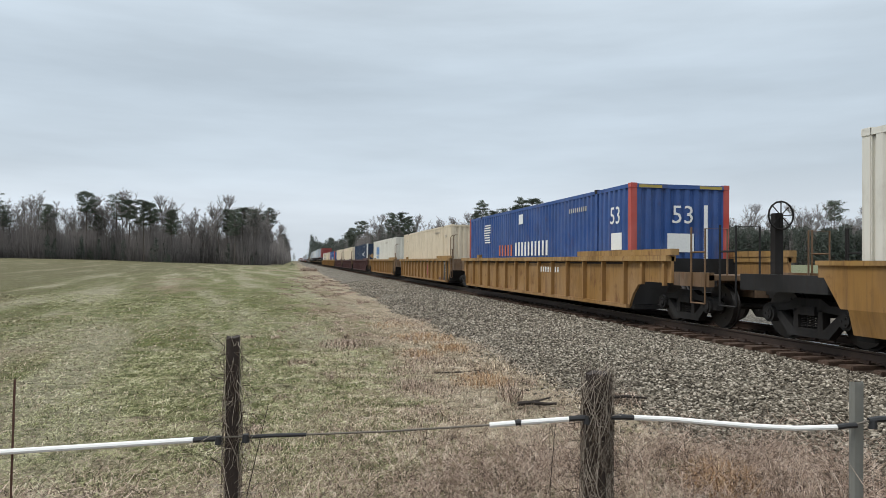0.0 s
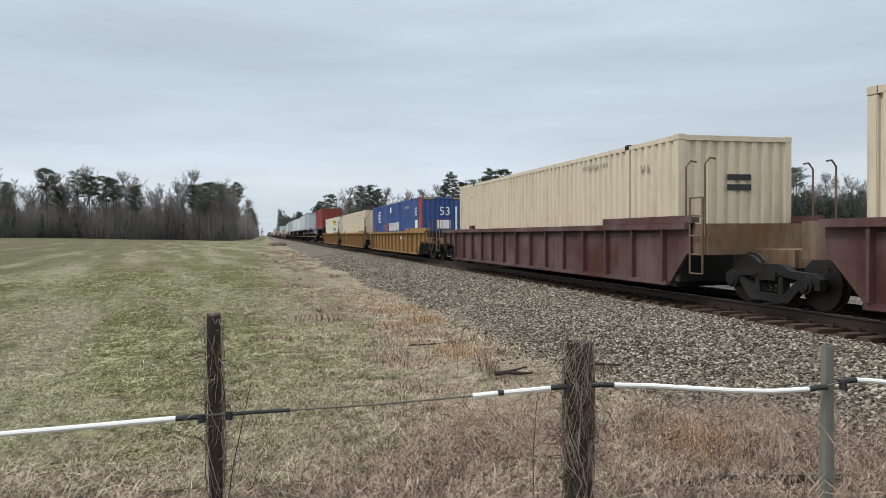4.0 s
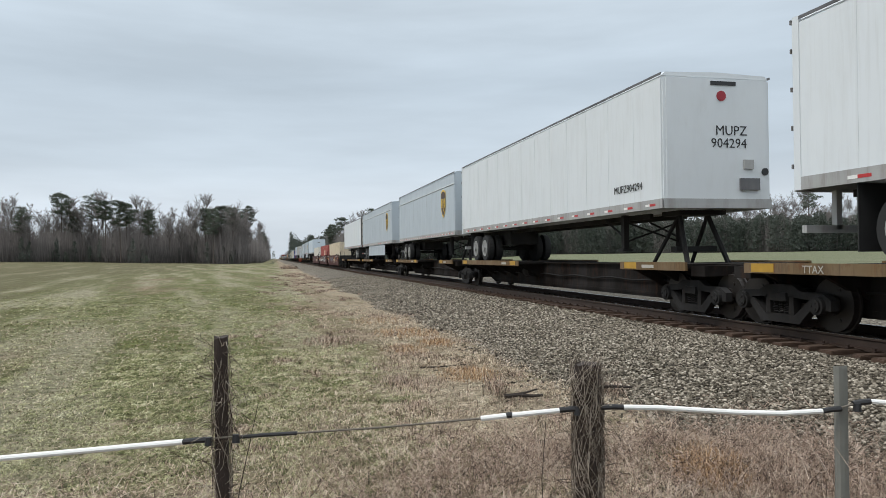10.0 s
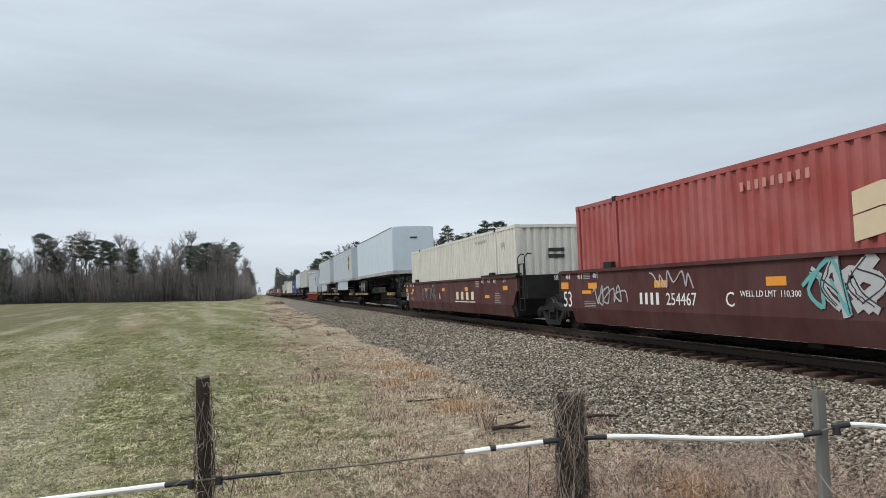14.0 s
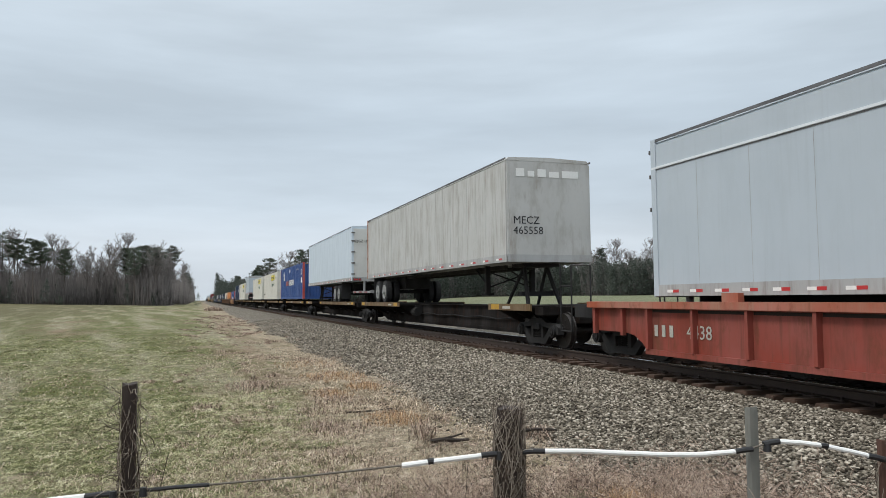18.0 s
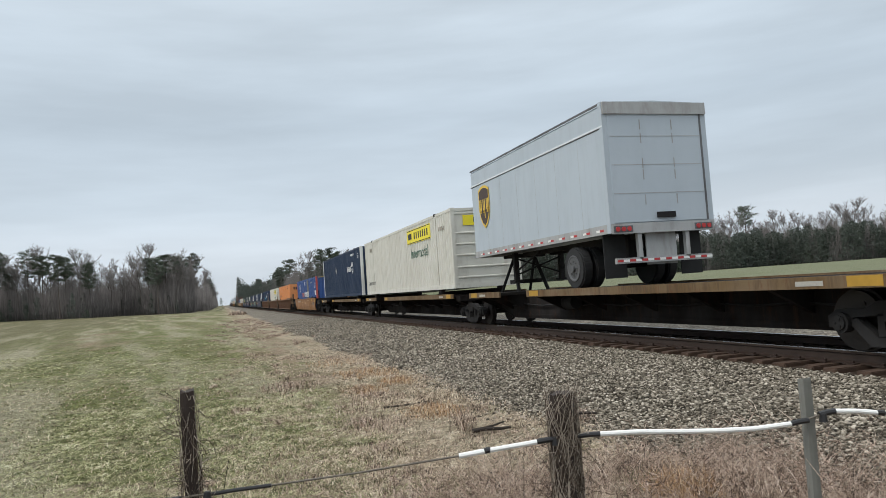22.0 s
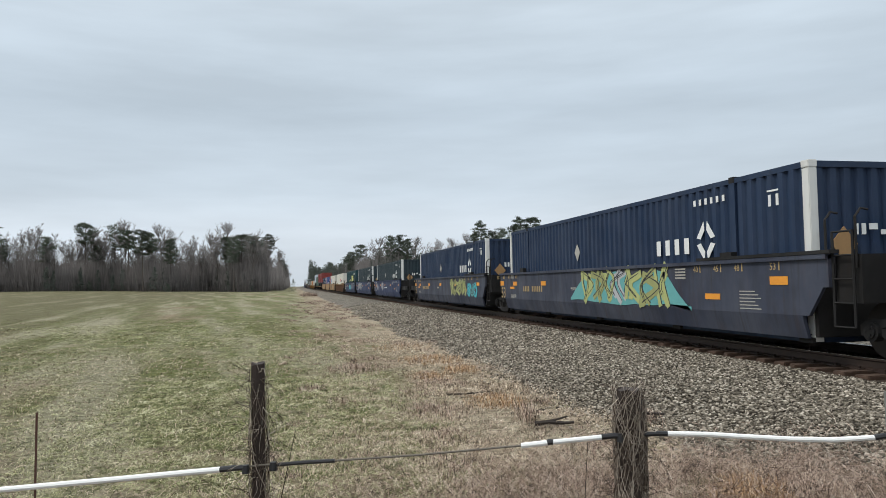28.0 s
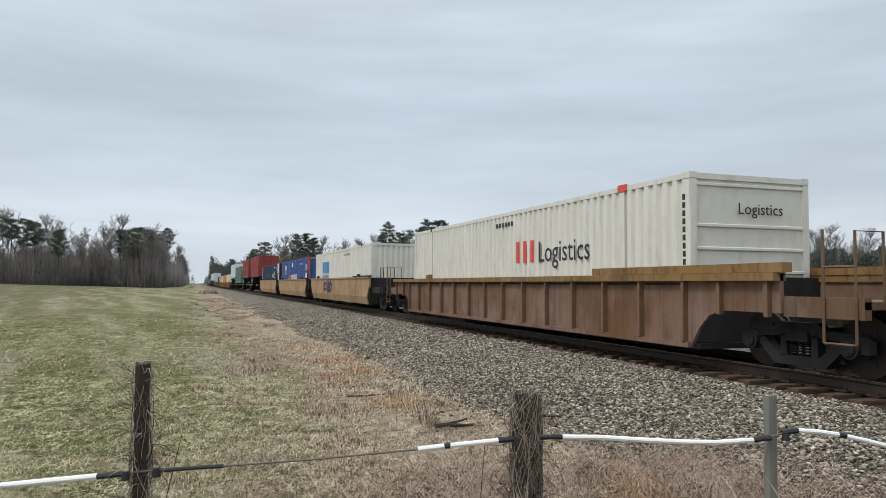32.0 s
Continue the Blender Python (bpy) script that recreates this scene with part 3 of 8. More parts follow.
def make_thicket():
    """Stems and brush that close the wood below the crowns."""
    rnd = np.random.default_rng(3)
    n = 230000
    az = rnd.uniform(-50, 64, n)
    az = az[(az < -2.1) | (az > 5.0)]
    n = len(az)
    r = 232 + 7 * np.sin(az * 0.31) + 5 * np.sin(az * 0.9 + 1) + 1 + 60 * rnd.random(n)
    x, y = r * np.sin(np.radians(az)), r * np.cos(np.radians(az))
    h = (9.4 + 0.9 * np.sin(az * 1.7) + 0.7 * np.sin(az * 4.1 + 2)) * (0.3 + 1.0 * rnd.random(n) ** 0.6)
    g = np.where(x > 16, 2.3 * np.clip((np.hypot(x, y) - 30) / 200, 0, 1) * np.clip((x - 16) / 70, 0, 1), 1.75 * np.clip((y - 30) / 200, 0, 1) * np.clip((4 - x) / 75, 0, 1))
    a = np.stack([x, y, g - 0.2, x + rnd.normal(0, 1.1, n), y + rnd.normal(0, 0.8, n), g + h], 1)
    k = 46000
    y = 236 + 1000 * rnd.random(k) ** 1.6
    x = np.where(rnd.random(k) < 0.5, -rnd.uniform(np.where(y < 290, 8, 4), 18, k), rnd.uniform(18, 40, k))
    x = np.where((x > 0) & (y < 330), x + 6, x)
    b = np.stack([x, y, np.full(k, -0.2), x + rnd.normal(0, 0.5, k), y, rnd.uniform(3, 14, k)], 1)
    v, t = slivers(np.concatenate([a, b]), 0.07, 0.028)
    me = np_mesh("thicket", v, t)
    me.materials.append(islands("brush", [(0, (0.075, 0.068, 0.064)), (0.6, (0.118, 0.107, 0.1)), (1, (0.165, 0.15, 0.14))]))
    tagged(new("thicket", me), "dense leafless brush and young stems under the trees", "brush", kind="stuff")
    # evergreen understorey: a dark uneven mass, tall on the far side of the line
    def evergreens(az0, az1, count, h0, h1, depth, name, far=232):
        c = rnd.uniform(az0, az1, count)
        q = far + 7 * np.sin(c * 0.31) + 5 * np.sin(c * 0.9 + 1) - 1 + depth * rnd.random(count)
        cx, cy = q * np.sin(np.radians(c)), q * np.cos(np.radians(c))
        tall = rnd.uniform(h0, h1, count) * (0.93 + 0.06 * np.sin(c * 1.9) + 0.05 * np.sin(c * 5.3))
        m = 170
        f = rnd.random((count, m)) ** 0.75
        rad = (0.5 + 1.7 * (1 - f)) * np.clip(tall[:, None] / 8, 0.5, 1.2)
        ang = rnd.uniform(0, 6.283, (count, m))
        px, py = cx[:, None] + rad * np.cos(ang) * rnd.random((count, m)), cy[:, None] + rad * np.sin(ang) * rnd.random((count, m))
        base = np.array([hill(a1, b1) for a1, b1 in zip(cx, cy)])
        pz = base[:, None] + tall[:, None] * f
        p = np.stack([px, py, pz], 2).reshape(-1, 3)
        s1, s2 = rnd.normal(0, 0.17, p.shape), rnd.normal(0, 0.17, p.shape)
        v = np.stack([p - s1, p + s1, p + s2 + [0, 0, 0.2]], 1).reshape(-1, 3)
        me = np_mesh(name, v, np.arange(len(v)).reshape(-1, 3))
        me.materials.append(HEDGE)
        tagged(new(name, me), "dark evergreen undergrowth in the shade of the wood", "undergrowth", kind="stuff")
    evergreens(6.0, 64, 2400, 8.6, 11.4, 16, "evergreen_undergrowth")
    evergreens(-48, -2.4, 260, 3.0, 8.0, 24, "evergreen_undergrowth")
    evergreens(1.3, 5.0, 500, 9, 14, 260, "evergreen_undergrowth", 330)
    # low evergreens at the wood's foot
    rr = random.Random(9)
    for i in range(44):
        az = rr.uniform(-46, 60) if i else 0.0
        if i and -2.2 < az < 5.2:
            continue
        tri = []
        h = rr.uniform(1.5, 6.5) if i else 4.0
        for k in range(int(h * 3)):
            f = k / (h * 3)
            needle_clump(rr, Vector((rr.gauss(0, 0.6 * (1 - f)), rr.gauss(0, 0.6 * (1 - f)), 0.3 + f * h)), 1.1 * (1.1 - f), 22, tri)
        v = np.array([tuple(p) for q in tri for p in q])
        q = wood_edge(az) + rr.uniform(-1, 6)
        b = tagged(new("evergreen_shrub", np_mesh("evergreen_shrub", v, np.arange(len(v)).reshape(-1, 3))), "dark evergreen shrub at the foot of the wood", "shrub", "shrubs of the wood")
        b.data.materials.append(NEEDLE)
        bx, by = q * math.sin(radians(az)), q * math.cos(radians(az))
        b.matrix_basis = pose(bx, by, hill(bx, by) - 0.1)


make_thicket()

# ---- the train ----
SPEED = 27.026
WHEELS = []
MOVING = []                   # things of the train and where each stands along the line at the start
END = 32.0

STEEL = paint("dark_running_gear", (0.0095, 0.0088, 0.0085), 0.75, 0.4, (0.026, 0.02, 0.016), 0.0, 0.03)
END_MAT = paint("end_frame_rust", (0.15, 0.085, 0.038), 0.7, 0.6, (0.04, 0.03, 0.025), 0.5)
SHADE = plain("chord_shadow", (0.03, 0.022, 0.018), 0.9, 0, 0.3, 4)
WHEEL = plain("wheel_steel", (0.035, 0.03, 0.027), 0.5, 0.6, 0.2, 6)
RUBBER = plain("tyre_rubber", (0.018, 0.018, 0.018), 0.85, 0, 0.2, 10)
RIM = plain("wheel_rim_white", (0.27, 0.27, 0.26), 0.5, 0.1, 0.15, 8)
RIM_YEL = plain("wheel_rim_ochre", (0.5, 0.33, 0.12), 0.5, 0.1, 0.2, 8)
WHITE = plain("stencil_white", (0.75, 0.75, 0.72), 0.6, 0, 0.1, 20)
BLACK = plain("stencil_black", (0.02, 0.02, 0.022), 0.6, 0, 0.2, 20)
TAPE_RED = plain("tape_red", (0.45, 0.03, 0.03), 0.4, 0, 0.1, 20)
ORANGE_P = plain("panel_orange", (0.75, 0.30, 0.03), 0.5, 0, 0.1, 20)
WORN_W = plain("stencil_faded", (0.4, 0.38, 0.33), 0.7, 0, 0.3, 25)
EDGE_YEL = plain("patch_yellow", (0.42, 0.24, 0.03), 0.6, 0, 0.25, 6)
GOLD = plain("logo_gold", (0.75, 0.5, 0.06), 0.5, 0, 0.08, 20)
BROWN_L = plain("logo_brown", (0.06, 0.032, 0.02), 0.5, 0, 0.1, 20)
YEL = plain("logo_yellow", (0.82, 0.68, 0.03), 0.5, 0, 0.08, 20)
GREEN_L = plain("logo_green", (0.02, 0.10, 0.06), 0.5, 0, 0.1, 20)
BLUE_L = plain("logo_blue", (0.03, 0.19, 0.48), 0.5, 0, 0.1, 20)
SPRAY_DARK = plain("spray_outline", (0.03, 0.03, 0.035), 0.6, 0, 0.3, 6)
RED_L = plain("logo_red", (0.6, 0.06, 0.05), 0.5, 0, 0.1, 20)


def ride(ob, u, z=0.0):
    """Set a thing on the moving train: u metres down the line at the start."""
    MOVING.append((ob, u, z))
    ob.matrix_basis = pose(XT, u, ZR + z)
    return ob


def wheelset():
    m = Mesh()
    for s in (-1, 1):
        m.cyl("x", (s * 0.75, 0, 0), 0.42, 0.05, 24)
        m.cyl("x", (s * 0.69, 0, 0), 0.46, 0.018, 24)
        m.cyl("x", (s * 0.81, 0, 0), 0.16, 0.03, 12)
        for k in range(3):
            m.cyl("x", (s * 0.805, 0.27 * math.cos(k * 2.094), 0.27 * math.sin(k * 2.094)), 0.03, 0.012, 8)
    return m.cyl("x", (0, 0, 0), 0.08, 1.0, 10)


def sideframe(s):
    """Cast side frame: arched top member, sagging lower member, columns and coil springs in the window."""
    lo, hi = min(s * 0.92, s * 1.06), max(s * 0.92, s * 1.06)
    m = Mesh()
    m.prism([(-1.14, .36), (-1.14, .52), (-.98, .61), (-.5, .63), (-.3, .73), (.3, .73), (.5, .63), (.98, .61), (1.14, .52), (1.14, .36), (1.02, .36), (.97, .44), (.80, .44), (.70, .50), (.34, .53), (-.34, .53), (-.70, .50), (-.80, .44), (-.97, .44), (-1.02, .36)], lo, hi)
    m.prism([(-.82, .45), (-.66, .49), (-.36, .25), (.36, .25), (.66, .49), (.82, .45), (.46, .11), (-.46, .11)], lo, hi)
    for y in (-0.28, 0.28):
        m.prism([(y - 0.06, .24), (y + 0.06, .24), (y + 0.05, .55), (y - 0.05, .55)], lo, hi)
    m.box(min(s * 0.85, s * 1.1), max(s * 0.85, s * 1.1), -0.2, 0.2, 0.46, 0.6)
    for y in (-0.89, 0.89):
        m.cyl("x", (s * 1.05, y, 0.43), 0.145, 0.07, 16)
        m.cyl("x", (s * 1.13, y, 0.43), 0.1, 0.02, 12)
        for k in range(3):
            m.cyl("x", (s * 1.155, y + 0.055 * math.cos(k * 2.094), 0.43 + 0.055 * math.sin(k * 2.094)), 0.017, 0.01, 6)
    for y in (-0.13, 0.0, 0.13):
        pts = [(s * 1.0 + 0.052 * math.cos(k * 1.05), y + 0.052 * math.sin(k * 1.05), 0.26 + 0.2 * k / 30) for k in range(31)]
        m.tube(pts, 0.013, 4)
    return m


def truck(parent, y):
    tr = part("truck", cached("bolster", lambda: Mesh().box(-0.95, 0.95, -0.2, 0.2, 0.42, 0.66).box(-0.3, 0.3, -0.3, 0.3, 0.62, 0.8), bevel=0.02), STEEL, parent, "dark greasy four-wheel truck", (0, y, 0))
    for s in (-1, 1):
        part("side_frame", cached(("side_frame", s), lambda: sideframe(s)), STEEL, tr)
    for y2 in (-0.89, 0.89):
        w = part("wheelset", cached("wheelset", wheelset), WHEEL, tr)
        w.matrix_parent_inverse = Matrix.Translation((0, y2, 0.44))
        WHEELS.append(w)
    return tr


def side_poly(y0, y1, zb, zt, rise, ends, round_arch):
    """A well side seen square on: straight top, foot lifted over the trucks."""
    def foot(y, d, e):
        if round_arch and e > 1:
            return [(y, zb + rise), (y + d * (e - 0.75), zb + rise), (y + d * (e - 0.45), zb + rise * 0.86), (y + d * (e - 0.2), zb + rise * 0.5), (y + d * e, zb)]
        return [(y, zb + rise), (y + d * 0.12, zb + rise), (y + d * e, zb)]
    return [(y0, zt)] + foot(y0, 1, ends[0]) + foot(y1, -1, ends[1])[::-1] + [(y1, zt)]


def ladder(parent, x, y, z0, z1, mat):
    m = Mesh()
    for dy in (-0.2, 0.2):
        m.tube([(x, y + dy, z0), (x, y + dy, z1)], 0.022, 5)
    n = max(2, int((z1 - z0) / 0.33))
    for i in range(n + 1):
        z = z0 + (z1 - z0) * i / n
        m.tube([(x, y - 0.2, z), (x, y + 0.2, z)], 0.016, 5)
    part("ladder", m, mat, parent)


def brake_wheel(parent, y, mat):
    m = Mesh()
    ring = [(0.35 + 0.28 * math.cos(a), y, 2.25 + 0.28 * math.sin(a)) for a in (2 * math.pi * i / 16 for i in range(17))]
    m.tube(ring, 0.02, 5)
    for i in range(4):
        a = math.pi * i / 4
        m.tube([(0.35 - 0.27 * math.cos(a), y, 2.25 - 0.27 * math.sin(a)), (0.35 + 0.27 * math.cos(a), y, 2.25 + 0.27 * math.sin(a))], 0.012, 4)
    m.box(0.26, 0.44, y + 0.05, y + 0.2, 1.05, 2.3)
    part("brake_wheel", m, STEEL, parent, "dark brake wheel on its gear box")


def end_platform(parent, y0, y1, mat, front, wheel):
    """Deck over the end truck with grab irons, coupler and a ladder at the corner."""
    m = Mesh().box(-1.35, 1.35, y0, y1, 0.95, 1.05).box(-0.35, 0.35, y0, y1, 0.62, 0.95)
    for s in (-1, 1):
        m.box(s * 1.30 - 0.06, s * 1.30 + 0.06, y0, y1, 0.82, 1.10)
    part("end_platform", m, mat, parent)
    yo = y0 if front else y1
    sg = -1 if front else 1
    part("coupler", Mesh().box(-0.12, 0.12, min(yo, yo + sg * 0.75), max(yo, yo + sg * 0.75), 0.68, 0.92).box(-0.2, 0.2, min(yo + sg * 0.45, yo + sg * 0.8), max(yo + sg * 0.45, yo + sg * 0.8), 0.62, 0.98), STEEL, parent)
    for s in (-1, 1):
        rail = Mesh()
        rail.tube([(s * 1.38, yo + 0.1, 0.5), (s * 1.38, yo + 0.1, 1.95), (s * 0.9, yo + 0.1, 1.95), (s * 0.9, yo + 0.1, 1.05)], 0.02, 5)
        rail.tube([(s * 1.38, yo + 0.6, 0.5), (s * 1.38, yo + 0.6, 2.0)], 0.022, 5)
        rail.tube([(s * 1.38, yo + 0.1, 0.5), (s * 1.38, yo + 0.6, 0.5)], 0.02, 5)
        rail.tube([(s * 1.38, yo + 0.1, 1.5), (s * 1.38, yo + 0.6, 1.5)], 0.02, 5)
        part("handrail", rail, mat, parent)
    if wheel:
        brake_wheel(parent, yo - sg * 0.2, mat)


def well_car(u0, u1, c0, c1, style, mat, chord, label, group, first, last, low=0.0):
    """One well unit from joint u0 to joint u1, with its container's ends at c0 and c1."""
    car = thing("well_car", label, "railway wagon", group)
    ride(car, u0)
    P, a, b = u1 - u0, c0 - u0 - 0.6, c1 - u0 + 0.6
    ends = [0.75, 0.75]
    if style == "ribbed":
        if first:
            a, ends[0] = c0 - u0 - 2.1, 1.95
        if last:
            b, ends[1] = c1 - u0 + 2.1, 1.95
    zt = (1.42 if style == "ribbed" else 1.56) - low
    zb = 0.24 if style == "ribbed" else 0.28
    rise = 0.62 if style == "ribbed" else 0.8
    ya, yb = a + ends[0], b - ends[1]
    for s in (-1, 1):
        xo = s * (1.42 if style == "ribbed" else 1.52)
        if style == "ribbed":
            part("well_side", Mesh().prism(side_poly(a, b, zb, zt, rise - low, ends, True), min(xo, xo - s * 0.06), max(xo, xo - s * 0.06)), mat, car)
        else:
            # flat plate above, plate drawn in below
            part("well_side", Mesh().prism(side_poly(a, b, zb + 0.36, zt, rise - 0.36, (0.45, 0.45), False), min(xo, xo - s * 0.06), max(xo, xo - s * 0.06)), mat, car)
            part("lower_plate", Mesh().prism([(xo, zb + 0.36), (xo - s * 0.06, zb + 0.36), (xo - s * 0.15, zb), (xo - s * 0.09, zb)], a + 0.6, b - 0.6, "y"), mat, car)
        part("top_chord", Mesh().box(min(xo - s * 0.1, xo + s * (0.13 if style == 'ribbed' else 0.05)), max(xo - s * 0.1, xo + s * (0.13 if style == 'ribbed' else 0.05)), a, b, zt - 0.10 if style == "ribbed" else zt - 0.05, zt + 0.02), chord, car)
        if style == "ribbed":
            part("bottom_chord", Mesh().box(min(xo - s * 0.05, xo + s * 0.07), max(xo - s * 0.05, xo + s * 0.07), ya, yb, zb - 0.02, zb + 0.07), mat, car)
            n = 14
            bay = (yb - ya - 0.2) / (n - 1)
            # dark strips painted in each bay for the shadow of the overhanging chord
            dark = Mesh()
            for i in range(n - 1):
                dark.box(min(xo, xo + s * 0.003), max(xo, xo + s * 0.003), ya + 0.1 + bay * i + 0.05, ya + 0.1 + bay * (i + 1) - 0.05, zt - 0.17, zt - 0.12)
            part("slot_strip", dark, SHADE, car, "row of dark painted strips for the chord's shadow")["kind"] = "stuff"
            rib = cached(("rib", s, low), lambda: Mesh().prism([(s * 0.0, 0), (s * 0.1, 0.06), (s * 0.1, 1.06 - low), (s * 0.0, 1.10 - low)], -0.03, 0.03, "y"))
            for i in range(n):
                y = ya + 0.1 + (yb - ya - 0.2) * i / (n - 1)
                part("rib", rib, mat, car, at=(xo + s * 0.003, y, zb + 0.02))
            for y in ([a + 0.2, a + 1.2] if first else []) + ([b - 1.2, b - 0.2] if last else []):
                part("rib", cached(("short_rib", s), lambda: Mesh().box(min(0, s * 0.08), max(0, s * 0.08), -0.04, 0.04, 0, 0.5)), mat, car, at=(xo + s * 0.003, y, zt - 0.62))
        # container guides over the chord
        for y in (c0 - u0 + 2.0, c1 - u0 - 2.0):
            part("guide", Mesh().box(min(xo - s * 0.12, xo), max(xo - s * 0.12, xo), y - 0.18, y + 0.18, zt + 0.02, zt + 0.16), STEEL if style != "ribbed" else chord, car)
        part("raised_chord", Mesh().box(min(xo - s * 0.12, xo + s * 0.06), max(xo - s * 0.12, xo + s * 0.06), a - 0.1, c0 - u0 + 2.9, zt + 0.025, zt + (0.16 if style == "ribbed" else 0.08)), chord if style == "ribbed" else STEEL, car)
    part("bulkhead", Mesh().box(-1.36, 1.36, c0 - u0 - 0.16, c0 - u0 - 0.08, 0.3, zt - 0.02), STEEL, car)
    for i in range(5):
        part("floor_beam", cached("floor_beam", lambda: Mesh().box(-1.36, 1.36, -0.15, 0.15, 0.2, 0.29)), STEEL, car, at=(0, ya + (yb - ya) * i / 4, 0))
    # ends over the trucks
    em = END_MAT if style == "ribbed" and not low else STEEL
    if first:
        end_platform(car, 0.2, a + 0.02, em, True, True)
        truck(car, 1.55)
    else:
        part("articulation", Mesh().box(-0.5, 0.5, 0.05, a, 0.55, 0.95).box(-1.38, 1.38, a - 0.5, a + 0.01, 0.85, zt), em, car)
        truck(car, 0.0)
        ladder(car, -1.45, a - 0.22, 0.5, 1.9, em)
        rods = Mesh()
        for y in (a - 0.45, a + 0.15):
            top = 2.5 if style == "ribbed" else 2.1
            rods.tube([(-1.42, y, zt - 0.2), (-1.42, y, top), (-1.32, y, top + 0.12), (-1.2, y, top + 0.1)], 0.02, 5)
            rods.tube([(1.42, y, zt - 0.2), (1.42, y, top), (1.32, y, top + 0.12), (1.2, y, top + 0.1)], 0.02, 5)
        part("grab_iron", rods, em, car)["kind"] = "stuff"
    if last:
        end_platform(car, b - 0.02, P - 0.2, em, False, False)
        truck(car, P - 1.55)
    else:
        part("articulation", Mesh().box(-0.5, 0.5, b, P - 0.05, 0.55, 0.95).box(-1.38, 1.38, b - 0.01, b + 0.5, 0.85, zt), em, car)
    return car


def spine_car(u0, u1, lead, mat, edge, group, first, last, label):
    """One spine unit: centre beam, wheel platforms out to the sides, trucks at the joints."""
    car = thing("spine_car", label, "railway wagon", group)
    ride(car, u0)
    P = u1 - u0
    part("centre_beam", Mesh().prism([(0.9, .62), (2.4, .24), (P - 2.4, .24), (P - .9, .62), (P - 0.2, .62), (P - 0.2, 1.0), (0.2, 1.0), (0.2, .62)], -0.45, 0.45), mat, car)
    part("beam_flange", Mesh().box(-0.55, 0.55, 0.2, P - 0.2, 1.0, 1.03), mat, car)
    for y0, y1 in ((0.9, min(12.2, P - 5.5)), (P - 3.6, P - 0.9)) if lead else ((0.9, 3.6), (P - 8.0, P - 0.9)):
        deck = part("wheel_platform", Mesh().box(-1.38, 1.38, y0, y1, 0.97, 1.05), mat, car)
        for s in (-1, 1):
            part("platform_edge", Mesh().box(min(s * 1.38, s * 1.43), max(s * 1.38, s * 1.43), y0, y1, 0.92, 1.09), edge, deck, "scuffed yellow platform edge")
            part("yellow_panel", Mesh().box(min(s * 1.43, s * 1.436), max(s * 1.43, s * 1.436), y1 - 0.75, y1 - 0.2, 0.94, 1.08), EDGE_YEL, deck, "bright yellow painted patch")
            if y1 - y0 > 4:
                part("yellow_panel", Mesh().box(min(s * 1.43, s * 1.436), max(s * 1.43, s * 1.436), y0 + 0.25, y0 + 0.8, 0.94, 1.08), EDGE_YEL, deck, "bright yellow painted patch")
            part("mark", Mesh().box(min(s * 1.43, s * 1.436), max(s * 1.43, s * 1.436), y0 + 1.2, y0 + 1.7, 0.96, 1.03), WORN_W, deck, "worn white stencilled marks")
        for k in range(6 if y1 - y0 > 4 else 3):
            y = y0 + 0.3 + (y1 - y0 - 0.6) * k / (5 if y1 - y0 > 4 else 2)
            part("outrigger", Mesh().prism([(-1.36, .96), (1.36, .96), (0.46, .5), (-0.46, .5)], y - 0.05, y + 0.05, "y"), mat, car)
    for s in (-1, 1):
        part("beam_web", Mesh().box(min(s * 0.45, s * 0.47), max(s * 0.45, s * 0.47), 2.6, P - 2.6, 0.3, 0.36), mat, car)
        hose = [(s * 0.52, 2.4 + (P - 4.8) * k / 12, 0.62 + (0.05 if k % 2 else 0.0)) for k in range(13)]
        part("brake_pipe", Mesh().tube(hose, 0.022, 5), STEEL, car)
    part("brake_cylinder", Mesh().cyl("y", (-0.7, P * 0.62, 0.72), 0.17, 0.28, 14).box(-0.75, -0.45, P * 0.62 - 0.05, P * 0.62 + 0.05, 0.68, 0.98), STEEL, car)
    for y in (0.45,) if not last else (0.45, P - 0.9):
        part("end_sill", Mesh().box(-1.3, 1.3, y, y + 0.45, 0.82, 1.02), mat, car)
    truck(car, 1.3 if first else 0.0)
    if last:
        truck(car, P - 1.3)
    if first or last:
        for f in ([True] if first else []) + ([False] if last else []):
            yo, sg = (0.2, -1) if f else (P - 0.2, 1)
            part("coupler", Mesh().box(-0.12, 0.12, min(yo, yo + sg * 0.75), max(yo, yo + sg * 0.75), 0.68, 0.92), STEEL, car)
    return car


def hitch(car, y, top=2.25):
    m = Mesh()
    for s in (-1, 1):
        m.tube([(s * 0.5, y - 0.55, 1.02), (s * 0.35, y, top - 0.12)], 0.06, 6)
        m.tube([(s * 0.5, y + 0.9, 1.02), (s * 0.35, y, top - 0.12)], 0.05, 6)
    m.box(-0.55, 0.55, y - 0.4, y + 0.4, top - 0.14, top - 0.04)
    m.box(-0.5, 0.5, y - 0.12, y + 0.12, 1.3, 1.42)
    part("hitch", m, STEEL, car, "dark steel trailer hitch stand")


# ---- loads ----
def corrugated(y0, y1, xo, xi, pitch=0.28, depth=0.05):
    """Outline (x, y) of a pressed steel wall: trapezoid waves outside, flat inside."""
    n = max(2, round((y1 - y0) / pitch))
    p = (y1 - y0) / n
    s = 1 if xo > xi else -1
    out = []
    for i in range(n):
        y = y0 + i * p
        out += [(xo, y), (xo, y + p * 0.42), (xo - s * depth, y + p * 0.56), (xo - s * depth, y + p * 0.84)]
    return out + [(xo, y1), (xi, y1), (xi, y0)]


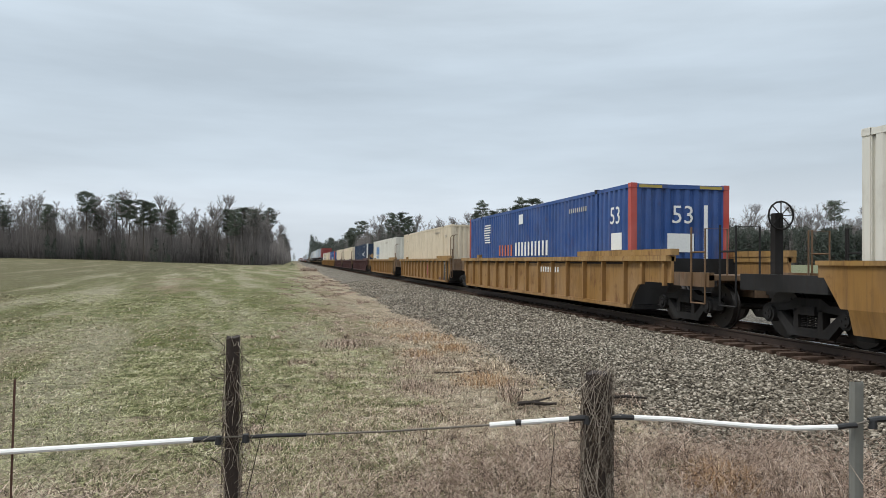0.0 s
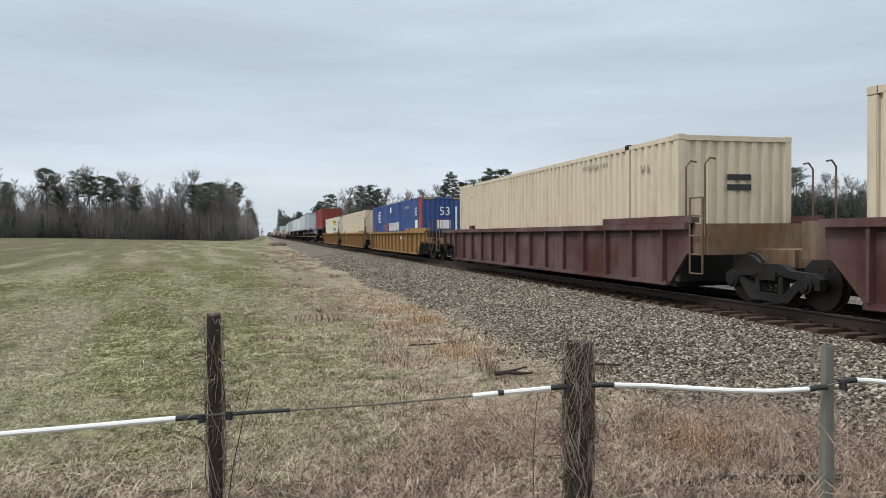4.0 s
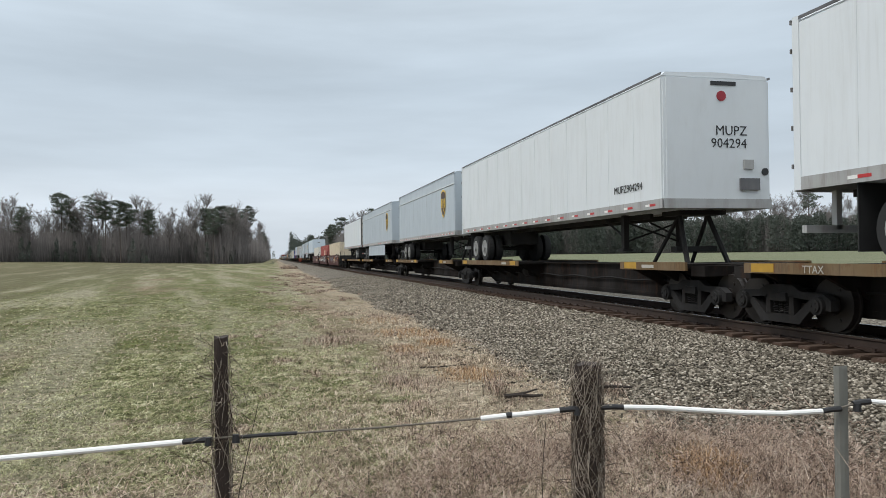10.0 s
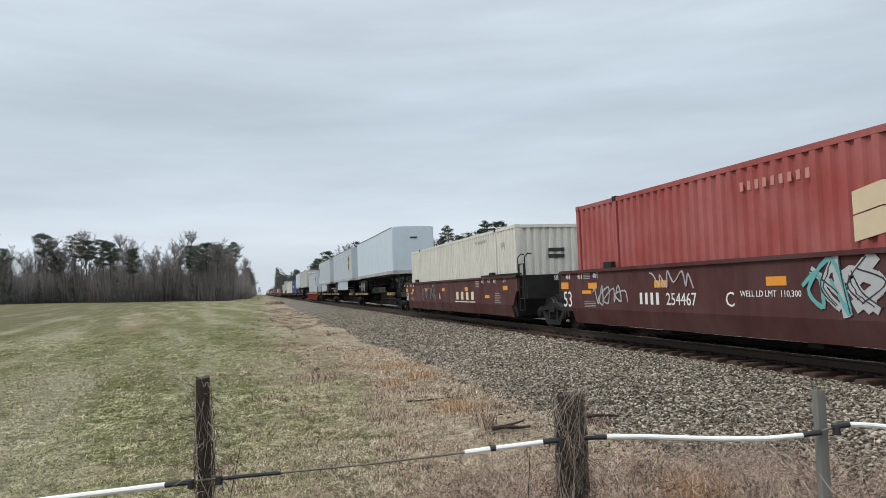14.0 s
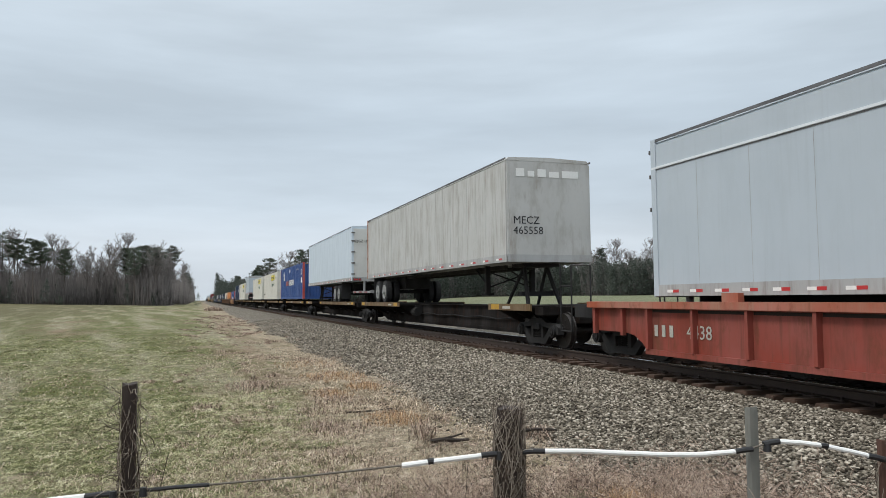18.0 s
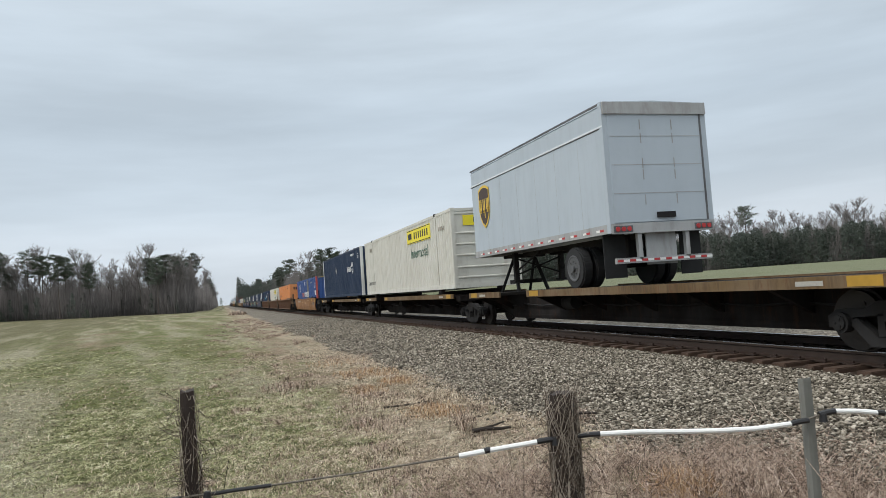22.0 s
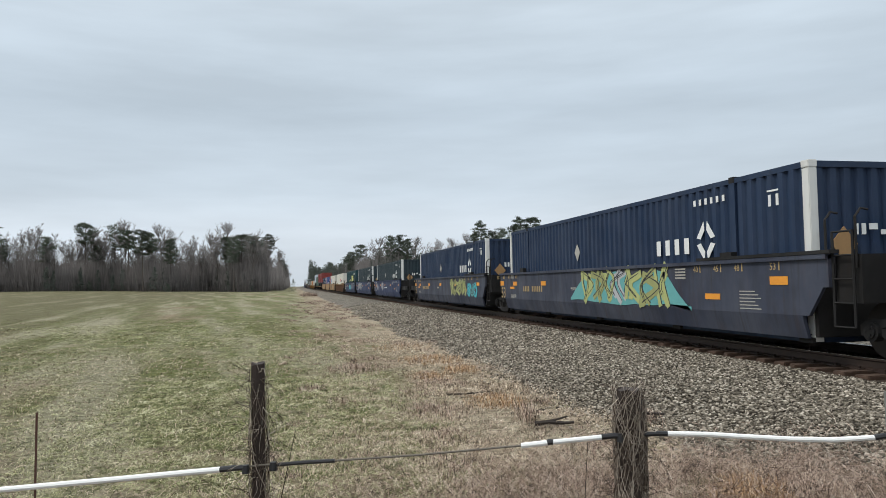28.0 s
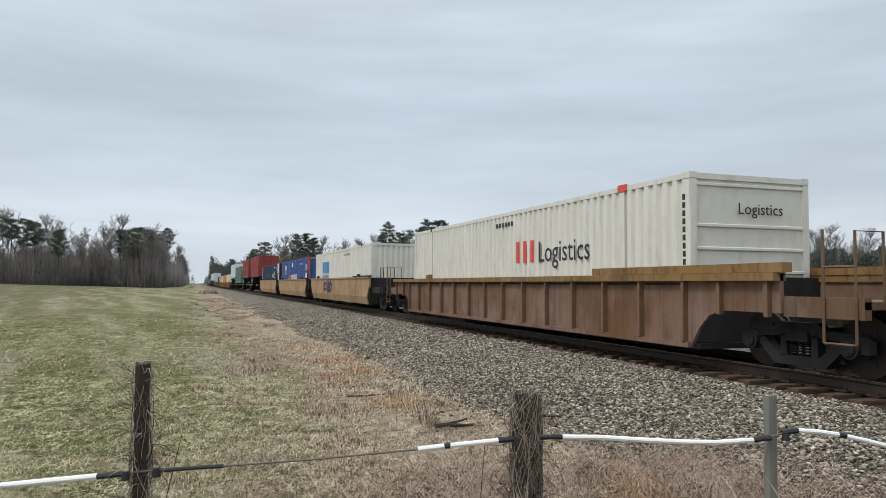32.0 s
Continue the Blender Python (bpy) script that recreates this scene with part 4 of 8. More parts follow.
def bars(x, rows, mat, parent, name="mark", label="", s=-1):
    """Flat painted shapes on a wall at x: rows of y0, y1, z0, z1."""
    m = Mesh()
    for y0, y1, z0, z1 in rows:
        m.box(min(x, x + s * 0.004), max(x, x + s * 0.004), y0, y1, z0, z1)
    ob = part(name, m, mat, parent, label)
    if len(rows) > 1:
        ob["kind"] = "stuff"
    return ob


def ribbon(m, path, t, x0, x1, rnd):
    """A sprayed stroke of uneven width along points (y, z), laid on the wall between x0 and x1."""
    for k, (p, q) in enumerate(zip(path, path[1:])):
        d = Vector((q[0] - p[0], q[1] - p[1]))
        if d.length < 1e-3:
            continue
        w = t * rnd.uniform(0.75, 1.25)
        nn = Vector((-d.y, d.x)).normalized() * w
        e = d.normalized() * w * 0.7
        m.prism([(p[0] - e.x + nn.x, p[1] - e.y + nn.y), (q[0] + e.x + nn.x, q[1] + e.y + nn.y), (q[0] + e.x - nn.x, q[1] + e.y - nn.y), (p[0] - e.x - nn.x, p[1] - e.y - nn.y)], x0 - 0.0002 * (k % 7), x1)


def curve(pts, n=5):
    """A smooth line through points."""
    out = []
    for i in range(len(pts) - 1):
        a, b, c, d = (Vector(pts[max(0, min(len(pts) - 1, i + k))]) for k in (-1, 0, 1, 2))
        for k in range(n):
            t = k / n
            out.append(tuple(0.5 * ((2 * b) + (c - a) * t + (2 * a - 5 * b + 4 * c - d) * t * t + (3 * b - a - 3 * c + d) * t ** 3)))
    return out + [tuple(pts[-1])]


def tag(parent, x, y0, y1, z0, z1, mat, seed, t=0.022, swings=7):
    """A quick hand-drawn line that runs up and down along the wall."""
    rnd = random.Random(seed)
    pts = [(y1, rnd.uniform(z0, z1))]
    for k in range(swings):
        f = (k + 0.6) / swings
        y = y1 + (y0 - y1) * f
        pts += [(y + rnd.uniform(-0.12, 0.12), z1 - (z1 - z0) * rnd.uniform(0, 0.3)), (y - (y1 - y0) / swings * rnd.uniform(0.1, 0.7), z0 + (z1 - z0) * rnd.uniform(0, 0.35))]
        if rnd.random() < 0.4:
            pts += [(y + 0.15, (z0 + z1) / 2 + rnd.uniform(-0.1, 0.1))]
    m = Mesh()
    ribbon(m, curve(pts), t, x - 0.009, x, rnd)
    part("graffiti", m, mat, parent, "quick sprayed line of a tag")["kind"] = "stuff"


def scrawl(parent, x, y0, y1, z0, z1, colours, seed, blobs=True):
    """Sprayed letters: swollen upright shapes with outlines, over a ragged field of colour."""
    rnd = random.Random(seed)
    lift = 0.003
    n = 14
    if blobs:
        top = [(y0 + (y1 - y0) * i / (n - 1), z1 - (z1 - z0) * (rnd.uniform(0.0, 0.3) + 0.75 * (abs(i / (n - 1) - 0.5) * 2) ** 4)) for i in range(n)]
        low = [(y1 - (y1 - y0) * i / (n - 1), z0 + (z1 - z0) * rnd.uniform(0.0, 0.1)) for i in range(n)]
        part("graffiti", Mesh().prism(top + low, x - lift, x), colours[0], parent, "ragged field of sprayed paint")
        lift = 0.006
        pad = (y1 - y0) * 0.12
        y0, y1 = y0 + pad, y1 - pad
    count = max(3, int((y1 - y0) / 0.62))
    w = (y1 - y0) / count
    for k in range(count):
        c = y0 + w * (k + 0.5)
        tone = colours[1 + k % (len(colours) - 1)]
        fill, line = Mesh(), Mesh()
        for q in range(3):
            a = (c + w * rnd.uniform(-0.55, 0.55), z0 + (z1 - z0) * rnd.uniform(0.05, 0.3))
            b = (c + w * rnd.uniform(-0.55, 0.55), z1 - (z1 - z0) * rnd.uniform(0.0, 0.3))
            m = (c + w * rnd.uniform(-0.7, 0.7), (a[1] + b[1]) / 2 + rnd.uniform(-0.1, 0.1))
            path = curve([a, m, b], 5)
            t = rnd.uniform(0.05, 0.1)
            deep = lift + 0.0008 * (q + 3 * (k % 3))
            ribbon(fill, path, t, x - deep - 0.001, x, rnd)
            side = rnd.choice((-1, 1))
            ribbon(line, [(p[0] + side * t, p[1] + 0.02) for p in path], 0.011, x - deep - 0.004, x, rnd)
            if q == 1:
                ribbon(line, [(p[0] + rnd.uniform(-0.02, 0.02), p[1]) for p in path[1:-1]], 0.008, x - deep - 0.005, x, rnd)
        f = part("graffiti", fill, tone, parent, "sprayed letter of crossing strokes")
        f["kind"] = "stuff"
        part("outline", line, SPRAY_DARK, f, "dark sprayed outline")["kind"] = "stuff"


def on_side(parent, body, size, y, z, mat, x=-1.302, label=""):
    """Lettering read from the field side, running towards the front end."""
    ob = part("lettering", text_mesh(body, size), mat, parent, label)
    ob.matrix_basis = Matrix.Translation((x, y, z)) @ Matrix(((0, 0, -1, 0), (-1, 0, 0, 0), (0, 1, 0, 0), (0, 0, 0, 1)))
    return ob


def on_end(parent, body, size, x, z, mat, y=-0.006, label=""):
    ob = part("lettering", text_mesh(body, size), mat, parent, label)
    ob.matrix_basis = Matrix.Translation((x, y, z)) @ pose(0, 0, 0, 90, 0, 0)
    return ob


W = 1.296


def container(u, L, mat, label, z, post=None, front="wave", frame_mat=None, group="containers on the train", H=2.9):
    ob = thing("shipping_container", label, "container", group)
    ride(ob, u, z)
    fm = frame_mat or mat
    pm = post or mat
    for s in (-1, 1):
        key = ("side_panel", s, round(L, 1), H)
        part("side_panel", cached(key, lambda: Mesh().prism(corrugated(0.09, L - 0.09, s * (W - 0.004), s * (W - 0.075)), 0.16, H - 0.11, "z")), mat, ob)
        part("top_rail", cached(("top_rail", s, round(L, 1), H), lambda: Mesh().box(min(s * W, s * (W - 0.07)), max(s * W, s * (W - 0.07)), 0.08, L - 0.08, H - 0.11, H - 0.015)), fm, ob)
        part("bottom_rail", cached(("bottom_rail", s, round(L, 1)), lambda: Mesh().box(min(s * W, s * (W - 0.09)), max(s * W, s * (W - 0.09)), 0.08, L - 0.08, 0.0, 0.16)), fm, ob)
        for y in (0.0, L - 0.17):
            part("corner_post", cached(("corner_post", s, H), lambda: Mesh().box(min(s * (W + 0.006), s * (W - 0.15)), max(s * (W + 0.006), s * (W - 0.15)), 0, 0.17, 0.12, H - 0.12), bevel=0.012), pm, ob, at=(0, y, 0))
            for zz in (0, H - 0.12):
                part("corner_casting", cached(("corner_casting", s), lambda: Mesh().box(min(s * (W + 0.01), s * (W - 0.16)), max(s * (W + 0.01), s * (W - 0.16)), 0, 0.18, 0, 0.12), bevel=0.01), pm, ob, at=(0, y, zz))
        if L > 14:
            for y in (1.98, L - 1.98 - 0.15):
                part("stacking_post", cached(("stacking_post", s, H), lambda: Mesh().box(min(s * (W + 0.004), s * (W - 0.1)), max(s * (W + 0.004), s * (W - 0.1)), 0, 0.15, 0.1, H - 0.1)), mat, ob, at=(0, y, 0))
                part("top_casting", cached(("top_casting", s, H), lambda: Mesh().box(min(s * (W + 0.008), s * (W - 0.16)), max(s * (W + 0.008), s * (W - 0.16)), 0, 0.17, H - 0.1, H + 0.012)), STEEL, ob, at=(0, y, 0))
    def roof():
        m = Mesh().box(-W + 0.06, W - 0.06, 0.05, L - 0.05, H - 0.09, H - 0.05)
        for i in range(int(L / 0.6)):
            m.box(-W + 0.12, W - 0.12, 0.3 + i * 0.6, 0.55 + i * 0.6, H - 0.052, H - 0.03)
        return m
    part("roof", cached(("roof", round(L, 1), H), roof), mat, ob)
    part("floor", cached(("floor", round(L, 1)), lambda: Mesh().box(-W + 0.08, W - 0.08, 0.05, L - 0.05, 0.06, 0.16)), STEEL, ob)
    # the end that leads
    if front == "wave":
        part("front_wall", cached(("front_wall", H), lambda: Mesh().prism([(b, -a) for a, b in corrugated(-W + 0.15, W - 0.15, -0.02, -0.09, 0.26)], 0.16, H - 0.12, "z")), mat, ob)
    else:
        prof = [(0.09, 0.14), (0.03, 0.14)]
        for zz in (0.35, 0.72, 1.15, 1.55, 1.95, 2.66):
            prof += [(0.03, zz), (0.0, zz + 0.015), (0.0, zz + 0.055), (0.03, zz + 0.07)]
        part("front_wall", cached(("ribbed_wall", H), lambda: Mesh().prism(prof + [(0.03, H - 0.1), (0.09, H - 0.1)], -W + 0.14, W - 0.14)), mat, ob)
    part("header", cached(("header", H), lambda: Mesh().box(-W + 0.15, W - 0.15, 0.0, 0.12, H - 0.12, H - 0.02)), fm, ob)
    part("sill", cached("sill", lambda: Mesh().box(-W + 0.15, W - 0.15, 0.0, 0.12, 0.0, 0.16)), fm, ob)
    for s in (-1, 1):
        def leaf():
            m = Mesh().box(min(s * 0.01, s * (W - 0.16)), max(s * 0.01, s * (W - 0.16)), -0.09, -0.03, 0.12, H - 0.12)
            for x in (0.35, 0.85):
                m.tube([(s * x, -0.015, 0.15), (s * x, -0.015, H - 0.15)], 0.02, 5)
            return m
        part("door", cached(("door", s, H), leaf), mat, ob, at=(0, L, 0))
    return ob


def diamond_mark(ob, y, z, r, mat, x=-W - 0.004):
    m = Mesh()
    n = 8
    for k in range(4):
        a0 = k * math.pi / 2 + 0.18
        a1 = (k + 1) * math.pi / 2 - 0.18
        p = [(y + r * math.cos(a0), z + 1.2 * r * math.sin(a0)), (y + r * math.cos(a1), z + 1.2 * r * math.sin(a1)), (y + .55 * r * math.cos(a1), z + .66 * r * math.sin(a1)), (y + .55 * r * math.cos(a0), z + .66 * r * math.sin(a0))]
        m.prism(p, x - 0.004, x)
    part("logo", m, mat, ob, "white ring-shaped logo")


def word_bars(y0, y1, z0, z1, n, fill=0.46):
    """A row of plain upright bars the size of a word that is not lettered."""
    w = (y1 - y0) / n
    return [(y0 + w * (i + 0.5 - fill / 2), y0 + w * (i + 0.5 + fill / 2), z0, z1) for i in range(n)]


BLUE_C = paint("container_blue", (0.027, 0.08, 0.26), 0.55, 0.4, (0.04, 0.05, 0.075), 0.25, 0.06)
BEIGE = paint("container_beige", (0.655, 0.565, 0.425), 0.55, 0.3, (0.26, 0.2, 0.13), 0.12, 0.05)
OFFWHITE = paint("container_white", (0.66, 0.645, 0.575), 0.5, 0.22, (0.25, 0.2, 0.14), 0.1, 0.05)
NAVY = paint("container_navy", (0.012, 0.029, 0.068), 0.55, 0.25, (0.022, 0.023, 0.028), 0.0, 0.025)
TEAL = paint("container_teal", (0.009, 0.045, 0.055), 0.55, 0.25, (0.016, 0.026, 0.027), 0.0, 0.025)
RED_C = paint("container_red", (0.36, 0.075, 0.065), 0.5, 0.2, (0.10, 0.04, 0.03), 0.1, 0.08)
RED_D = paint("container_dark_red", (0.25, 0.04, 0.036), 0.5, 0.3, (0.10, 0.04, 0.03), 0.1, 0.05)
ORANGE_C = paint("container_orange", (0.63, 0.245, 0.085), 0.5, 0.2, (0.25, 0.10, 0.03), 0.0, 0.05)
GREEN_C = paint("container_green", (0.09, 0.17, 0.13), 0.5, 0.25, (0.05, 0.06, 0.05), 0.1)
POST_RED = paint("post_red", (0.44, 0.06, 0.042), 0.5, 0.15, (0.2, 0.05, 0.03))
POST_WHITE = paint("post_white", (0.72, 0.72, 0.68), 0.5, 0.2, (0.25, 0.2, 0.15))
CAR_YEL = paint("car_yellow", (0.295, 0.158, 0.044), 0.7, 0.5, (0.12, 0.066, 0.034), 0.7, 0.08)
CHORD_YEL = paint("chord_yellow", (0.33, 0.19, 0.055), 0.65, 0.75, (0.10, 0.058, 0.03), 0.8, 0.08)
CAR_BROWN = paint("car_brown", (0.17, 0.085, 0.042), 0.65, 0.6, (0.07, 0.045, 0.035), 0.6)
CAR_DKRED = paint("car_dark_red", (0.085, 0.028, 0.025), 0.6, 0.4, (0.05, 0.03, 0.025), 0.3)
CAR_MAROON = paint("car_maroon", (0.075, 0.02, 0.019), 0.6, 0.3, (0.045, 0.024, 0.02), 0.15, 0.04)
CAR_ORANGE = paint("car_orange", (0.29, 0.135, 0.045), 0.65, 0.6, (0.13, 0.07, 0.035), 0.65, 0.07)
CAR_GREY = paint("car_grey", (0.034, 0.042, 0.068), 0.6, 0.5, (0.04, 0.034, 0.034), 0.1, 0.06)
CAR_BLUE = paint("car_blue", (0.02, 0.036, 0.095), 0.6, 0.5, (0.028, 0.028, 0.032), 0.1, 0.04)
CAR_TAN = paint("car_tan", (0.36, 0.22, 0.10), 0.6, 0.5, (0.16, 0.10, 0.06), 0.35)
CAR_RED = paint("car_red", (0.26, 0.05, 0.032), 0.65, 0.7, (0.11, 0.045, 0.03), 0.5, 0.06)
CHORD_RED = paint("chord_red", (0.36, 0.085, 0.04), 0.65, 0.6, (0.30, 0.19, 0.13), 0.6)
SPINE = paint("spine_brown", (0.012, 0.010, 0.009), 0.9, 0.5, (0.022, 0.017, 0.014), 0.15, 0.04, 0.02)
SPINE_EDGE = paint("platform_edge_yellow", (0.15, 0.092, 0.036), 0.7, 0.9, (0.08, 0.05, 0.032), 0.75, 0.08)
TR_WHITE = paint("trailer_white", (0.56, 0.635, 0.70), 0.4, 0.12, (0.3, 0.28, 0.24), 0.0, 0.03)
TR_CLEAN = paint("trailer_clean_white", (0.7, 0.735, 0.755), 0.4, 0.1, (0.3, 0.28, 0.24), 0.0, 0.03)
TR_GREY = paint("trailer_grey", (0.46, 0.515, 0.56), 0.4, 0.08, (0.22, 0.22, 0.21), 0.0, 0.04)
TR_DIRTY = paint("trailer_dirty_white", (0.5, 0.5, 0.48), 0.5, 0.6, (0.25, 0.22, 0.18), 0.1, 0.08)
TR_RAIL = paint("trailer_rail", (0.4, 0.405, 0.4), 0.45, 0.4, (0.16, 0.13, 0.1), 0.15)
DOOR_WHITE = paint("trailer_door_white", (0.62, 0.62, 0.59), 0.45, 0.16, (0.3, 0.25, 0.18), 0.12, 0.05)
HINGE = paint("hinge_grey", (0.14, 0.135, 0.13), 0.5, 0.4, (0.08, 0.06, 0.05))
TR_DARK = paint("trailer_top_rail", (0.10, 0.10, 0.105), 0.5, 0.3, (0.05, 0.05, 0.05))

WORN = plain("stencil_worn", (0.33, 0.29, 0.235), 0.7, 0, 0.3, 20)


WZ = 0.30
LOGO_OR = plain("logo_orange", (0.45, 0.11, 0.04), 0.5, 0, 0.15)


def blue_box(u, z):
    c = container(u, 16.15, BLUE_C, "weathered blue corrugated container with red corner posts and white lettering", z, POST_RED)
    x = -W - 0.003
    bars(x, word_bars(5.7, 9.3, 1.2, 1.68, 10), WHITE, c, "logo", "row of white blocks of a shipping line's name")
    bars(x, word_bars(9.5, 11.4, 1.2, 1.62, 5), LOGO_OR, c, "logo")
    bars(x, [(12.6 + 0.05 * k * (k < 4), 13.6 - 0.04 * abs(k - 4), 1.75 + 0.1 * k, 1.80 + 0.1 * k) for k in range(8)], WHITE, c, "logo", "white striped globe mark")
    bars(x, [(8.35, 8.8, 2.32, 2.66), (0.5, 1.1, 1.3, 1.72)], WHITE, c, "placard")
    on_side(c, "53", 0.62, 1.2, 1.95, WHITE, x)
    on_end(c, "53", 0.62, -0.25, 1.95, WHITE, 0.012)
    bars(x, [(2.7 + 0.15 * k, 2.77 + 0.15 * k, 2.4, 2.53) for k in range(9)], WORN_W, c, "mark")
    part("placard", Mesh().box(-0.35, 0.35, 0.008, 0.014, 1.25, 1.7), WHITE, c)
    part("mark", Mesh().box(0.62, 0.72, 0.008, 0.014, 0.9, 2.4), WHITE, c, "column of stencilled marks")
    part("hazard_strip", Mesh().box(-1.1, -0.5, -0.004, 0.0, 2.79, 2.86).box(0.5, 1.1, -0.004, 0.0, 2.79, 2.86), plain("hazard_ochre", (0.36, 0.27, 0.06)), c)
    return c


def patched_box(u, z):
    """The blue container with a run of corrugations left in faded grey paint."""
    c = blue_box(u, z)
    p = (16.15 - 0.18) / 57
    m = Mesh().prism(corrugated(0.09 + 20 * p, 0.09 + 25 * p, -(W - 0.001), -(W - 0.06), p), 0.2, 2.76, "z")
    part("faded_panel", m, paint("faded_grey_panel", (0.17, 0.175, 0.155), 0.6, 0.7, (0.1, 0.07, 0.045), 0.5), c, "bare panel of faded grey paint")
    return c


def cream_box(u, z, mat=None, marks=True):
    c = container(u, 16.15, mat or BEIGE, "cream corrugated 53-foot container with small black stencils", z, None, "wave")
    x = -W - 0.003
    bars(x, [(1.15 + 0.13 * k, 1.20 + 0.13 * k, 2.25, 2.4) for k in range(3)] + [(3.0 + 0.16 * k, 3.08 + 0.16 * k, 2.52, 2.62) for k in range(9)] + [(14.2, 14.5, 2.34, 2.39)], WORN, c, "mark")
    part("mark", Mesh().box(-0.2, 0.35, 0.008, 0.014, 2.0, 2.12).box(-0.2, 0.35, 0.008, 0.014, 1.8, 1.92), BLACK, c)
    return c


def pale_box(u, z):
    return cream_box(u, z, OFFWHITE)


def blue_mark_box(u, z):
    c = container(u, 16.15, OFFWHITE, "dirty white corrugated container with a large blue logo", z, None, "wave")
    x = -W - 0.003
    bars(x, word_bars(11.1, 13.5, 1.6, 2.3, 3, 0.82), BLUE_L, c, "logo", "bold blue block logo")
    bars(x, word_bars(11.1, 13.4, 1.27, 1.47, 10), BLUE_L, c, "logo")
    bars(x, [(5.0 + 0.16 * k, 5.09 + 0.16 * k, 2.5, 2.6) for k in range(10)], WORN, c, "mark")
    return c


def navy_box(u, z, mat=None):
    c = container(u, 16.15, mat or NAVY, "dark navy corrugated container with white corner posts and a white logo", z, POST_WHITE)
    x = -W - 0.003
    bars(x, word_bars(3.5, 5.06, 1.55, 1.88, 4), WHITE, c, "logo", "white bars of a container pool's name")
    diamond_mark(c, 2.98, 1.78, 0.33, WHITE)
    m = Mesh().prism([(9.6, 1.6), (9.8, 1.85), (9.6, 2.1), (9.4, 1.85)], x - 0.004, x)
    part("placard", m, WORN_W, c)
    bars(x, [(2.3 + 0.2 * k, 2.38 + 0.2 * k, 2.5, 2.62) for k in range(6)] + [(0.75, 0.82, 2.25, 2.45), (0.95, 1.02, 2.25, 2.45), (0.75, 1.05, 2.5, 2.53)], WHITE, c, "mark")
    part("logo", Mesh().box(-0.5, -0.42, 0.008, 0.014, 1.7, 1.88).box(-0.36, -0.28, 0.008, 0.014, 1.7, 1.88).box(-0.22, -0.06, 0.008, 0.014, 1.78, 1.88).box(0.0, 0.14, 0.008, 0.014, 1.7, 1.78).box(0.25, 0.45, 0.008, 0.014, 1.7, 1.95), WHITE, c)
    part("mark", Mesh().box(0.75, 0.87, 0.008, 0.014, 1.5, 2.5), WHITE, c)
    d = part("hazard_placard", Mesh().prism([(-0.95, 1.55), (-0.7, 1.27), (-0.45, 1.55), (-0.7, 1.83)], -0.004, 0.012, "y"), plain("placard_ochre", (0.35, 0.2, 0.08)), c)
    return c


SLATE = paint("container_slate", (0.020, 0.036, 0.045), 0.55, 0.25, (0.03, 0.034, 0.036), 0.0, 0.03)


def slate_box(u, z):
    return navy_box(u, z, SLATE)


def panel_box(u, z):
    c = container(u, 16.15, OFFWHITE, "white corrugated container with a yellow panel and green lettering", z, None, "panel")
    x = -W - 0.003
    bars(x, [(2.7, 6.4, 2.05, 2.65)], YEL, c, "sign_panel", "yellow panel with dark lettering blocks")
    bars(x - 0.004, word_bars(3.0, 5.3, 2.22, 2.5, 7) + [(2.75, 6.35, 2.07, 2.10), (2.75, 6.35, 2.60, 2.63), (5.6, 6.2, 2.25, 2.5)], BLACK, c, "logo")
    on_side(c, "Intermodal", 0.62, 5.9, 1.42, GREEN_L, x)
    bars(x, [(0.9 + 0.2 * k, 1.02 + 0.2 * k, 2.2, 2.35) for k in range(4)] + [(14.3 + 0.14 * k, 14.38 + 0.14 * k, 2.3, 2.5) for k in range(4)], WORN, c, "mark")
    on_side(c, "TOP LIFT ONLY", 0.27, 15.6, 0.5, BLACK, x)
    part("sign_panel", Mesh().box(-0.85, 0.8, -0.006, 0.0, 2.25, 2.62), YEL, c)
    part("logo", Mesh().box(-0.45, -0.3, -0.01, -0.006, 2.35, 2.52).box(-0.2, 0.0, -0.01, -0.006, 2.35, 2.52).box(0.06, 0.22, -0.01, -0.006, 2.35, 2.52).box(0.3, 0.5, -0.01, -0.006, 2.35, 2.52), BLACK, c)
    return c


def script_box(u, z):
    c = container(u, 16.15, OFFWHITE, "clean white corrugated container with red and black lettering", z, None, "panel")
    x = -W - 0.003
    bars(x, word_bars(5.85, 7.1, 1.5, 2.05, 3), RED_L, c, "logo", "red blocks of a company name")
    on_side(c, "Logistics", 0.72, 5.75, 1.5, BLACK, x)
    on_end(c, "Logistics", 0.29, -0.3, 2.2, BLACK, -0.004)
    on_end(c, "53", 0.3, -0.1, 0.98, BLACK, 0.024)
    bars(x, [(0.12, 0.2, 1.3 + 0.14 * k, 1.4 + 0.14 * k) for k in range(9)] + [(7.2 + 0.2 * k, 7.32 + 0.2 * k, 2.5, 2.62) for k in range(6)], BLACK, c, "mark")
    part("corner_mark", Mesh().box(-W - 0.014, -W + 0.02, 1.9, 2.2, 2.78, 2.92), RED_L, c)
    return c


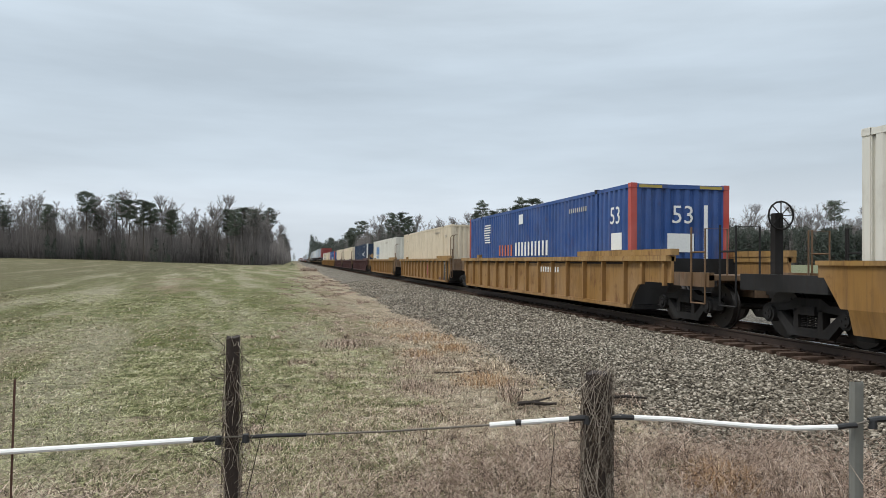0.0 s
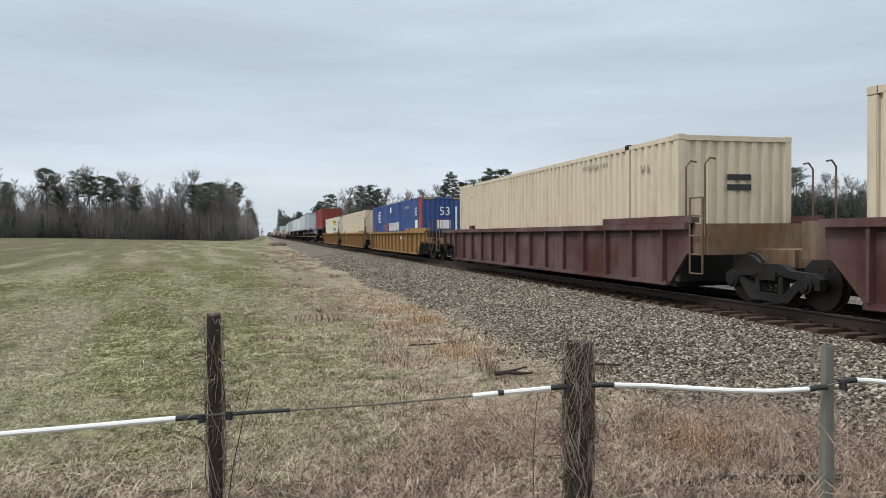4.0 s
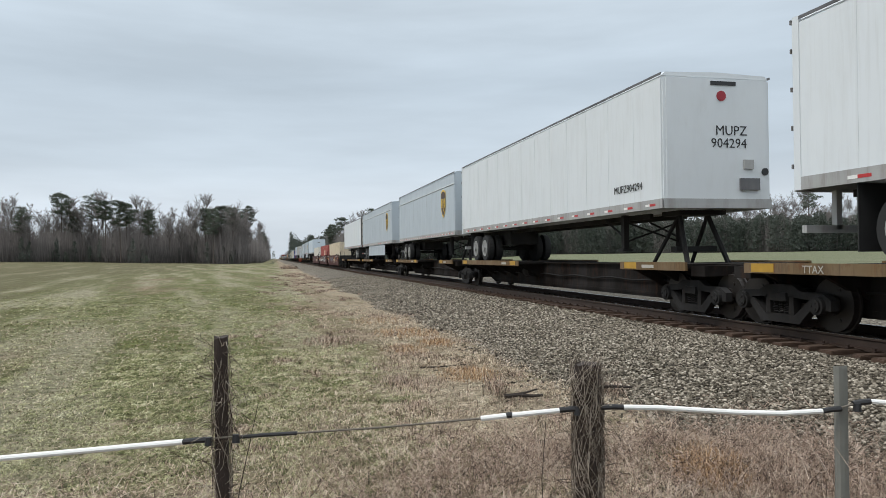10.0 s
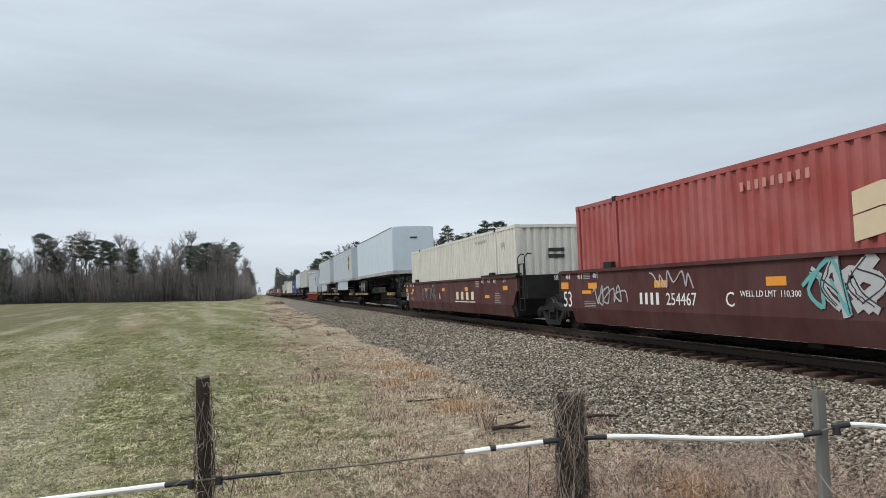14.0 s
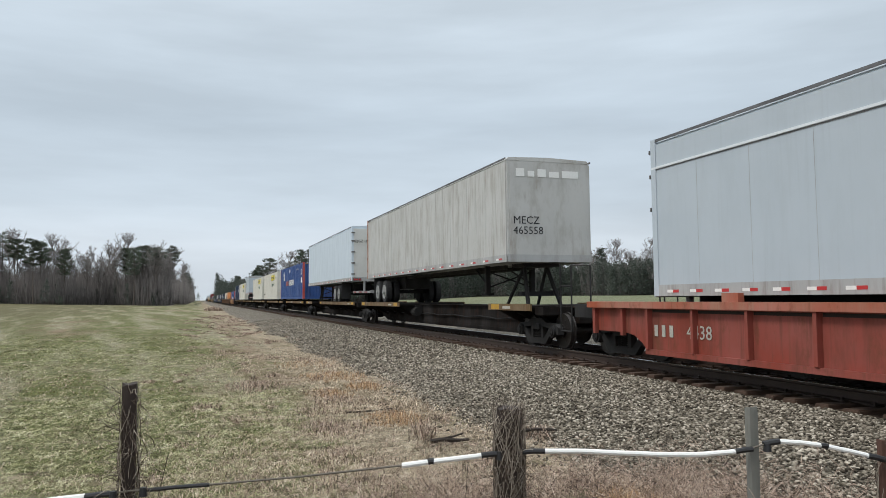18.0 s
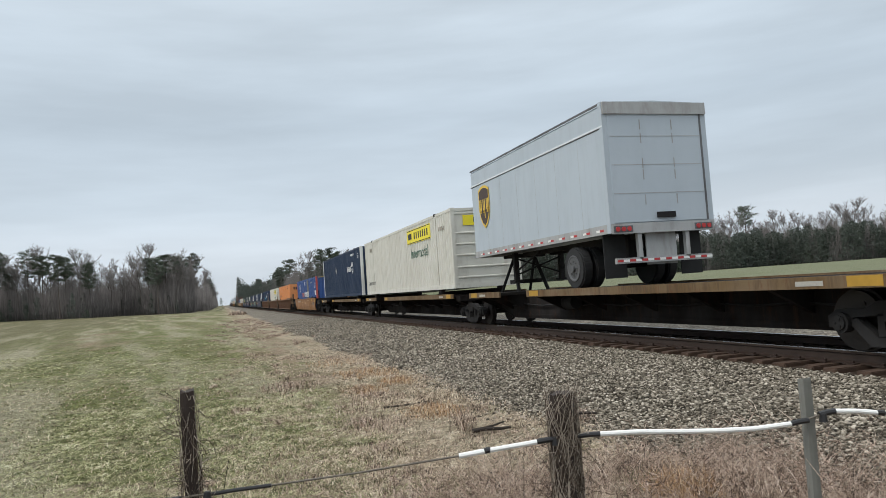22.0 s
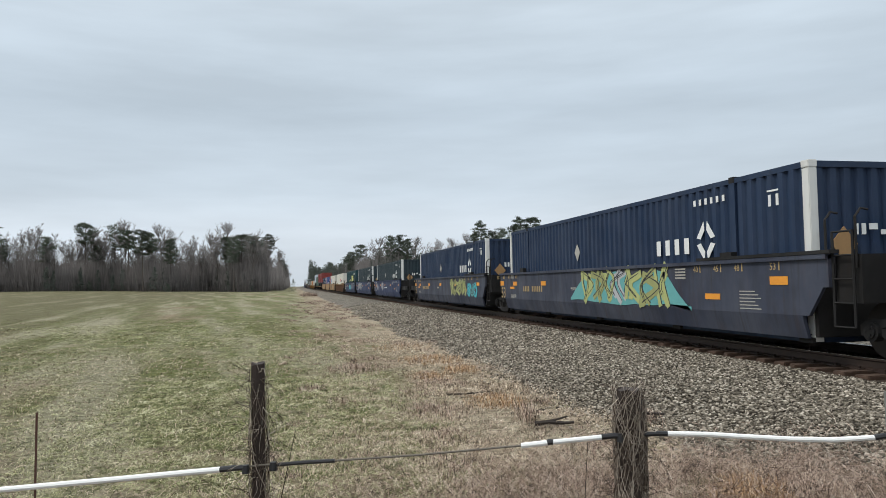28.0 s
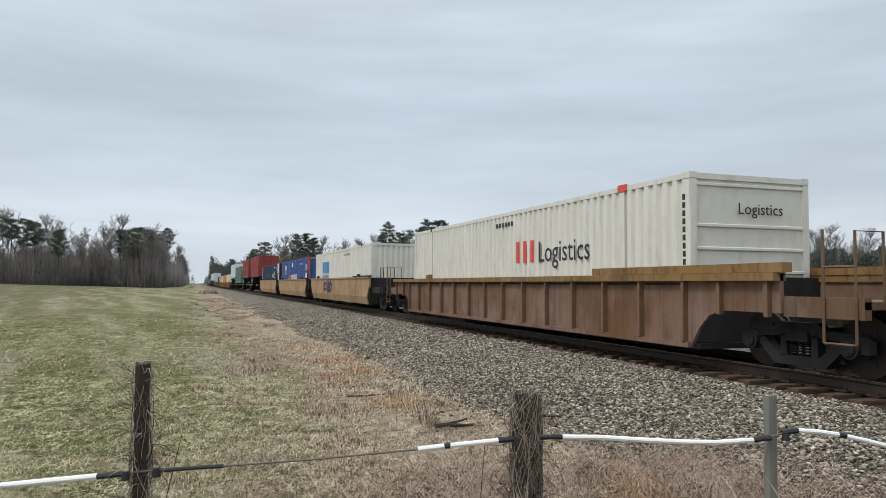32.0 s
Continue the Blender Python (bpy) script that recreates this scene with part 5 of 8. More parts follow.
def teal_box(u, z):
    c = container(u, 16.15, TEAL, "dark teal container with a yellow bracketed logo", z, None, "wave")
    x = -W - 0.003
    YW = plain("logo_pale_yellow", (0.72, 0.68, 0.22), 0.5, 0, 0.08)
    bars(x, [(7.55, 7.7, 1.4, 2.3), (7.3, 7.7, 1.4, 1.5), (7.3, 7.7, 2.2, 2.3), (4.0, 4.15, 1.4, 2.3), (4.0, 4.4, 1.4, 1.5), (4.0, 4.4, 2.2, 2.3)] + word_bars(4.55, 7.0, 1.5, 2.2, 3, 0.8), YW, c, "logo", "yellow bracketed logo")
    bars(x, word_bars(7.9, 10.6, 1.5, 1.72, 12), YW, c, "logo")
    bars(x, [(2.0 + 0.22 * k, 2.14 + 0.22 * k, 2.3, 2.5) for k in range(8)], WHITE, c, "mark")
    part("placard", Mesh().box(-0.85, 0.0, 0.008, 0.014, 1.75, 2.35).box(0.05, 0.85, 0.008, 0.014, 1.75, 2.35), WHITE, c)
    return c


def orange_box(u, z):
    c = container(u, 16.15, ORANGE_C, "bright orange corrugated container with black lettering on its end", z, None, "panel")
    bars(-W - 0.003, word_bars(12.3, 14.6, 1.5, 1.72, 7), BLACK, c, "logo")
    bars(-W - 0.003, [(2.6 + 0.15 * k, 2.68 + 0.15 * k, 2.42, 2.53) for k in range(8)] + [(3.2, 3.3, 2.6, 2.72), (2.9, 3.0, 2.6, 2.72)], BLACK, c, "mark")
    part("logo", Mesh().box(-0.85, -0.7, -0.004, 0.0, 2.3, 2.55).box(-0.6, -0.4, -0.004, 0.0, 2.3, 2.55).box(-0.3, -0.1, -0.004, 0.0, 2.3, 2.55).box(0, 0.2, -0.004, 0.0, 2.3, 2.55).box(0.3, 0.5, -0.004, 0.0, 2.3, 2.55).box(-0.85, 0.8, -0.004, 0.0, 2.24, 2.27), BLACK, c)
    return c


def smile_box(u, z):
    c = container(u, 16.15, NAVY, "dark navy container with pale lettering and a blue smile-shaped mark", z, None, "panel")
    bars(-W - 0.003, word_bars(5.0, 7.4, 1.7, 2.1, 5) + [(2.3 + 0.2 * k, 2.4 + 0.2 * k, 2.4, 2.5) for k in range(8)], WHITE, c, "logo")
    pts = [(9.6 + 2.2 * math.cos(a), 2.3 + 0.8 * math.sin(a)) for a in (math.pi * (1.15 + 0.7 * i / 10) for i in range(11))]
    part("logo", Mesh().prism(pts + [(y, z0 + 0.16) for y, z0 in reversed(pts)], -W - 0.008, -W - 0.004), plain("logo_sky", (0.05, 0.4, 0.6)), c)
    return c


def flag_box(u, z):
    c = container(u, 16.15, RED_C, "red corrugated container with a large pale yellow emblem", z, None, "panel")
    YP = plain("logo_cream", (0.62, 0.5, 0.33), 0.5, 0, 0.1)
    for a0, b0 in ((7.3, 6.3), (6.15, 5.1)):
        for c0, d0 in ((1.45, 1.78), (1.82, 2.12)):
            part("logo", Mesh().prism([(a0, c0 - 0.06), ((a0 + b0) / 2, c0 + 0.03), (b0, c0), (b0, d0), ((a0 + b0) / 2, d0 + 0.05), (a0, d0 - 0.04)], -W - 0.008, -W - 0.004), YP, c, "pale yellow square of a waving flag emblem")
    bars(-W - 0.003, word_bars(8.0, 9.7, 2.4, 2.55, 9), plain("stencil_pink", (0.5, 0.22, 0.18)), c, "mark")
    part("logo", Mesh().box(-0.6, 0.6, -0.004, 0.0, 2.3, 2.5), YP, c)
    return c


# ---- trailers ----
RIM_DARK = plain("wheel_rim_dark", (0.10, 0.10, 0.10), 0.6, 0.2, 0.25, 8)

def tyres(parent, y, dual=True, rim=None, z=0.5):
    for s in (-1, 1):
        for x in ((1.14, 0.80) if dual else (1.1,)):
            t = part("tyre", cached("tyre", lambda: Mesh().cyl("x", (0, 0, 0), 0.5, 0.125, 24), smooth=False, bevel=0.035), RUBBER, parent, at=(s * x, y, z))
            if x > 1:
                def ring():
                    m = Mesh()
                    n = 20
                    v = [(x0, r * math.cos(2 * math.pi * i / n), r * math.sin(2 * math.pi * i / n)) for x0, r in ((0.1, 0.31), (0.142, 0.31), (0.142, 0.28), (0.13, 0.26), (0.13, 0.0)) for i in range(n)]
                    f = [(k * n + i, k * n + (i + 1) % n, (k + 1) * n + (i + 1) % n, (k + 1) * n + i) for k in range(4) for i in range(n)]
                    m.add(v, f)
                    for k in range(8):
                        m.cyl("x", (0.14, 0.17 * math.cos(k * 0.785), 0.17 * math.sin(k * 0.785)), 0.016, 0.02, 6)
                    return m.cyl("x", (0.13, 0, 0), 0.09, 0.06, 12)
                part("rim", cached("rim", ring), rim or RIM, t, "pale wheel rim", at=Matrix.Diagonal((s, 1, 1, 1)))


def shield(ob, y, z, s=1.0):
    def outline(k):
        p = [(-0.62, 0.72), (-0.3, 0.84), (0.0, 0.88), (0.3, 0.84), (0.62, 0.72), (0.62, -0.15), (0.5, -0.5), (0.25, -0.78), (0, -0.92), (-0.25, -0.78), (-0.5, -0.5), (-0.62, -0.15)]
        return [(y + a * k * s, z + b * k * s) for a, b in p]
    x = -W - 0.02
    a = part("emblem", Mesh().prism(outline(1.0), x - 0.003, x), GOLD, ob, "gold and brown shield emblem")
    part("emblem_field", Mesh().prism(outline(0.88), x - 0.006, x - 0.003), BROWN_L, a)
    m = Mesh()
    for k, (w0, w1) in enumerate(((0.28, 0.5), (-0.11, 0.12), (-0.5, -0.28))):
        m.box(x - 0.009, x - 0.006, y + w0 * s, y + (w0 + 0.08) * s, z - 0.25 * s - (0.25 * s if k == 1 else 0), z + 0.3 * s)
        m.box(x - 0.009, x - 0.006, y + w0 * s, y + w1 * s, z - 0.27 * s, z - 0.17 * s)
        m.box(x - 0.009, x - 0.006, y + (w1 - 0.08) * s, y + w1 * s, z - 0.25 * s, z + 0.3 * s)
    part("emblem_print", m, GOLD, a)["kind"] = "stuff"


def trailer(u, L, mat, label, doors_lead=False, seams=1.22, emblem=None, tape=True, lips=False, skirt=False, rim=None, axle_back=2.6, dark_posts=None, roll=False, low=False, group="road trailers on the train", dz=0.0):
    """A road trailer standing on the wagons: nose or doors leading."""
    ob = thing("road_trailer", label, "trailer", group)
    ride(ob, u, 1.055)
    z0, z1 = 1.16, 4.04 + dz
    Y = (lambda y: L - y) if doors_lead else (lambda y: y)     # y counted from the nose
    def span(a, b):
        return (min(Y(a), Y(b)), max(Y(a), Y(b)))
    part("body", cached(("trailer_body", round(L, 2), dz), lambda: Mesh().box(-W, W, 0.03, L - 0.03, z0 + 0.14, z1 - 0.1), bevel=0.035), mat, ob)
    part("roof", cached(("trailer_roof", round(L, 2), dz), lambda: Mesh().prism([(-W + 0.02, z1 - 0.1), (W - 0.02, z1 - 0.1), (W - 0.1, z1 - 0.02), (0, z1 + 0.02), (-W + 0.1, z1 - 0.02)], 0.05, L - 0.05, "y")), mat, ob)
    for s in (-1, 1):
        lo, hi = min(s * W, s * (W + 0.014)), max(s * W, s * (W + 0.014))
        part("top_rail", Mesh().box(lo, hi, 0.02, L - 0.02, z1 - 0.09, z1 - 0.04), TR_DARK, ob)
        part("bottom_rail", Mesh().box(lo, hi, 0.02, L - 0.02, z0, z0 + 0.2), TR_RAIL, ob)
        if lips:
            part("lip", Mesh().box(min(s * W, s * (W + 0.018)), max(s * W, s * (W + 0.018)), 0.02, L - 0.02, 3.46, 3.5), TR_CLEAN, ob, "pale raised rail along the wall")
            # thin dark strip drawn as the shadow below the pale rail
            part("lip", Mesh().box(min(s * W, s * (W + 0.008)), max(s * W, s * (W + 0.008)), 0.02, L - 0.02, 3.435, 3.452), TR_DARK, ob)
            lines = Mesh()
            for i in range(1, int(L / 1.22)):
                lines.box(min(s * W, s * (W + 0.002)), max(s * W, s * (W + 0.002)), i * 1.22 - 0.003, i * 1.22 + 0.003, z0 + 0.2, 3.43)
            part("panel_joint", lines, TR_RAIL, ob, "faint upright joints between wall panels")["kind"] = "stuff"
        if seams:
            n = int(L / seams)
            me = cached(("seam", s, dz), lambda: Mesh().box(min(s * W, s * (W + 0.006)), max(s * W, s * (W + 0.006)), -0.02, 0.02, z0 + 0.2, z1 - 0.16))
            for i in range(1, n):
                part("seam", me, mat, ob, at=(0, L * i / n, 0))
        if tape:
            r, w = Mesh(), Mesh()
            k = 0
            y = 0.3
            while y < L - 0.6:
                r.box(min(s * (W + 0.014), s * (W + 0.018)), max(s * (W + 0.014), s * (W + 0.018)), y, y + (0.16 if lips else 0.24), z0 + 0.06, z0 + 0.11)
                w.box(min(s * (W + 0.014), s * (W + 0.018)), max(s * (W + 0.014), s * (W + 0.018)), y + (0.16 if lips else 0.24), y + (0.32 if lips else 0.42), z0 + 0.06, z0 + 0.11)
                y += 1.0 if not lips else 0.62
            part("reflective_tape", r, TAPE_RED, ob, "short red reflective strips")["kind"] = "stuff"
            part("reflective_tape", w, WHITE, ob, "short white reflective strips")["kind"] = "stuff"
    # nose
    yn = Y(0.03)
    sg = 1 if doors_lead else -1
    part("nose", Mesh().box(-W + 0.1, W - 0.1, min(yn, yn + sg * 0.02), max(yn, yn + sg * 0.02), z0 + 0.2, z1 - 0.14), mat, ob)
    part("nose_sill", Mesh().box(-W + 0.02, W - 0.02, min(yn - sg * 0.1, yn + sg * 0.03), max(yn - sg * 0.1, yn + sg * 0.03), z0, z0 + 0.2), TR_RAIL, ob)
    # doors
    yd = Y(L - 0.03)
    if roll:
        part("door", Mesh().box(-W + 0.1, W - 0.1, min(yd, yd - sg * 0.03), max(yd, yd - sg * 0.03), z0 + 0.22, z1 - 0.16), mat, ob, "grey roll-up door")
    for s in (-1, 1):
        d = None if roll else part("door", Mesh().box(min(s * 0.02, s * (W - 0.1)), max(s * 0.02, s * (W - 0.1)), min(yd, yd - sg * 0.03), max(yd, yd - sg * 0.03), z0 + 0.22, z1 - 0.16), DOOR_WHITE if mat in (TR_WHITE, TR_CLEAN) and doors_lead else mat, ob)
        for x in (() if roll else (0.05, 0.18)):
            part("lock_rod", Mesh().tube([(s * x, yd - sg * 0.05, z0 + 0.2), (s * x, yd - sg * 0.05, z1 - 0.15)], 0.02, 5), TR_RAIL if doors_lead else STEEL, d)
        if not roll:
            part("door_handle", Mesh().box(min(s * 0.2, s * 0.42), max(s * 0.2, s * 0.42), min(yd - sg * 0.03, yd - sg * 0.07), max(yd - sg * 0.03, yd - sg * 0.07), 1.62, 1.66).box(min(s * 0.27, s * 0.34), max(s * 0.27, s * 0.34), min(yd - sg * 0.03, yd - sg * 0.06), max(yd - sg * 0.03, yd - sg * 0.06), 1.58, 1.72), STEEL, d)
        for zz in (() if roll else (1.5, 2.1, 2.7, 3.3, 3.75)):
            part("hinge", Mesh().box(min(s * (W - 0.17), s * (W + 0.03)), max(s * (W - 0.17), s * (W + 0.03)), min(yd - sg * 0.03, yd - sg * 0.06), max(yd - sg * 0.03, yd - sg * 0.06), zz, zz + 0.07), HINGE, d)
        part("rear_post", Mesh().box(min(s * (W - 0.1), s * (W + 0.016)), max(s * (W - 0.1), s * (W + 0.016)), min(yd + sg * 0.12, yd - sg * 0.02), max(yd + sg * 0.12, yd - sg * 0.02), z0, z1 - 0.03), dark_posts or mat, ob)
        plate = part("lamp_plate", Mesh().box(min(s * 0.78, s * 1.24), max(s * 0.78, s * 1.24), min(yd - sg * 0.04, yd - sg * 0.046), max(yd - sg * 0.04, yd - sg * 0.046), z0 + 0.01, z0 + 0.15), TR_DARK, ob)
        for x in (0.87, 1.01, 1.15):
            part("tail_lamp", Mesh().cyl("y", (s * x, yd - sg * 0.05, z0 + 0.08), 0.052, 0.012, 12), TAPE_RED, plate)
    if roll:
        gaps = Mesh()
        for k in range(1, 4):
            zz = z0 + 0.22 + (z1 - z0 - 0.38) * k / 4
            gaps.box(-W + 0.14, W - 0.14, min(yd - sg * 0.03, yd - sg * 0.034), max(yd - sg * 0.03, yd - sg * 0.034), zz - 0.007, zz + 0.007)
        for x in (-0.4, 0.4):
            for zz in (1.75, 2.3, 2.55, 3.1, 3.4):
                gaps.box(x - 0.012, x + 0.012, min(yd - sg * 0.03, yd - sg * 0.036), max(yd - sg * 0.03, yd - sg * 0.036), zz, zz + 0.22)
        part("door_seam", gaps, TR_RAIL, ob, "seams and straps of the roll door")["kind"] = "stuff"
        part("door_header", Mesh().box(-W, W, min(yd, yd - sg * 0.07), max(yd, yd - sg * 0.07), z1 - 0.3, z1 - 0.04), TR_RAIL, ob)
        part("door_track", Mesh().box(W - 0.17, W - 0.13, min(yd - sg * 0.03, yd - sg * 0.045), max(yd - sg * 0.03, yd - sg * 0.045), z0 + 0.22, z1 - 0.3), TR_DARK, ob)
        part("door_latch", Mesh().box(-0.15, 0.3, min(yd - sg * 0.03, yd - sg * 0.08), max(yd - sg * 0.03, yd - sg * 0.08), z0 + 0.3, z0 + 0.42), STEEL, ob)
    part("rear_sill", Mesh().box(-W, W, min(yd, yd - sg * 0.04), max(yd, yd - sg * 0.04), z0 - 0.02, z0 + 0.2), TR_RAIL, ob)
    g = Mesh()
    for s in (-1, 1):
        g.box(s * 0.6 - 0.05, s * 0.6 + 0.05, min(yd, yd + sg * 0.1), max(yd, yd + sg * 0.1), 0.55, z0)
    g.box(-1.2, 1.2, min(yd, yd + sg * 0.1), max(yd, yd + sg * 0.1), 0.5, 0.62)
    part("rear_bumper", g, TR_RAIL, ob)
    for colour, start in ((TAPE_RED, 0.0), (WHITE, 0.15)):
        tr = Mesh()
        for k in range(8):
            x = -1.19 + 0.3 * k + start
            tr.box(x, x + 0.14, min(yd - sg * 0.004, yd), max(yd - sg * 0.004, yd), 0.535, 0.585)
        part("bumper_tape", tr, colour, ob)["kind"] = "stuff"
    if roll:
        part("bumper_plate", Mesh().box(-0.38, 0.38, min(yd + sg * 0.12, yd + sg * 0.16), max(yd + sg * 0.12, yd + sg * 0.16), 0.45, z0), TR_RAIL, ob)
    # running gear
    a = L - axle_back
    frame_y = span(a - 1.6, a + 1.3)
    part("bogie_frame", Mesh().box(-0.55, 0.55, *frame_y, 0.62, z0).box(-0.5, -0.4, *span(2.0, L - 0.3), z0 - 0.12, z0).box(0.4, 0.5, *span(2.0, L - 0.3), z0 - 0.12, z0), STEEL, ob)
    for k in ((-0.62, 0.62) if L > 10 else (0,)):
        ax = part("axle", Mesh().cyl("x", (0, 0, 0), 0.07, 1.1, 8), STEEL, ob, at=(0, Y(a + k), 0.5))
        tyres(ob, Y(a + k), True, rim)
    for s in (-1, 1):
        part("mud_flap", Mesh().box(min(s * 0.7, s * 1.25), max(s * 0.7, s * 1.25), min(Y(a + 1.4), Y(a + 1.42)), max(Y(a + 1.4), Y(a + 1.42)), 0.2, z0), RUBBER, ob)
    # landing legs
    ly = 2.75 if L > 10 else 2.0
    for s in (-1, 1):
        leg = part("landing_leg", Mesh().box(s * 0.75 - 0.07, s * 0.75 + 0.07, min(Y(ly - 0.07), Y(ly + 0.07)), max(Y(ly - 0.07), Y(ly + 0.07)), 0.32, z0).box(s * 0.75 - 0.14, s * 0.75 + 0.14, min(Y(ly - 0.14), Y(ly + 0.14)), max(Y(ly - 0.14), Y(ly + 0.14)), 0.28, 0.33), STEEL, ob)
        part("leg_brace", Mesh().tube([(s * 0.75, Y(ly), 0.6), (s * 0.6, Y(ly + 1.4), z0 - 0.05)], 0.03, 5), STEEL, ob)
    part("cross_brace", Mesh().tube([(-0.75, Y(ly), 0.5), (0.75, Y(ly), 1.0)], 0.025, 5).tube([(0.75, Y(ly), 0.5), (-0.75, Y(ly), 1.0)], 0.025, 5), STEEL, ob)
    if skirt:
        for s in (-1, 1):
            part("side_skirt", Mesh().prism([(span(3.6, a - 1.2)[0], z0), (span(3.6, a - 1.2)[0] + 0.0, 0.35), (span(3.6, a - 1.2)[1], 0.35), (span(3.6, a - 1.2)[1], z0)], min(s * (W - 0.03), s * (W - 0.06)), max(s * (W - 0.03), s * (W - 0.06))), mat, ob, "smooth side skirt")
    if emblem:
        shield(ob, Y(emblem), 2.72, 0.74)
    if group.startswith("road") and not low:
        STANDS.append(u + Y(0.95))
    return ob


def chassis_load(u, L, mat, label):
    """A container on a wheeled chassis: chassis and container are two things."""
    ch = thing("container_chassis", "dark steel container chassis on double tyres", "trailer", "road trailers on the train")
    ride(ch, u, 1.055)
    part("frame", Mesh().box(-0.5, -0.38, 0.1, L, 0.92, 1.14).box(0.38, 0.5, 0.1, L, 0.92, 1.14).box(-1.2, 1.2, 0.05, 0.3, 0.95, 1.15).box(-1.2, 1.2, L - 0.3, L - 0.02, 0.95, 1.15), STEEL, ch)
    part("side_rail", Mesh().box(-1.27, -1.2, 0.05, L, 1.0, 1.15).box(1.2, 1.27, 0.05, L, 1.0, 1.15), plain("chassis_blue", (0.03, 0.035, 0.07)), ch)
    part("bogie_frame", Mesh().box(-0.5, 0.5, L - 3.2, L - 0.6, 0.55, 0.93), STEEL, ch)
    for y in (L - 2.6, L - 1.35):
        part("axle", Mesh().cyl("x", (0, 0, 0), 0.07, 1.1, 8), STEEL, ch, at=(0, y, 0.5))
        tyres(ch, y)
    for s in (-1, 1):
        part("landing_leg", Mesh().box(s * 0.7 - 0.07, s * 0.7 + 0.07, 2.6, 2.74, 0.02, 0.95), STEEL, ch)
    bars(-1.27, [(0.5 + 1.0 * k, 0.8 + 1.0 * k, 1.05, 1.1) for k in range(int(L) - 1)], TAPE_RED, ch, "reflective_tape")
    c = container(u, L, mat, label, 1.055 + 1.17, H=2.6)
    bars(-W - 0.003, [(L - 0.95, L - 0.55, 0.3, 2.3)], WHITE, c, "sign_panel", "upright white name panel")
    bars(-W - 0.007, [(L - 0.9, L - 0.6, 0.38 + 0.235 * k, 0.54 + 0.235 * k) for k in range(8)], BLACK, c, "mark")
    bars(-W - 0.003, [(L - 8.0, L - 7.8, 2.2, 2.35)], WHITE, c, "mark")
    return ch


# ---- the consist, front first: joints along the line and what each unit carries ----


def wells(style, mat, chord, label, joints, loads, group, low=0.0, wz=WZ):
    out = []
    for i, (u0, u1) in enumerate(zip(joints, joints[1:])):
        make, f = loads[i]
        out.append(well_car(u0, u1, f, f + 16.15, style, mat, chord, label, group, i == 0, i == len(joints) - 2, low))
        if make:
            make(f, wz)
    return out


STANDS = []
SPINES = []
# where containers stand on spine wagons: the wagon's joint and the seats along the line
BOXED = {542.6: (546.6, 558.7), 561.6: (566.3, 578.4), 581.8: (585.0, 597.1), 618.5: (621.4, 633.5), 636.4: (639.0, 651.1), 994.0: (997.5, 1009.6)}


def spines(joints, group, lead="", label="rusty spine wagon with yellow-edged wheel platforms"):
    out = [spine_car(a, b, lead[i:i + 1] == "L", SPINE, SPINE_EDGE, group, i == 0, i == len(joints) - 2, label) for i, (a, b) in enumerate(zip(joints, joints[1:]))]
    for a, b, car in zip(joints, joints[1:], out):
        if any(a == k for k in BOXED):
            for y in BOXED[a]:
                part("pedestal", cached("pedestal", lambda: Mesh().box(-1.28, 1.28, -0.16, 0.16, 1.03, 1.2).box(-1.28, -1.1, -0.12, 0.12, 1.2, 1.28).box(1.1, 1.28, -0.12, 0.12, 1.2, 1.28)), SPINE, car, "dark container pedestal", at=(0, y - a, 0))
    SPINES.extend((a, b, car) for a, b, car in zip(joints, joints[1:], out))
    return out


def well_marks(car, y, style, mat=WHITE, dashes=True, number="53"):
    """Stencils, panels and number on the field side of a well."""
    x = -1.424 if style == "ribbed" else -1.524
    if style == "ribbed":
        return
    bars(x, [(y + 9.5 + 0.25 * k, y + 9.62 + 0.25 * k, 1.0, 1.16) for k in range(6 if dashes else 0)] + [(y + 1.0 + 0.08 * (k % 3), y + 1.6, 0.7 + 0.06 * k, 0.718 + 0.06 * k) for k in range(6)] + [(y + 3.4, y + 3.8, 1.25 + 0.06 * k, 1.28 + 0.06 * k) for k in range(4)] + [(y + 4.6, y + 4.9, 0.7, 0.72)], WORN_W, car, "mark", "small white stencilled data")
    bars(x, [(y + 1.2 + p, y + 1.65 + p, 1.12, 1.26) for p in (-0.9, 3.6, 7.2, 10.5, 13.5)] + [(y + 2.2, y + 2.7, 0.85, 0.96)], ORANGE_P, car, "reflector", "orange reflective panel")
    for word, p in (("53", 0.75), ("48", 1.75), ("45", 2.4), ("40", 3.1), ("40", 14.9), ("45", 15.75), ("48", 16.45), ("53", 17.2)):
        on_side(car, word, 0.17, y + p, 1.37, mat, x)
        bars(x, [(y + p - 0.26, y + p - 0.23, 1.36, 1.5)], mat, car, "mark")
    on_side(car, number, 0.56, y + 16.65, 0.67, mat, x)
    bars(x, [(y + 15.05, y + 15.4, 1.36 + 0.04 * k, 1.375 + 0.04 * k) for k in range(4)] + [(y + 14.8, y + 15.4, 0.68 + 0.04 * k, 0.692 + 0.04 * k) for k in range(4)], WORN_W, car, "mark", "rows of small white print")
    bars(x, [(y + 15.0, y + 15.5, 1.0, 1.08), (y + 16.3, y + 16.75, 1.12, 1.29)], ORANGE_P, car, "reflector", "orange reflective panel")


OCHRE = plain("stencil_ochre", (0.42, 0.30, 0.13), 0.7, 0, 0.25, 25)
STENCIL_DARK = plain("stencil_faded_black", (0.06, 0.04, 0.025), 0.7, 0, 0.35, 25)


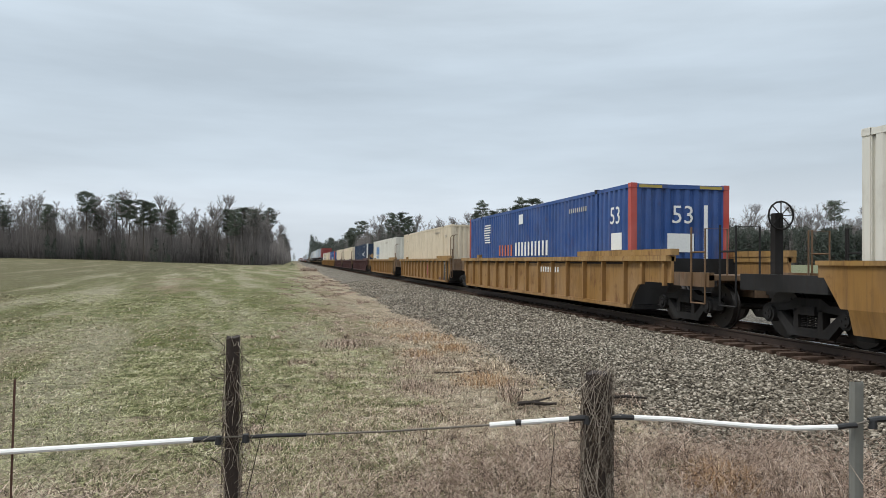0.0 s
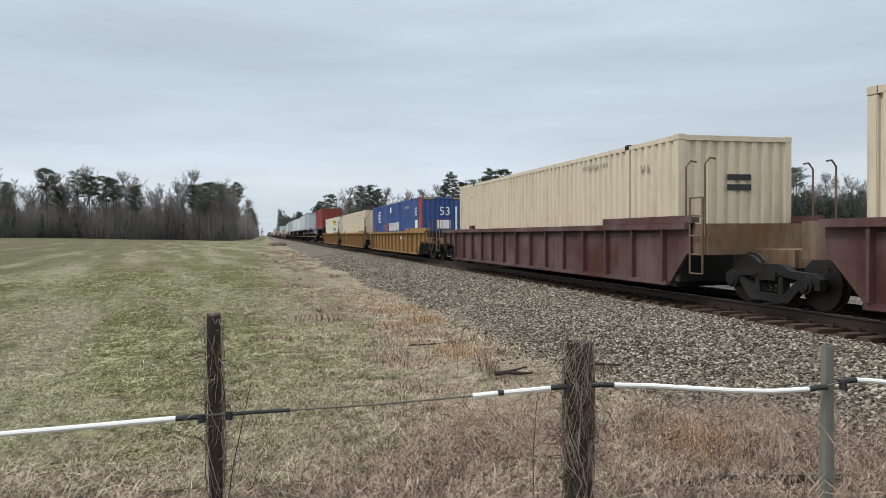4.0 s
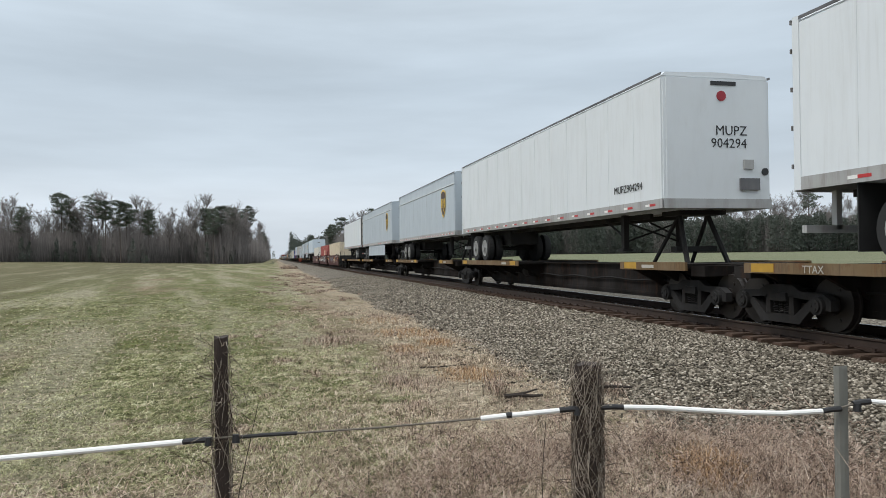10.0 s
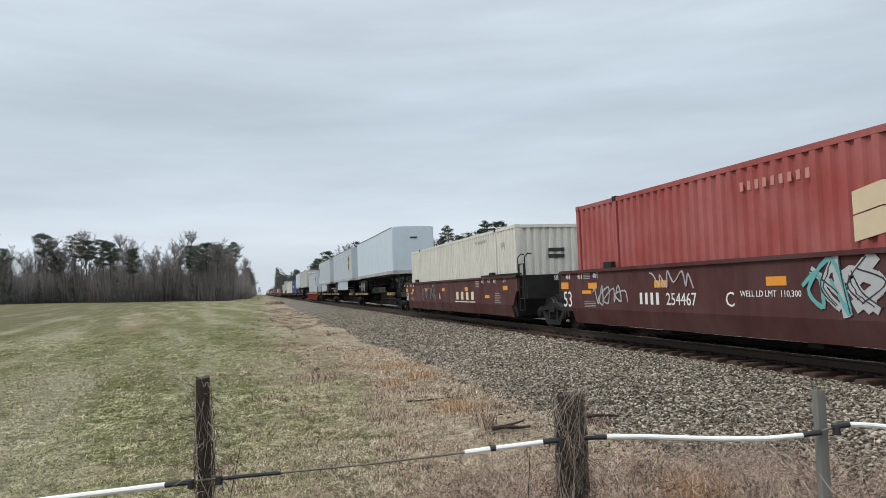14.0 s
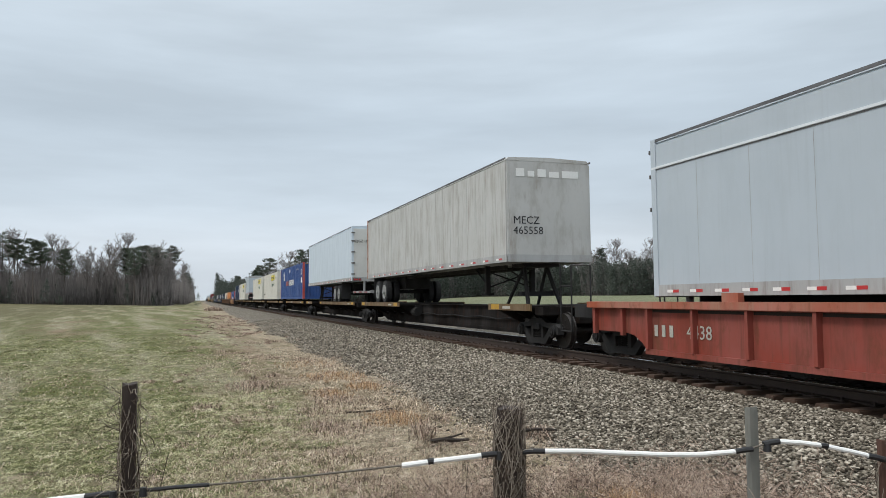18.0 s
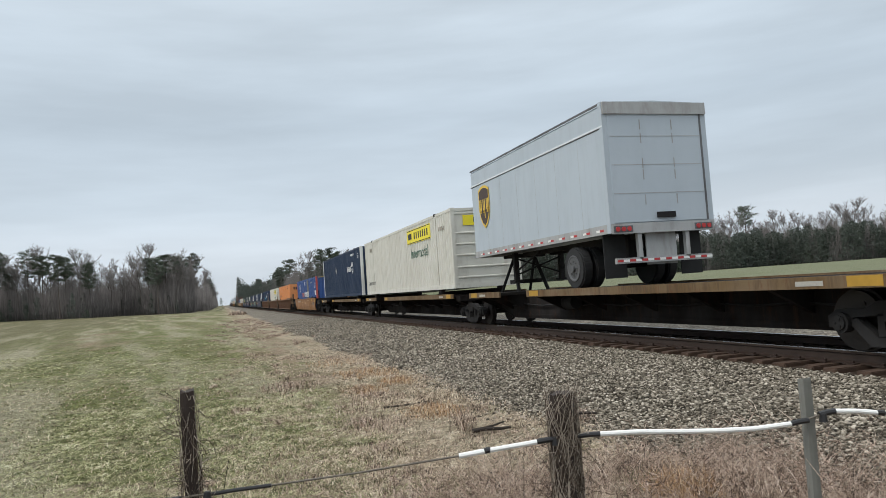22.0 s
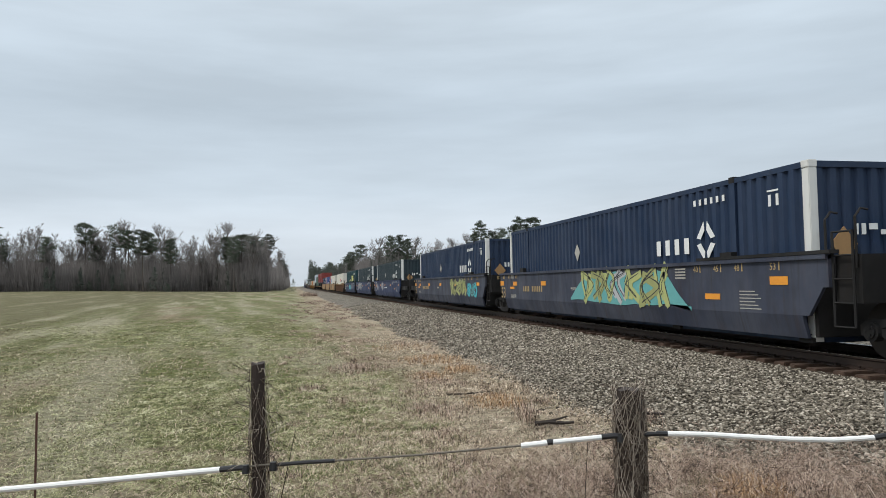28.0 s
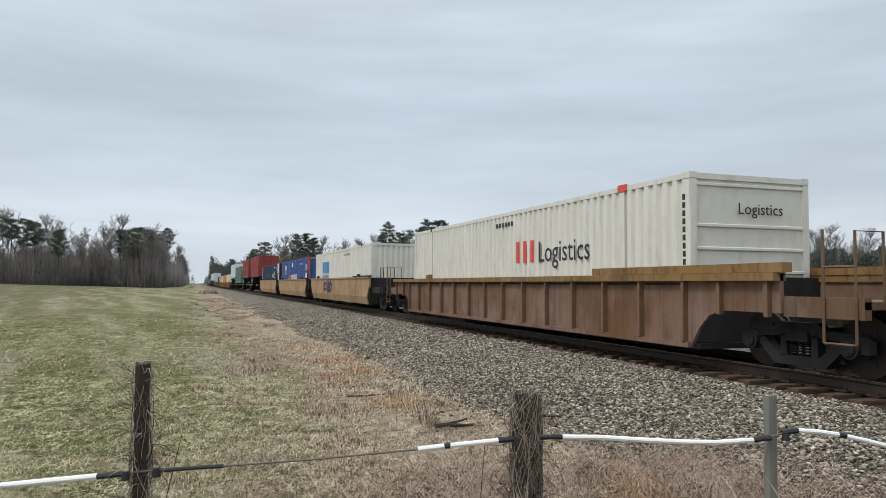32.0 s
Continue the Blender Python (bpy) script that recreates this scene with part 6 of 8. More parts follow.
def make_train():
    rb = "yellow ribbed well wagon streaked with rust"
    g = "well wagons of the train"
    wells("smooth", CAR_YEL, CHORD_YEL, "yellow well wagon with plain sides", [-12.0, 12.0], [(lambda u, z: cream_box(u, z, OFFWHITE), -7.1)], g, 0.25)
    a = wells("ribbed", CAR_YEL, CHORD_YEL, rb, [12.6, 34.0, 54.5, 76.0], [(blue_box, 16.2), (cream_box, 36.35), (blue_mark_box, 56.8)], g)
    wells("ribbed", CAR_DKRED, CAR_DKRED, "dark red ribbed well wagon", [76.8, 98.2, 118.7, 140.5], [(navy_box, 79.9), (cream_box, 100.3), (cream_box, 121.0)], g)
    b = wells("ribbed", CAR_YEL, CHORD_YEL, rb, [141.5, 163.2, 183.4, 204.6], [(blue_box, 145.0), (cream_box, 165.2), (panel_box, 185.4)], g)
    black = plain("data_panel_black", (0.018, 0.018, 0.02), 0.6)
    for car, y in ((a[1], 2.4), (a[2], 2.2), (b[0], 18.9), (b[1], 1.9), (b[1], 17.6), (b[2], 2.0)):
        bars(-1.43, [(y, y + 1.1, 0.3, 1.28)], black, car, "data_panel", "black data panel with white figures")
        on_side(car, "48", 0.17, y + 1.05, 1.12, WORN_W, -1.436)
        bars(-1.434, [(y + 0.55 - 0.09 * (6 - abs(k - 3)) / 2, y + 0.55 + 0.09 * (6 - abs(k - 3)) / 2, 0.5 + 0.085 * k, 0.53 + 0.085 * k) for k in range(8)], WORN_W, car, "mark", "rows of small white print")
        on_side(car, "53", 0.36, y + 1.85, 0.72, STENCIL_DARK, -1.425)
        on_side(car, "20", 0.13, y + 2.5, 1.06, STENCIL_DARK, -1.425)
        on_side(car, "40", 0.13, y + 2.5, 0.9, STENCIL_DARK, -1.425)
        bars(-1.424, [(y + 1.2, y + 2.4, 0.28, 0.44)], plain("primer_patch", (0.09, 0.035, 0.026)), car, "primer_patch", "dark red primer patch")
        bars(-1.428, [(y + 1.35, y + 1.75, 0.34, 0.355), (y + 1.35, y + 1.7, 0.37, 0.385)], WORN_W, car, "mark")
    for car in (a[1], b[1]):
        bars(-1.43, word_bars(7.2, 9.15, 0.5, 1.1, 3), plain("logo_faded_red", (0.26, 0.05, 0.038)), car, "logo", "faded red block logo")
    for car, y in ((b[0], 7.0), (b[1], 14.0), (a[0], 8.0)):
        bars(-1.43, word_bars(y, y + 1.7, 0.98, 1.14, 8), WHITE, car, "mark")
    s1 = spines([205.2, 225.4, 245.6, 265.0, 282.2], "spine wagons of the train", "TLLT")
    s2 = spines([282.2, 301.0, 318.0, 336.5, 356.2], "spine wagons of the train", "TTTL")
    chassis_load(206.9, 12.4, RED_D, "dull red corrugated container with an upright white panel")
    trailer(234.9, 9.0, TR_GREY, "short grey parcel trailer with a shield emblem", True, 0, 1.15, True, True, axle_back=1.9, roll=True, rim=RIM_DARK)
    trailer(247.2, 16.15, TR_WHITE, "white road trailer with worn panels", True, rim=RIM_YEL, axle_back=4.0)
    trailer(266.4, 13.8, TR_CLEAN, "plain white road trailer with a rounded nose", False, dz=-0.16)
    t = trailer(284.1, 16.4, TR_CLEAN, "clean white road trailer with black figures on its nose", False, 1.22)
    on_end(t, "MUPZ", 0.29, -0.05, 2.72, BLACK, 0.004)
    on_end(t, "904294", 0.29, -0.16, 2.45, BLACK, 0.004)
    part("hose_box", Mesh().box(0.52, 0.98, -0.05, 0.01, 1.55, 1.8), TR_DARK, t)
    part("document_box", Mesh().box(0.62, 0.85, -0.03, 0.01, 2.0, 2.2), TR_RAIL, t)
    part("round_port", Mesh().cyl("y", (1.14, 0.0, 1.95), 0.08, 0.015, 14), BLACK, t)
    part("badge", Mesh().cyl("y", (0.1, 0.0, 3.55), 0.11, 0.01, 16), plain("badge_red", (0.3, 0.02, 0.03)), t)
    part("marker_lamps", Mesh().box(-0.15, 0.45, -0.01, 0.01, 3.78, 3.86), BLACK, t)
    on_side(t, "MUPZ904294", 0.24, 2.2, 1.62, BLACK, -W - 0.016)
    trailer(301.8, 14.6, TR_GREY, "grey parcel trailer with a shield emblem", False, 0, 2.2, True, True)
    trailer(319.4, 16.3, TR_GREY, "long grey parcel trailer with side skirts and a shield emblem", False, 0, 2.2, True, True, True, rim=RIM_DARK)
    t = trailer(337.2, 16.2, TR_CLEAN, "white ribbed road trailer with dark hinged doors", True, 0.9, None, axle_back=3.6, dz=-0.14, dark_posts=HINGE)
    bn = wells("smooth", CAR_MAROON, CAR_MAROON, "maroon well wagon with white stencils and scrawled paint", [357.0, 377.7, 397.9, 419.3], [(cream_box, 359.7), (flag_box, 379.4), (pale_box, 400.1)], g)
    for car, f, num in zip(bn, (2.7, 1.7, 2.2), "BCA"):
        well_marks(car, f, "smooth", dashes=False)
        on_side(car, num, 0.36, 11.6, 0.78, WHITE, -1.524)
        if num == "C":
            bars(-1.524, word_bars(13.65, 14.5, 0.78, 1.02, 4), WHITE, car, "mark", "railway initials in white blocks")
            on_side(car, "254467", 0.34, 13.45, 0.78, WHITE, -1.524)
            on_side(car, "WELL LD LMT  110,300", 0.14, 11.2, 0.95, WHITE, -1.524)
        if num != "C":
            bars(-1.524, word_bars(3.9 + f, 6.7 + f, 0.78, 1.08, 4) + [(3.9 + f, 6.7 + f, 0.68, 0.72)], plain("logo_ivory", (0.7, 0.62, 0.45)), car, "logo", "ivory blocks of a railway's name")
    spines([419.9, 439.7, 459.6, 478.6], "spine wagons of the train", "TTL")
    t = trailer(421.8, 16.1, TR_WHITE, "pale blue-white road trailer with a grey nose frame", False, 0)
    part("marker_lamps", Mesh().box(-0.2, 0.25, -0.01, 0.01, 3.3, 3.4), BLACK, t)
    trailer(441.9, 15.9, TR_GREY, "long grey parcel trailer with side skirts and a shield emblem", False, 0, 2.2, True, True, True, rim=RIM_DARK)
    trailer(461.9, 15.9, TR_GREY, "grey parcel trailer with skirts, shield emblem and roll door", True, 0, 1.5, True, True, True, roll=True, axle_back=3.9, rim=RIM_DARK)
    fe = wells("ribbed", CAR_RED, CHORD_RED, "faded red well wagon with ribbed sides", [478.9, 501.0], [(None, 481.7)], g, 0.28)
    bars(-1.43, word_bars(18.3, 18.95, 0.55, 0.75, 3), WORN_W, fe[0], "mark", "faded railway initials in blocks")
    on_side(fe[0], "4438", 0.32, 18.0, 0.55, WORN_W, -1.43)
    bars(-1.592, [(13.0, 14.1, 1.02, 1.13), (8.0, 9.2, 1.02, 1.13), (4.0, 5.5, 1.02, 1.13)], plain("chord_patch", (0.42, 0.35, 0.29)), fe[0], "paint_patch", "pale scuffed patch")
    t = trailer(481.8, 15.9, TR_GREY, "grey parcel trailer riding low in a red wagon", False, 0, 1.6, True, True, low=True)
    MOVING[-1] = (t, 482.05, 0.10)
    on_side(t, "53'", 0.34, 0.75, 1.95, BLACK, -W - 0.02)
    s4 = spines([502.0, 523.2, 542.6, 561.6, 581.8, 600.3], "spine wagons of the train", "TLLLL")
    t = trailer(504.55, 16.9, TR_DIRTY, "dirty white ribbed trailer with lettered nose", False, 0.75, None, dark_posts=paint("post_rust", (0.35, 0.13, 0.05), 0.6, 0.5))
    on_end(t, "MECZ", 0.3, -1.1, 2.2, BLACK, 0.004)
    on_end(t, "465558", 0.3, -1.1, 1.92, BLACK, 0.004)
    part("logo", Mesh().box(-1.0, -0.75, -0.0, 0.006, 3.5, 3.72).box(-0.65, -0.45, -0.0, 0.006, 3.5, 3.66).box(-0.35, -0.1, 0, 0.006, 3.5, 3.72).box(0.0, 0.3, 0, 0.006, 3.5, 3.66).box(0.4, 0.9, 0, 0.006, 3.5, 3.7), WHITE, t)
    t = trailer(525.3, 16.15, TR_WHITE, "white road trailer with closed rear doors", True, 0, None, axle_back=4.6, dz=0.12)
    on_end(t, "EJGZ 102357", 0.2, -1.12, 3.25, BLACK, -0.07)
    blue_box(544.6, 1.28)
    panel_box(564.3, 1.28)
    panel_box(583.0, 1.28)
    spines([600.7, 618.5, 636.4, 655.2], "spine wagons of the train", "LLL")
    trailer(608.45, 8.6, TR_GREY, "short grey parcel trailer with a shield emblem", True, 0, 1.15, True, True, axle_back=1.9, roll=True, rim=RIM_DARK)
    panel_box(619.4, 1.28)
    navy_box(637.0, 1.28)
    o = wells("smooth", CAR_ORANGE, CAR_ORANGE, "rusty orange well wagon with plain sides", [655.7, 678.2], [(lambda u, z: patched_box(u, z), 658.4)], g, 0.24)
    bars(-1.524, [(15.2 + 0.2 * k, 15.3 + 0.2 * k, 1.0, 1.14) for k in range(5)] + [(14.2 + 0.2 * k, 14.3 + 0.2 * k, 1.0, 1.14) for k in range(4)], WORN_W, o[0], "mark", "small white car number blocks")
    bars(-1.524, [(3.35, 4.05, 0.72, 0.98)], plain("data_panel_black", (0.018, 0.018, 0.02), 0.6), o[0], "data_panel", "small framed data panel")
    bars(-1.529, [(3.4, 4.0, 0.75 + 0.055 * k, 0.765 + 0.055 * k) for k in range(4)], WORN_W, o[0], "mark")
    on_side(o[0], "53", 0.36, 5.3, 0.76, STENCIL_DARK, -1.524)
    bars(-1.524, [(2.05, 2.55, 0.98, 1.2), (4.4, 5.3, 1.1, 1.24)], EDGE_YEL, o[0], "paint_patch", "bright yellow touched-up patch")
    bars(-1.524, [(9.3, 10.2, 0.8, 0.98), (6.9, 8.1, 1.08, 1.2), (11.6, 12.9, 0.96, 1.05)], plain("scuffed_primer", (0.36, 0.2, 0.1), 0.7, 0, 0.4, 3), o[0], "paint_patch", "pale scuffed patch")
    c = wells("ribbed", CAR_BROWN, CAR_BROWN, "brown ribbed well wagon thick with rust", [679.0, 701.2, 721.3, 743.2], [(orange_box, 683.4), (panel_box, 703.1), (smile_box, 723.4)], g)
    for car, y in ((c[0], 18.6), (c[1], 1.4)):
        bars(-1.43, [(y, y + 1.0, 0.5, 1.28)], black, car, "data_panel", "black data panel with white figures")
        on_side(car, "1251", 0.34, y + 0.92, 0.66, WHITE, -1.436)
    gr = wells("smooth", CAR_GREY, CAR_GREY, "dark grey well wagon with stencils and painted scrawls", [744.2, 765.2, 784.9, 806.4], [(navy_box, 747.3), (navy_box, 767.0), (navy_box, 786.6)], g, 0.0, 0.21)
    bl = wells("smooth", CAR_BLUE, CAR_BLUE, "dark blue well wagon with white stencils", [807.6, 829.0, 849.1, 871.2], [(slate_box, 810.9), (lambda u, z: slate_box(u, z + 0.05), 831.6), (lambda u, z: teal_box(u, z + 0.1), 851.1)], g, 0.0, 0.2)
    for cars in (gr, bl):
        for car, f in zip(cars, (3.1, 1.8, 1.8)):
            well_marks(car, f, "smooth", OCHRE if cars is gr else WHITE, False)
            if car is bl[0]:
                continue
            bars(-1.524, word_bars(f + 12.0, f + 13.1, 0.92, 1.1, 6) + word_bars(f + 13.3, f + 14.0, 0.92, 1.1, 4), OCHRE if cars is gr else WORN_W, car, "mark", "faded car number blocks")
            on_side(car, "PER UNIT", 0.14, f + 9.6, 0.98, WORN_W, -1.524)
    sp = {k: plain("spray_" + k, c, 0.6, 0, 0.15, 6) for k, c in dict(teal=(0.12, 0.36, 0.35), lime=(0.40, 0.42, 0.16), white=(0.42, 0.42, 0.42), grey=(0.16, 0.17, 0.19), pale=(0.28, 0.29, 0.31), black=(0.02, 0.02, 0.02), aqua=(0.06, 0.42, 0.48), olive=(0.3, 0.31, 0.12), violet=(0.12, 0.10, 0.25)).items()}
    scrawl(gr[0], -1.53, 6.2, 10.2, 0.7, 1.42, (sp["grey"], sp["grey"], sp["violet"]), 1, False)
    scrawl(gr[1], -1.53, 5.0, 11.4, 0.645, 1.55, (sp["teal"], sp["lime"], sp["olive"], sp["lime"], sp["white"]), 2)
    scrawl(gr[2], -1.53, 4.4, 8.0, 0.66, 1.45, (sp["olive"], sp["lime"], sp["olive"]), 3, False)
    scrawl(gr[2], -1.53, 2.6, 4.2, 0.66, 1.2, (sp["teal"], sp["aqua"], sp["teal"]), 4, False)
    on_side(bl[0], "LD LMT  115900 PER UNIT", 0.145, 12.1, 0.93, WHITE, -1.524)
    tag(bl[0], -1.53, 12.8, 14.2, 0.68, 1.5, sp["white"], 5, 0.045, 5)
    tag(bl[0], -1.531, 12.9, 14.1, 0.7, 1.4, sp["pale"], 25, 0.03, 6)
    tag(bl[0], -1.53, 16.4, 17.9, 0.7, 1.3, sp["pale"], 26, 0.035, 5)
    tag(bl[1], -1.53, 11.8, 16.2, 0.66, 1.5, sp["white"], 6, 0.026, 14)
    tag(bl[1], -1.53, 12.5, 15.9, 0.7, 1.45, sp["pale"], 16, 0.022, 12)
    tag(bl[1], -1.531, 12.2, 16.0, 0.68, 1.4, sp["grey"], 17, 0.03, 9)
    scrawl(bl[2], -1.53, 7.0, 11.2, 0.66, 1.25, (sp["aqua"], sp["aqua"], sp["teal"]), 7)
    scrawl(bl[2], -1.53, 3.8, 7.4, 0.66, 1.5, (sp["grey"], sp["violet"], sp["grey"]), 8, False)
    tag(bl[2], -1.53, 2.9, 7.0, 0.7, 1.45, sp["grey"], 18, 0.03, 7)
    scrawl(bn[1], -1.53, 4.6, 9.6, 0.66, 1.52, (sp["teal"], sp["white"], sp["white"], sp["pale"]), 9, False)
    tag(bn[1], -1.531, 8.9, 9.75, 0.66, 1.5, sp["teal"], 29, 0.03, 2)
    tag(bn[1], -1.53, 15.0, 16.6, 0.7, 1.2, sp["white"], 19, 0.016, 6)
    tag(bn[1], -1.53, 12.5, 14.0, 1.1, 1.45, sp["white"], 20, 0.014, 5)
    tag(bn[0], -1.53, 10.5, 14.5, 0.7, 1.4, sp["grey"], 10, 0.03, 8)
    tag(bn[2], -1.53, 12.2, 15.0, 0.7, 1.4, sp["grey"], 12, 0.025, 6)
    wells("ribbed", CAR_BROWN, paint("chord_rust", (0.24, 0.135, 0.04), 0.7, 0.8, (0.075, 0.045, 0.03), 0.9, 0.06), "brown ribbed well wagon with a yellow end", [871.8, 894.9], [(script_box, 875.4)], g)
    tn = wells("smooth", CAR_TAN, CAR_TAN, "tan well wagon dulled by dirt", [895.6, 916.6, 936.4, 957.2], [(blue_mark_box, 898.6), (blue_box, 918.4), (navy_box, 938.2)], g)
    scrawl(tn[0], -1.53, 11.5, 14.5, 0.66, 1.4, (sp["black"], sp["violet"], sp["black"]), 11, False)
    spines([958.2, 976.0, 994.0, 1012.0, 1030.0], "spine wagons of the train")
    chassis_load(960.5, 12.4, RED_D, "dull red corrugated container with an upright white panel")
    chassis_load(978.5, 12.4, RED_D, "dull red corrugated container with an upright white panel")
    container(995.5, 16.15, GREEN_C, "plain grey-green corrugated freight container", 1.28)
    trailer(1013.2, 16.15, TR_WHITE, "plain white road trailer", False)
    wells("ribbed", CAR_YEL, CHORD_YEL, rb, [1031.0, 1052.4, 1072.9, 1094.4], [(panel_box, 1034.2), (orange_box, 1054.5), (cream_box, 1075.0)], g)
    wells("smooth", CAR_DKRED, CAR_DKRED, "dark red well wagon", [1095.0, 1116.2, 1136.2, 1157.6], [(navy_box, 1098.0), (blue_mark_box, 1118.3), (cream_box, 1138.2)], g)
    spines([1158.4, 1177.0, 1195.0, 1213.0], "spine wagons of the train")
    for u in (1159.6, 1178.2, 1196.2):
        trailer(u, 16.15, TR_WHITE, "plain white road trailer", False, 0)
    wells("smooth", CAR_BLUE, CAR_BLUE, "dark blue well wagon with white stencils", [1214.0, 1235.2, 1255.2, 1276.6], [(navy_box, 1217.0), (panel_box, 1237.3), (navy_box, 1257.2)], g)


make_train()
for where in STANDS:
    for a, b, car in SPINES:
        if a <= where < b:
            hitch(car, where - a)
for car, word, y in ((SPINES[3][2], "TTAX", 14.9), (next(c for a, b, c in SPINES if a == 542.6), "TTRX 552126", 8.6), (next(c for a, b, c in SPINES if a == 459.6), "TTAX 554044", 9.4)):
    on_side(car, word, 0.17, y, 0.94, WORN_W, -1.437)

# ---- grass, weeds, stones and the fence ----
def blade_arrays(rng, x, y, z, h, w, lean, drop=0.0):
    """Two-piece bent blades standing at x, y, z: points and triangles."""
    n = len(x)
    a = rng.uniform(0, 2 * np.pi, n)
    dx, dy = np.cos(a), np.sin(a)
    b = a + np.pi / 2 + rng.normal(0, 0.6, n)
    sx, sy = np.cos(b) * w, np.sin(b) * w
    l1, l2 = lean * 0.35 * h, lean * h
    z1 = h * np.sqrt(np.clip(1 - (lean * 0.5) ** 2, 0.05, 1)) * 0.6
    z2 = h * np.clip(1.05 - 0.75 * lean, 0.06, 1)
    v = np.stack([np.stack([x - sx, y - sy, z], 1), np.stack([x + sx, y + sy, z], 1),
                  np.stack([x + dx * l1 - sx * .8, y + dy * l1 - sy * .8, z + z1], 1), np.stack([x + dx * l1 + sx * .8, y + dy * l1 + sy * .8, z + z1], 1),
                  np.stack([x + dx * l2, y + dy * l2, z + z2], 1)], 1).reshape(-1, 3)
    k = 5 * np.arange(n)[:, None]
    t = np.concatenate([k + [[0, 1, 3]], k + [[0, 3, 2]], k + [[2, 3, 4]]], 1).reshape(-1, 3)
    return v, t


STRAW = islands("straw_blades", [(0, (0.025, 0.018, 0.012)), (0.28, (0.08, 0.056, 0.037)), (0.42, (0.34, 0.262, 0.184)), (0.68, (0.6, 0.495, 0.367)), (1, (0.82, 0.725, 0.58))], drift=(4.0, (1, 0.8, 1), 0.45))
STALK = islands("dead_stalks", [(0, (0.018, 0.013, 0.011)), (0.33, (0.07, 0.048, 0.037)), (0.46, (0.32, 0.225, 0.172)), (0.72, (0.54, 0.42, 0.33)), (1, (0.8, 0.69, 0.58))], drift=(3.5, (1, 1, 1), 0.4))
CUT = islands("cut_straw", [(0, (0.035, 0.04, 0.014)), (0.34, (0.10, 0.11, 0.04)), (0.5, (0.35, 0.345, 0.175)), (0.72, (0.48, 0.46, 0.28)), (1, (0.7, 0.66, 0.49))], drift=(2.2, (1, 0.6, 1), 0.5))
RUSSET = islands("russet_stalks", [(0, (0.12, 0.066, 0.036)), (0.5, (0.4, 0.24, 0.13)), (1, (0.62, 0.45, 0.28))])


def stuff(name, v, t, mat, label, category):
    me = np_mesh(name, v, t)
    me.materials.append(mat)
    return tagged(new(name, me), label, category, kind="stuff")


def toe_np(y):
    return 3.85 + 1.1 * np.exp(-np.maximum(y - 4, 0) / 3.2) + 0.16 * np.sin(y * 0.9) + 0.12 * np.sin(y * 0.37 + 1) + 0.07 * np.sin(y * 2.3)


def patch(x, y, s, o):
    """Smooth unevenness over the ground, about -1 to 1."""
    return (np.sin(x * s + o) * np.cos(y * s * 0.8 - o) + np.sin((x + y) * s * 0.57 + 2 * o) + 0.6 * np.sin((x - 1.7 * y) * s * 1.3 + o)) / 2.2


def ground_z(x, y):
    return np.array([field_z(a, b) for a, b in zip(x, y)])


def strand_arrays(rng, x, y, z, length, w, rise):
    """Thin strands lying bowed over the ground, three pieces each."""
    n = len(x)
    a = rng.uniform(0, 2 * np.pi, n)
    turn = rng.normal(0, 0.5, n)
    rows = []
    px, py = x.copy(), y.copy()
    hs = (0.0, 0.75, 1.0, 0.35)
    for k in range(4):
        sx, sy = -np.sin(a) * w, np.cos(a) * w
        if k == 3:
            sx, sy = sx * 0.3, sy * 0.3
        pz = z + rise * hs[k]
        rows += [np.stack([px - sx, py - sy, pz], 1), np.stack([px + sx, py + sy, pz + w * 0.6], 1)]
        px, py = px + np.cos(a) * length / 3, py + np.sin(a) * length / 3
        a = a + turn
    v = np.stack(rows, 1).reshape(-1, 3)
    k = 8 * np.arange(n)[:, None]
    t = np.concatenate([k + [[2 * i, 2 * i + 1, 2 * i + 3]] for i in range(3)] + [k + [[2 * i, 2 * i + 3, 2 * i + 2]] for i in range(3)], 1).reshape(-1, 3)
    return v, t


def fence_y(x):
    return 5.12 - 0.2756 * (x + 0.37)


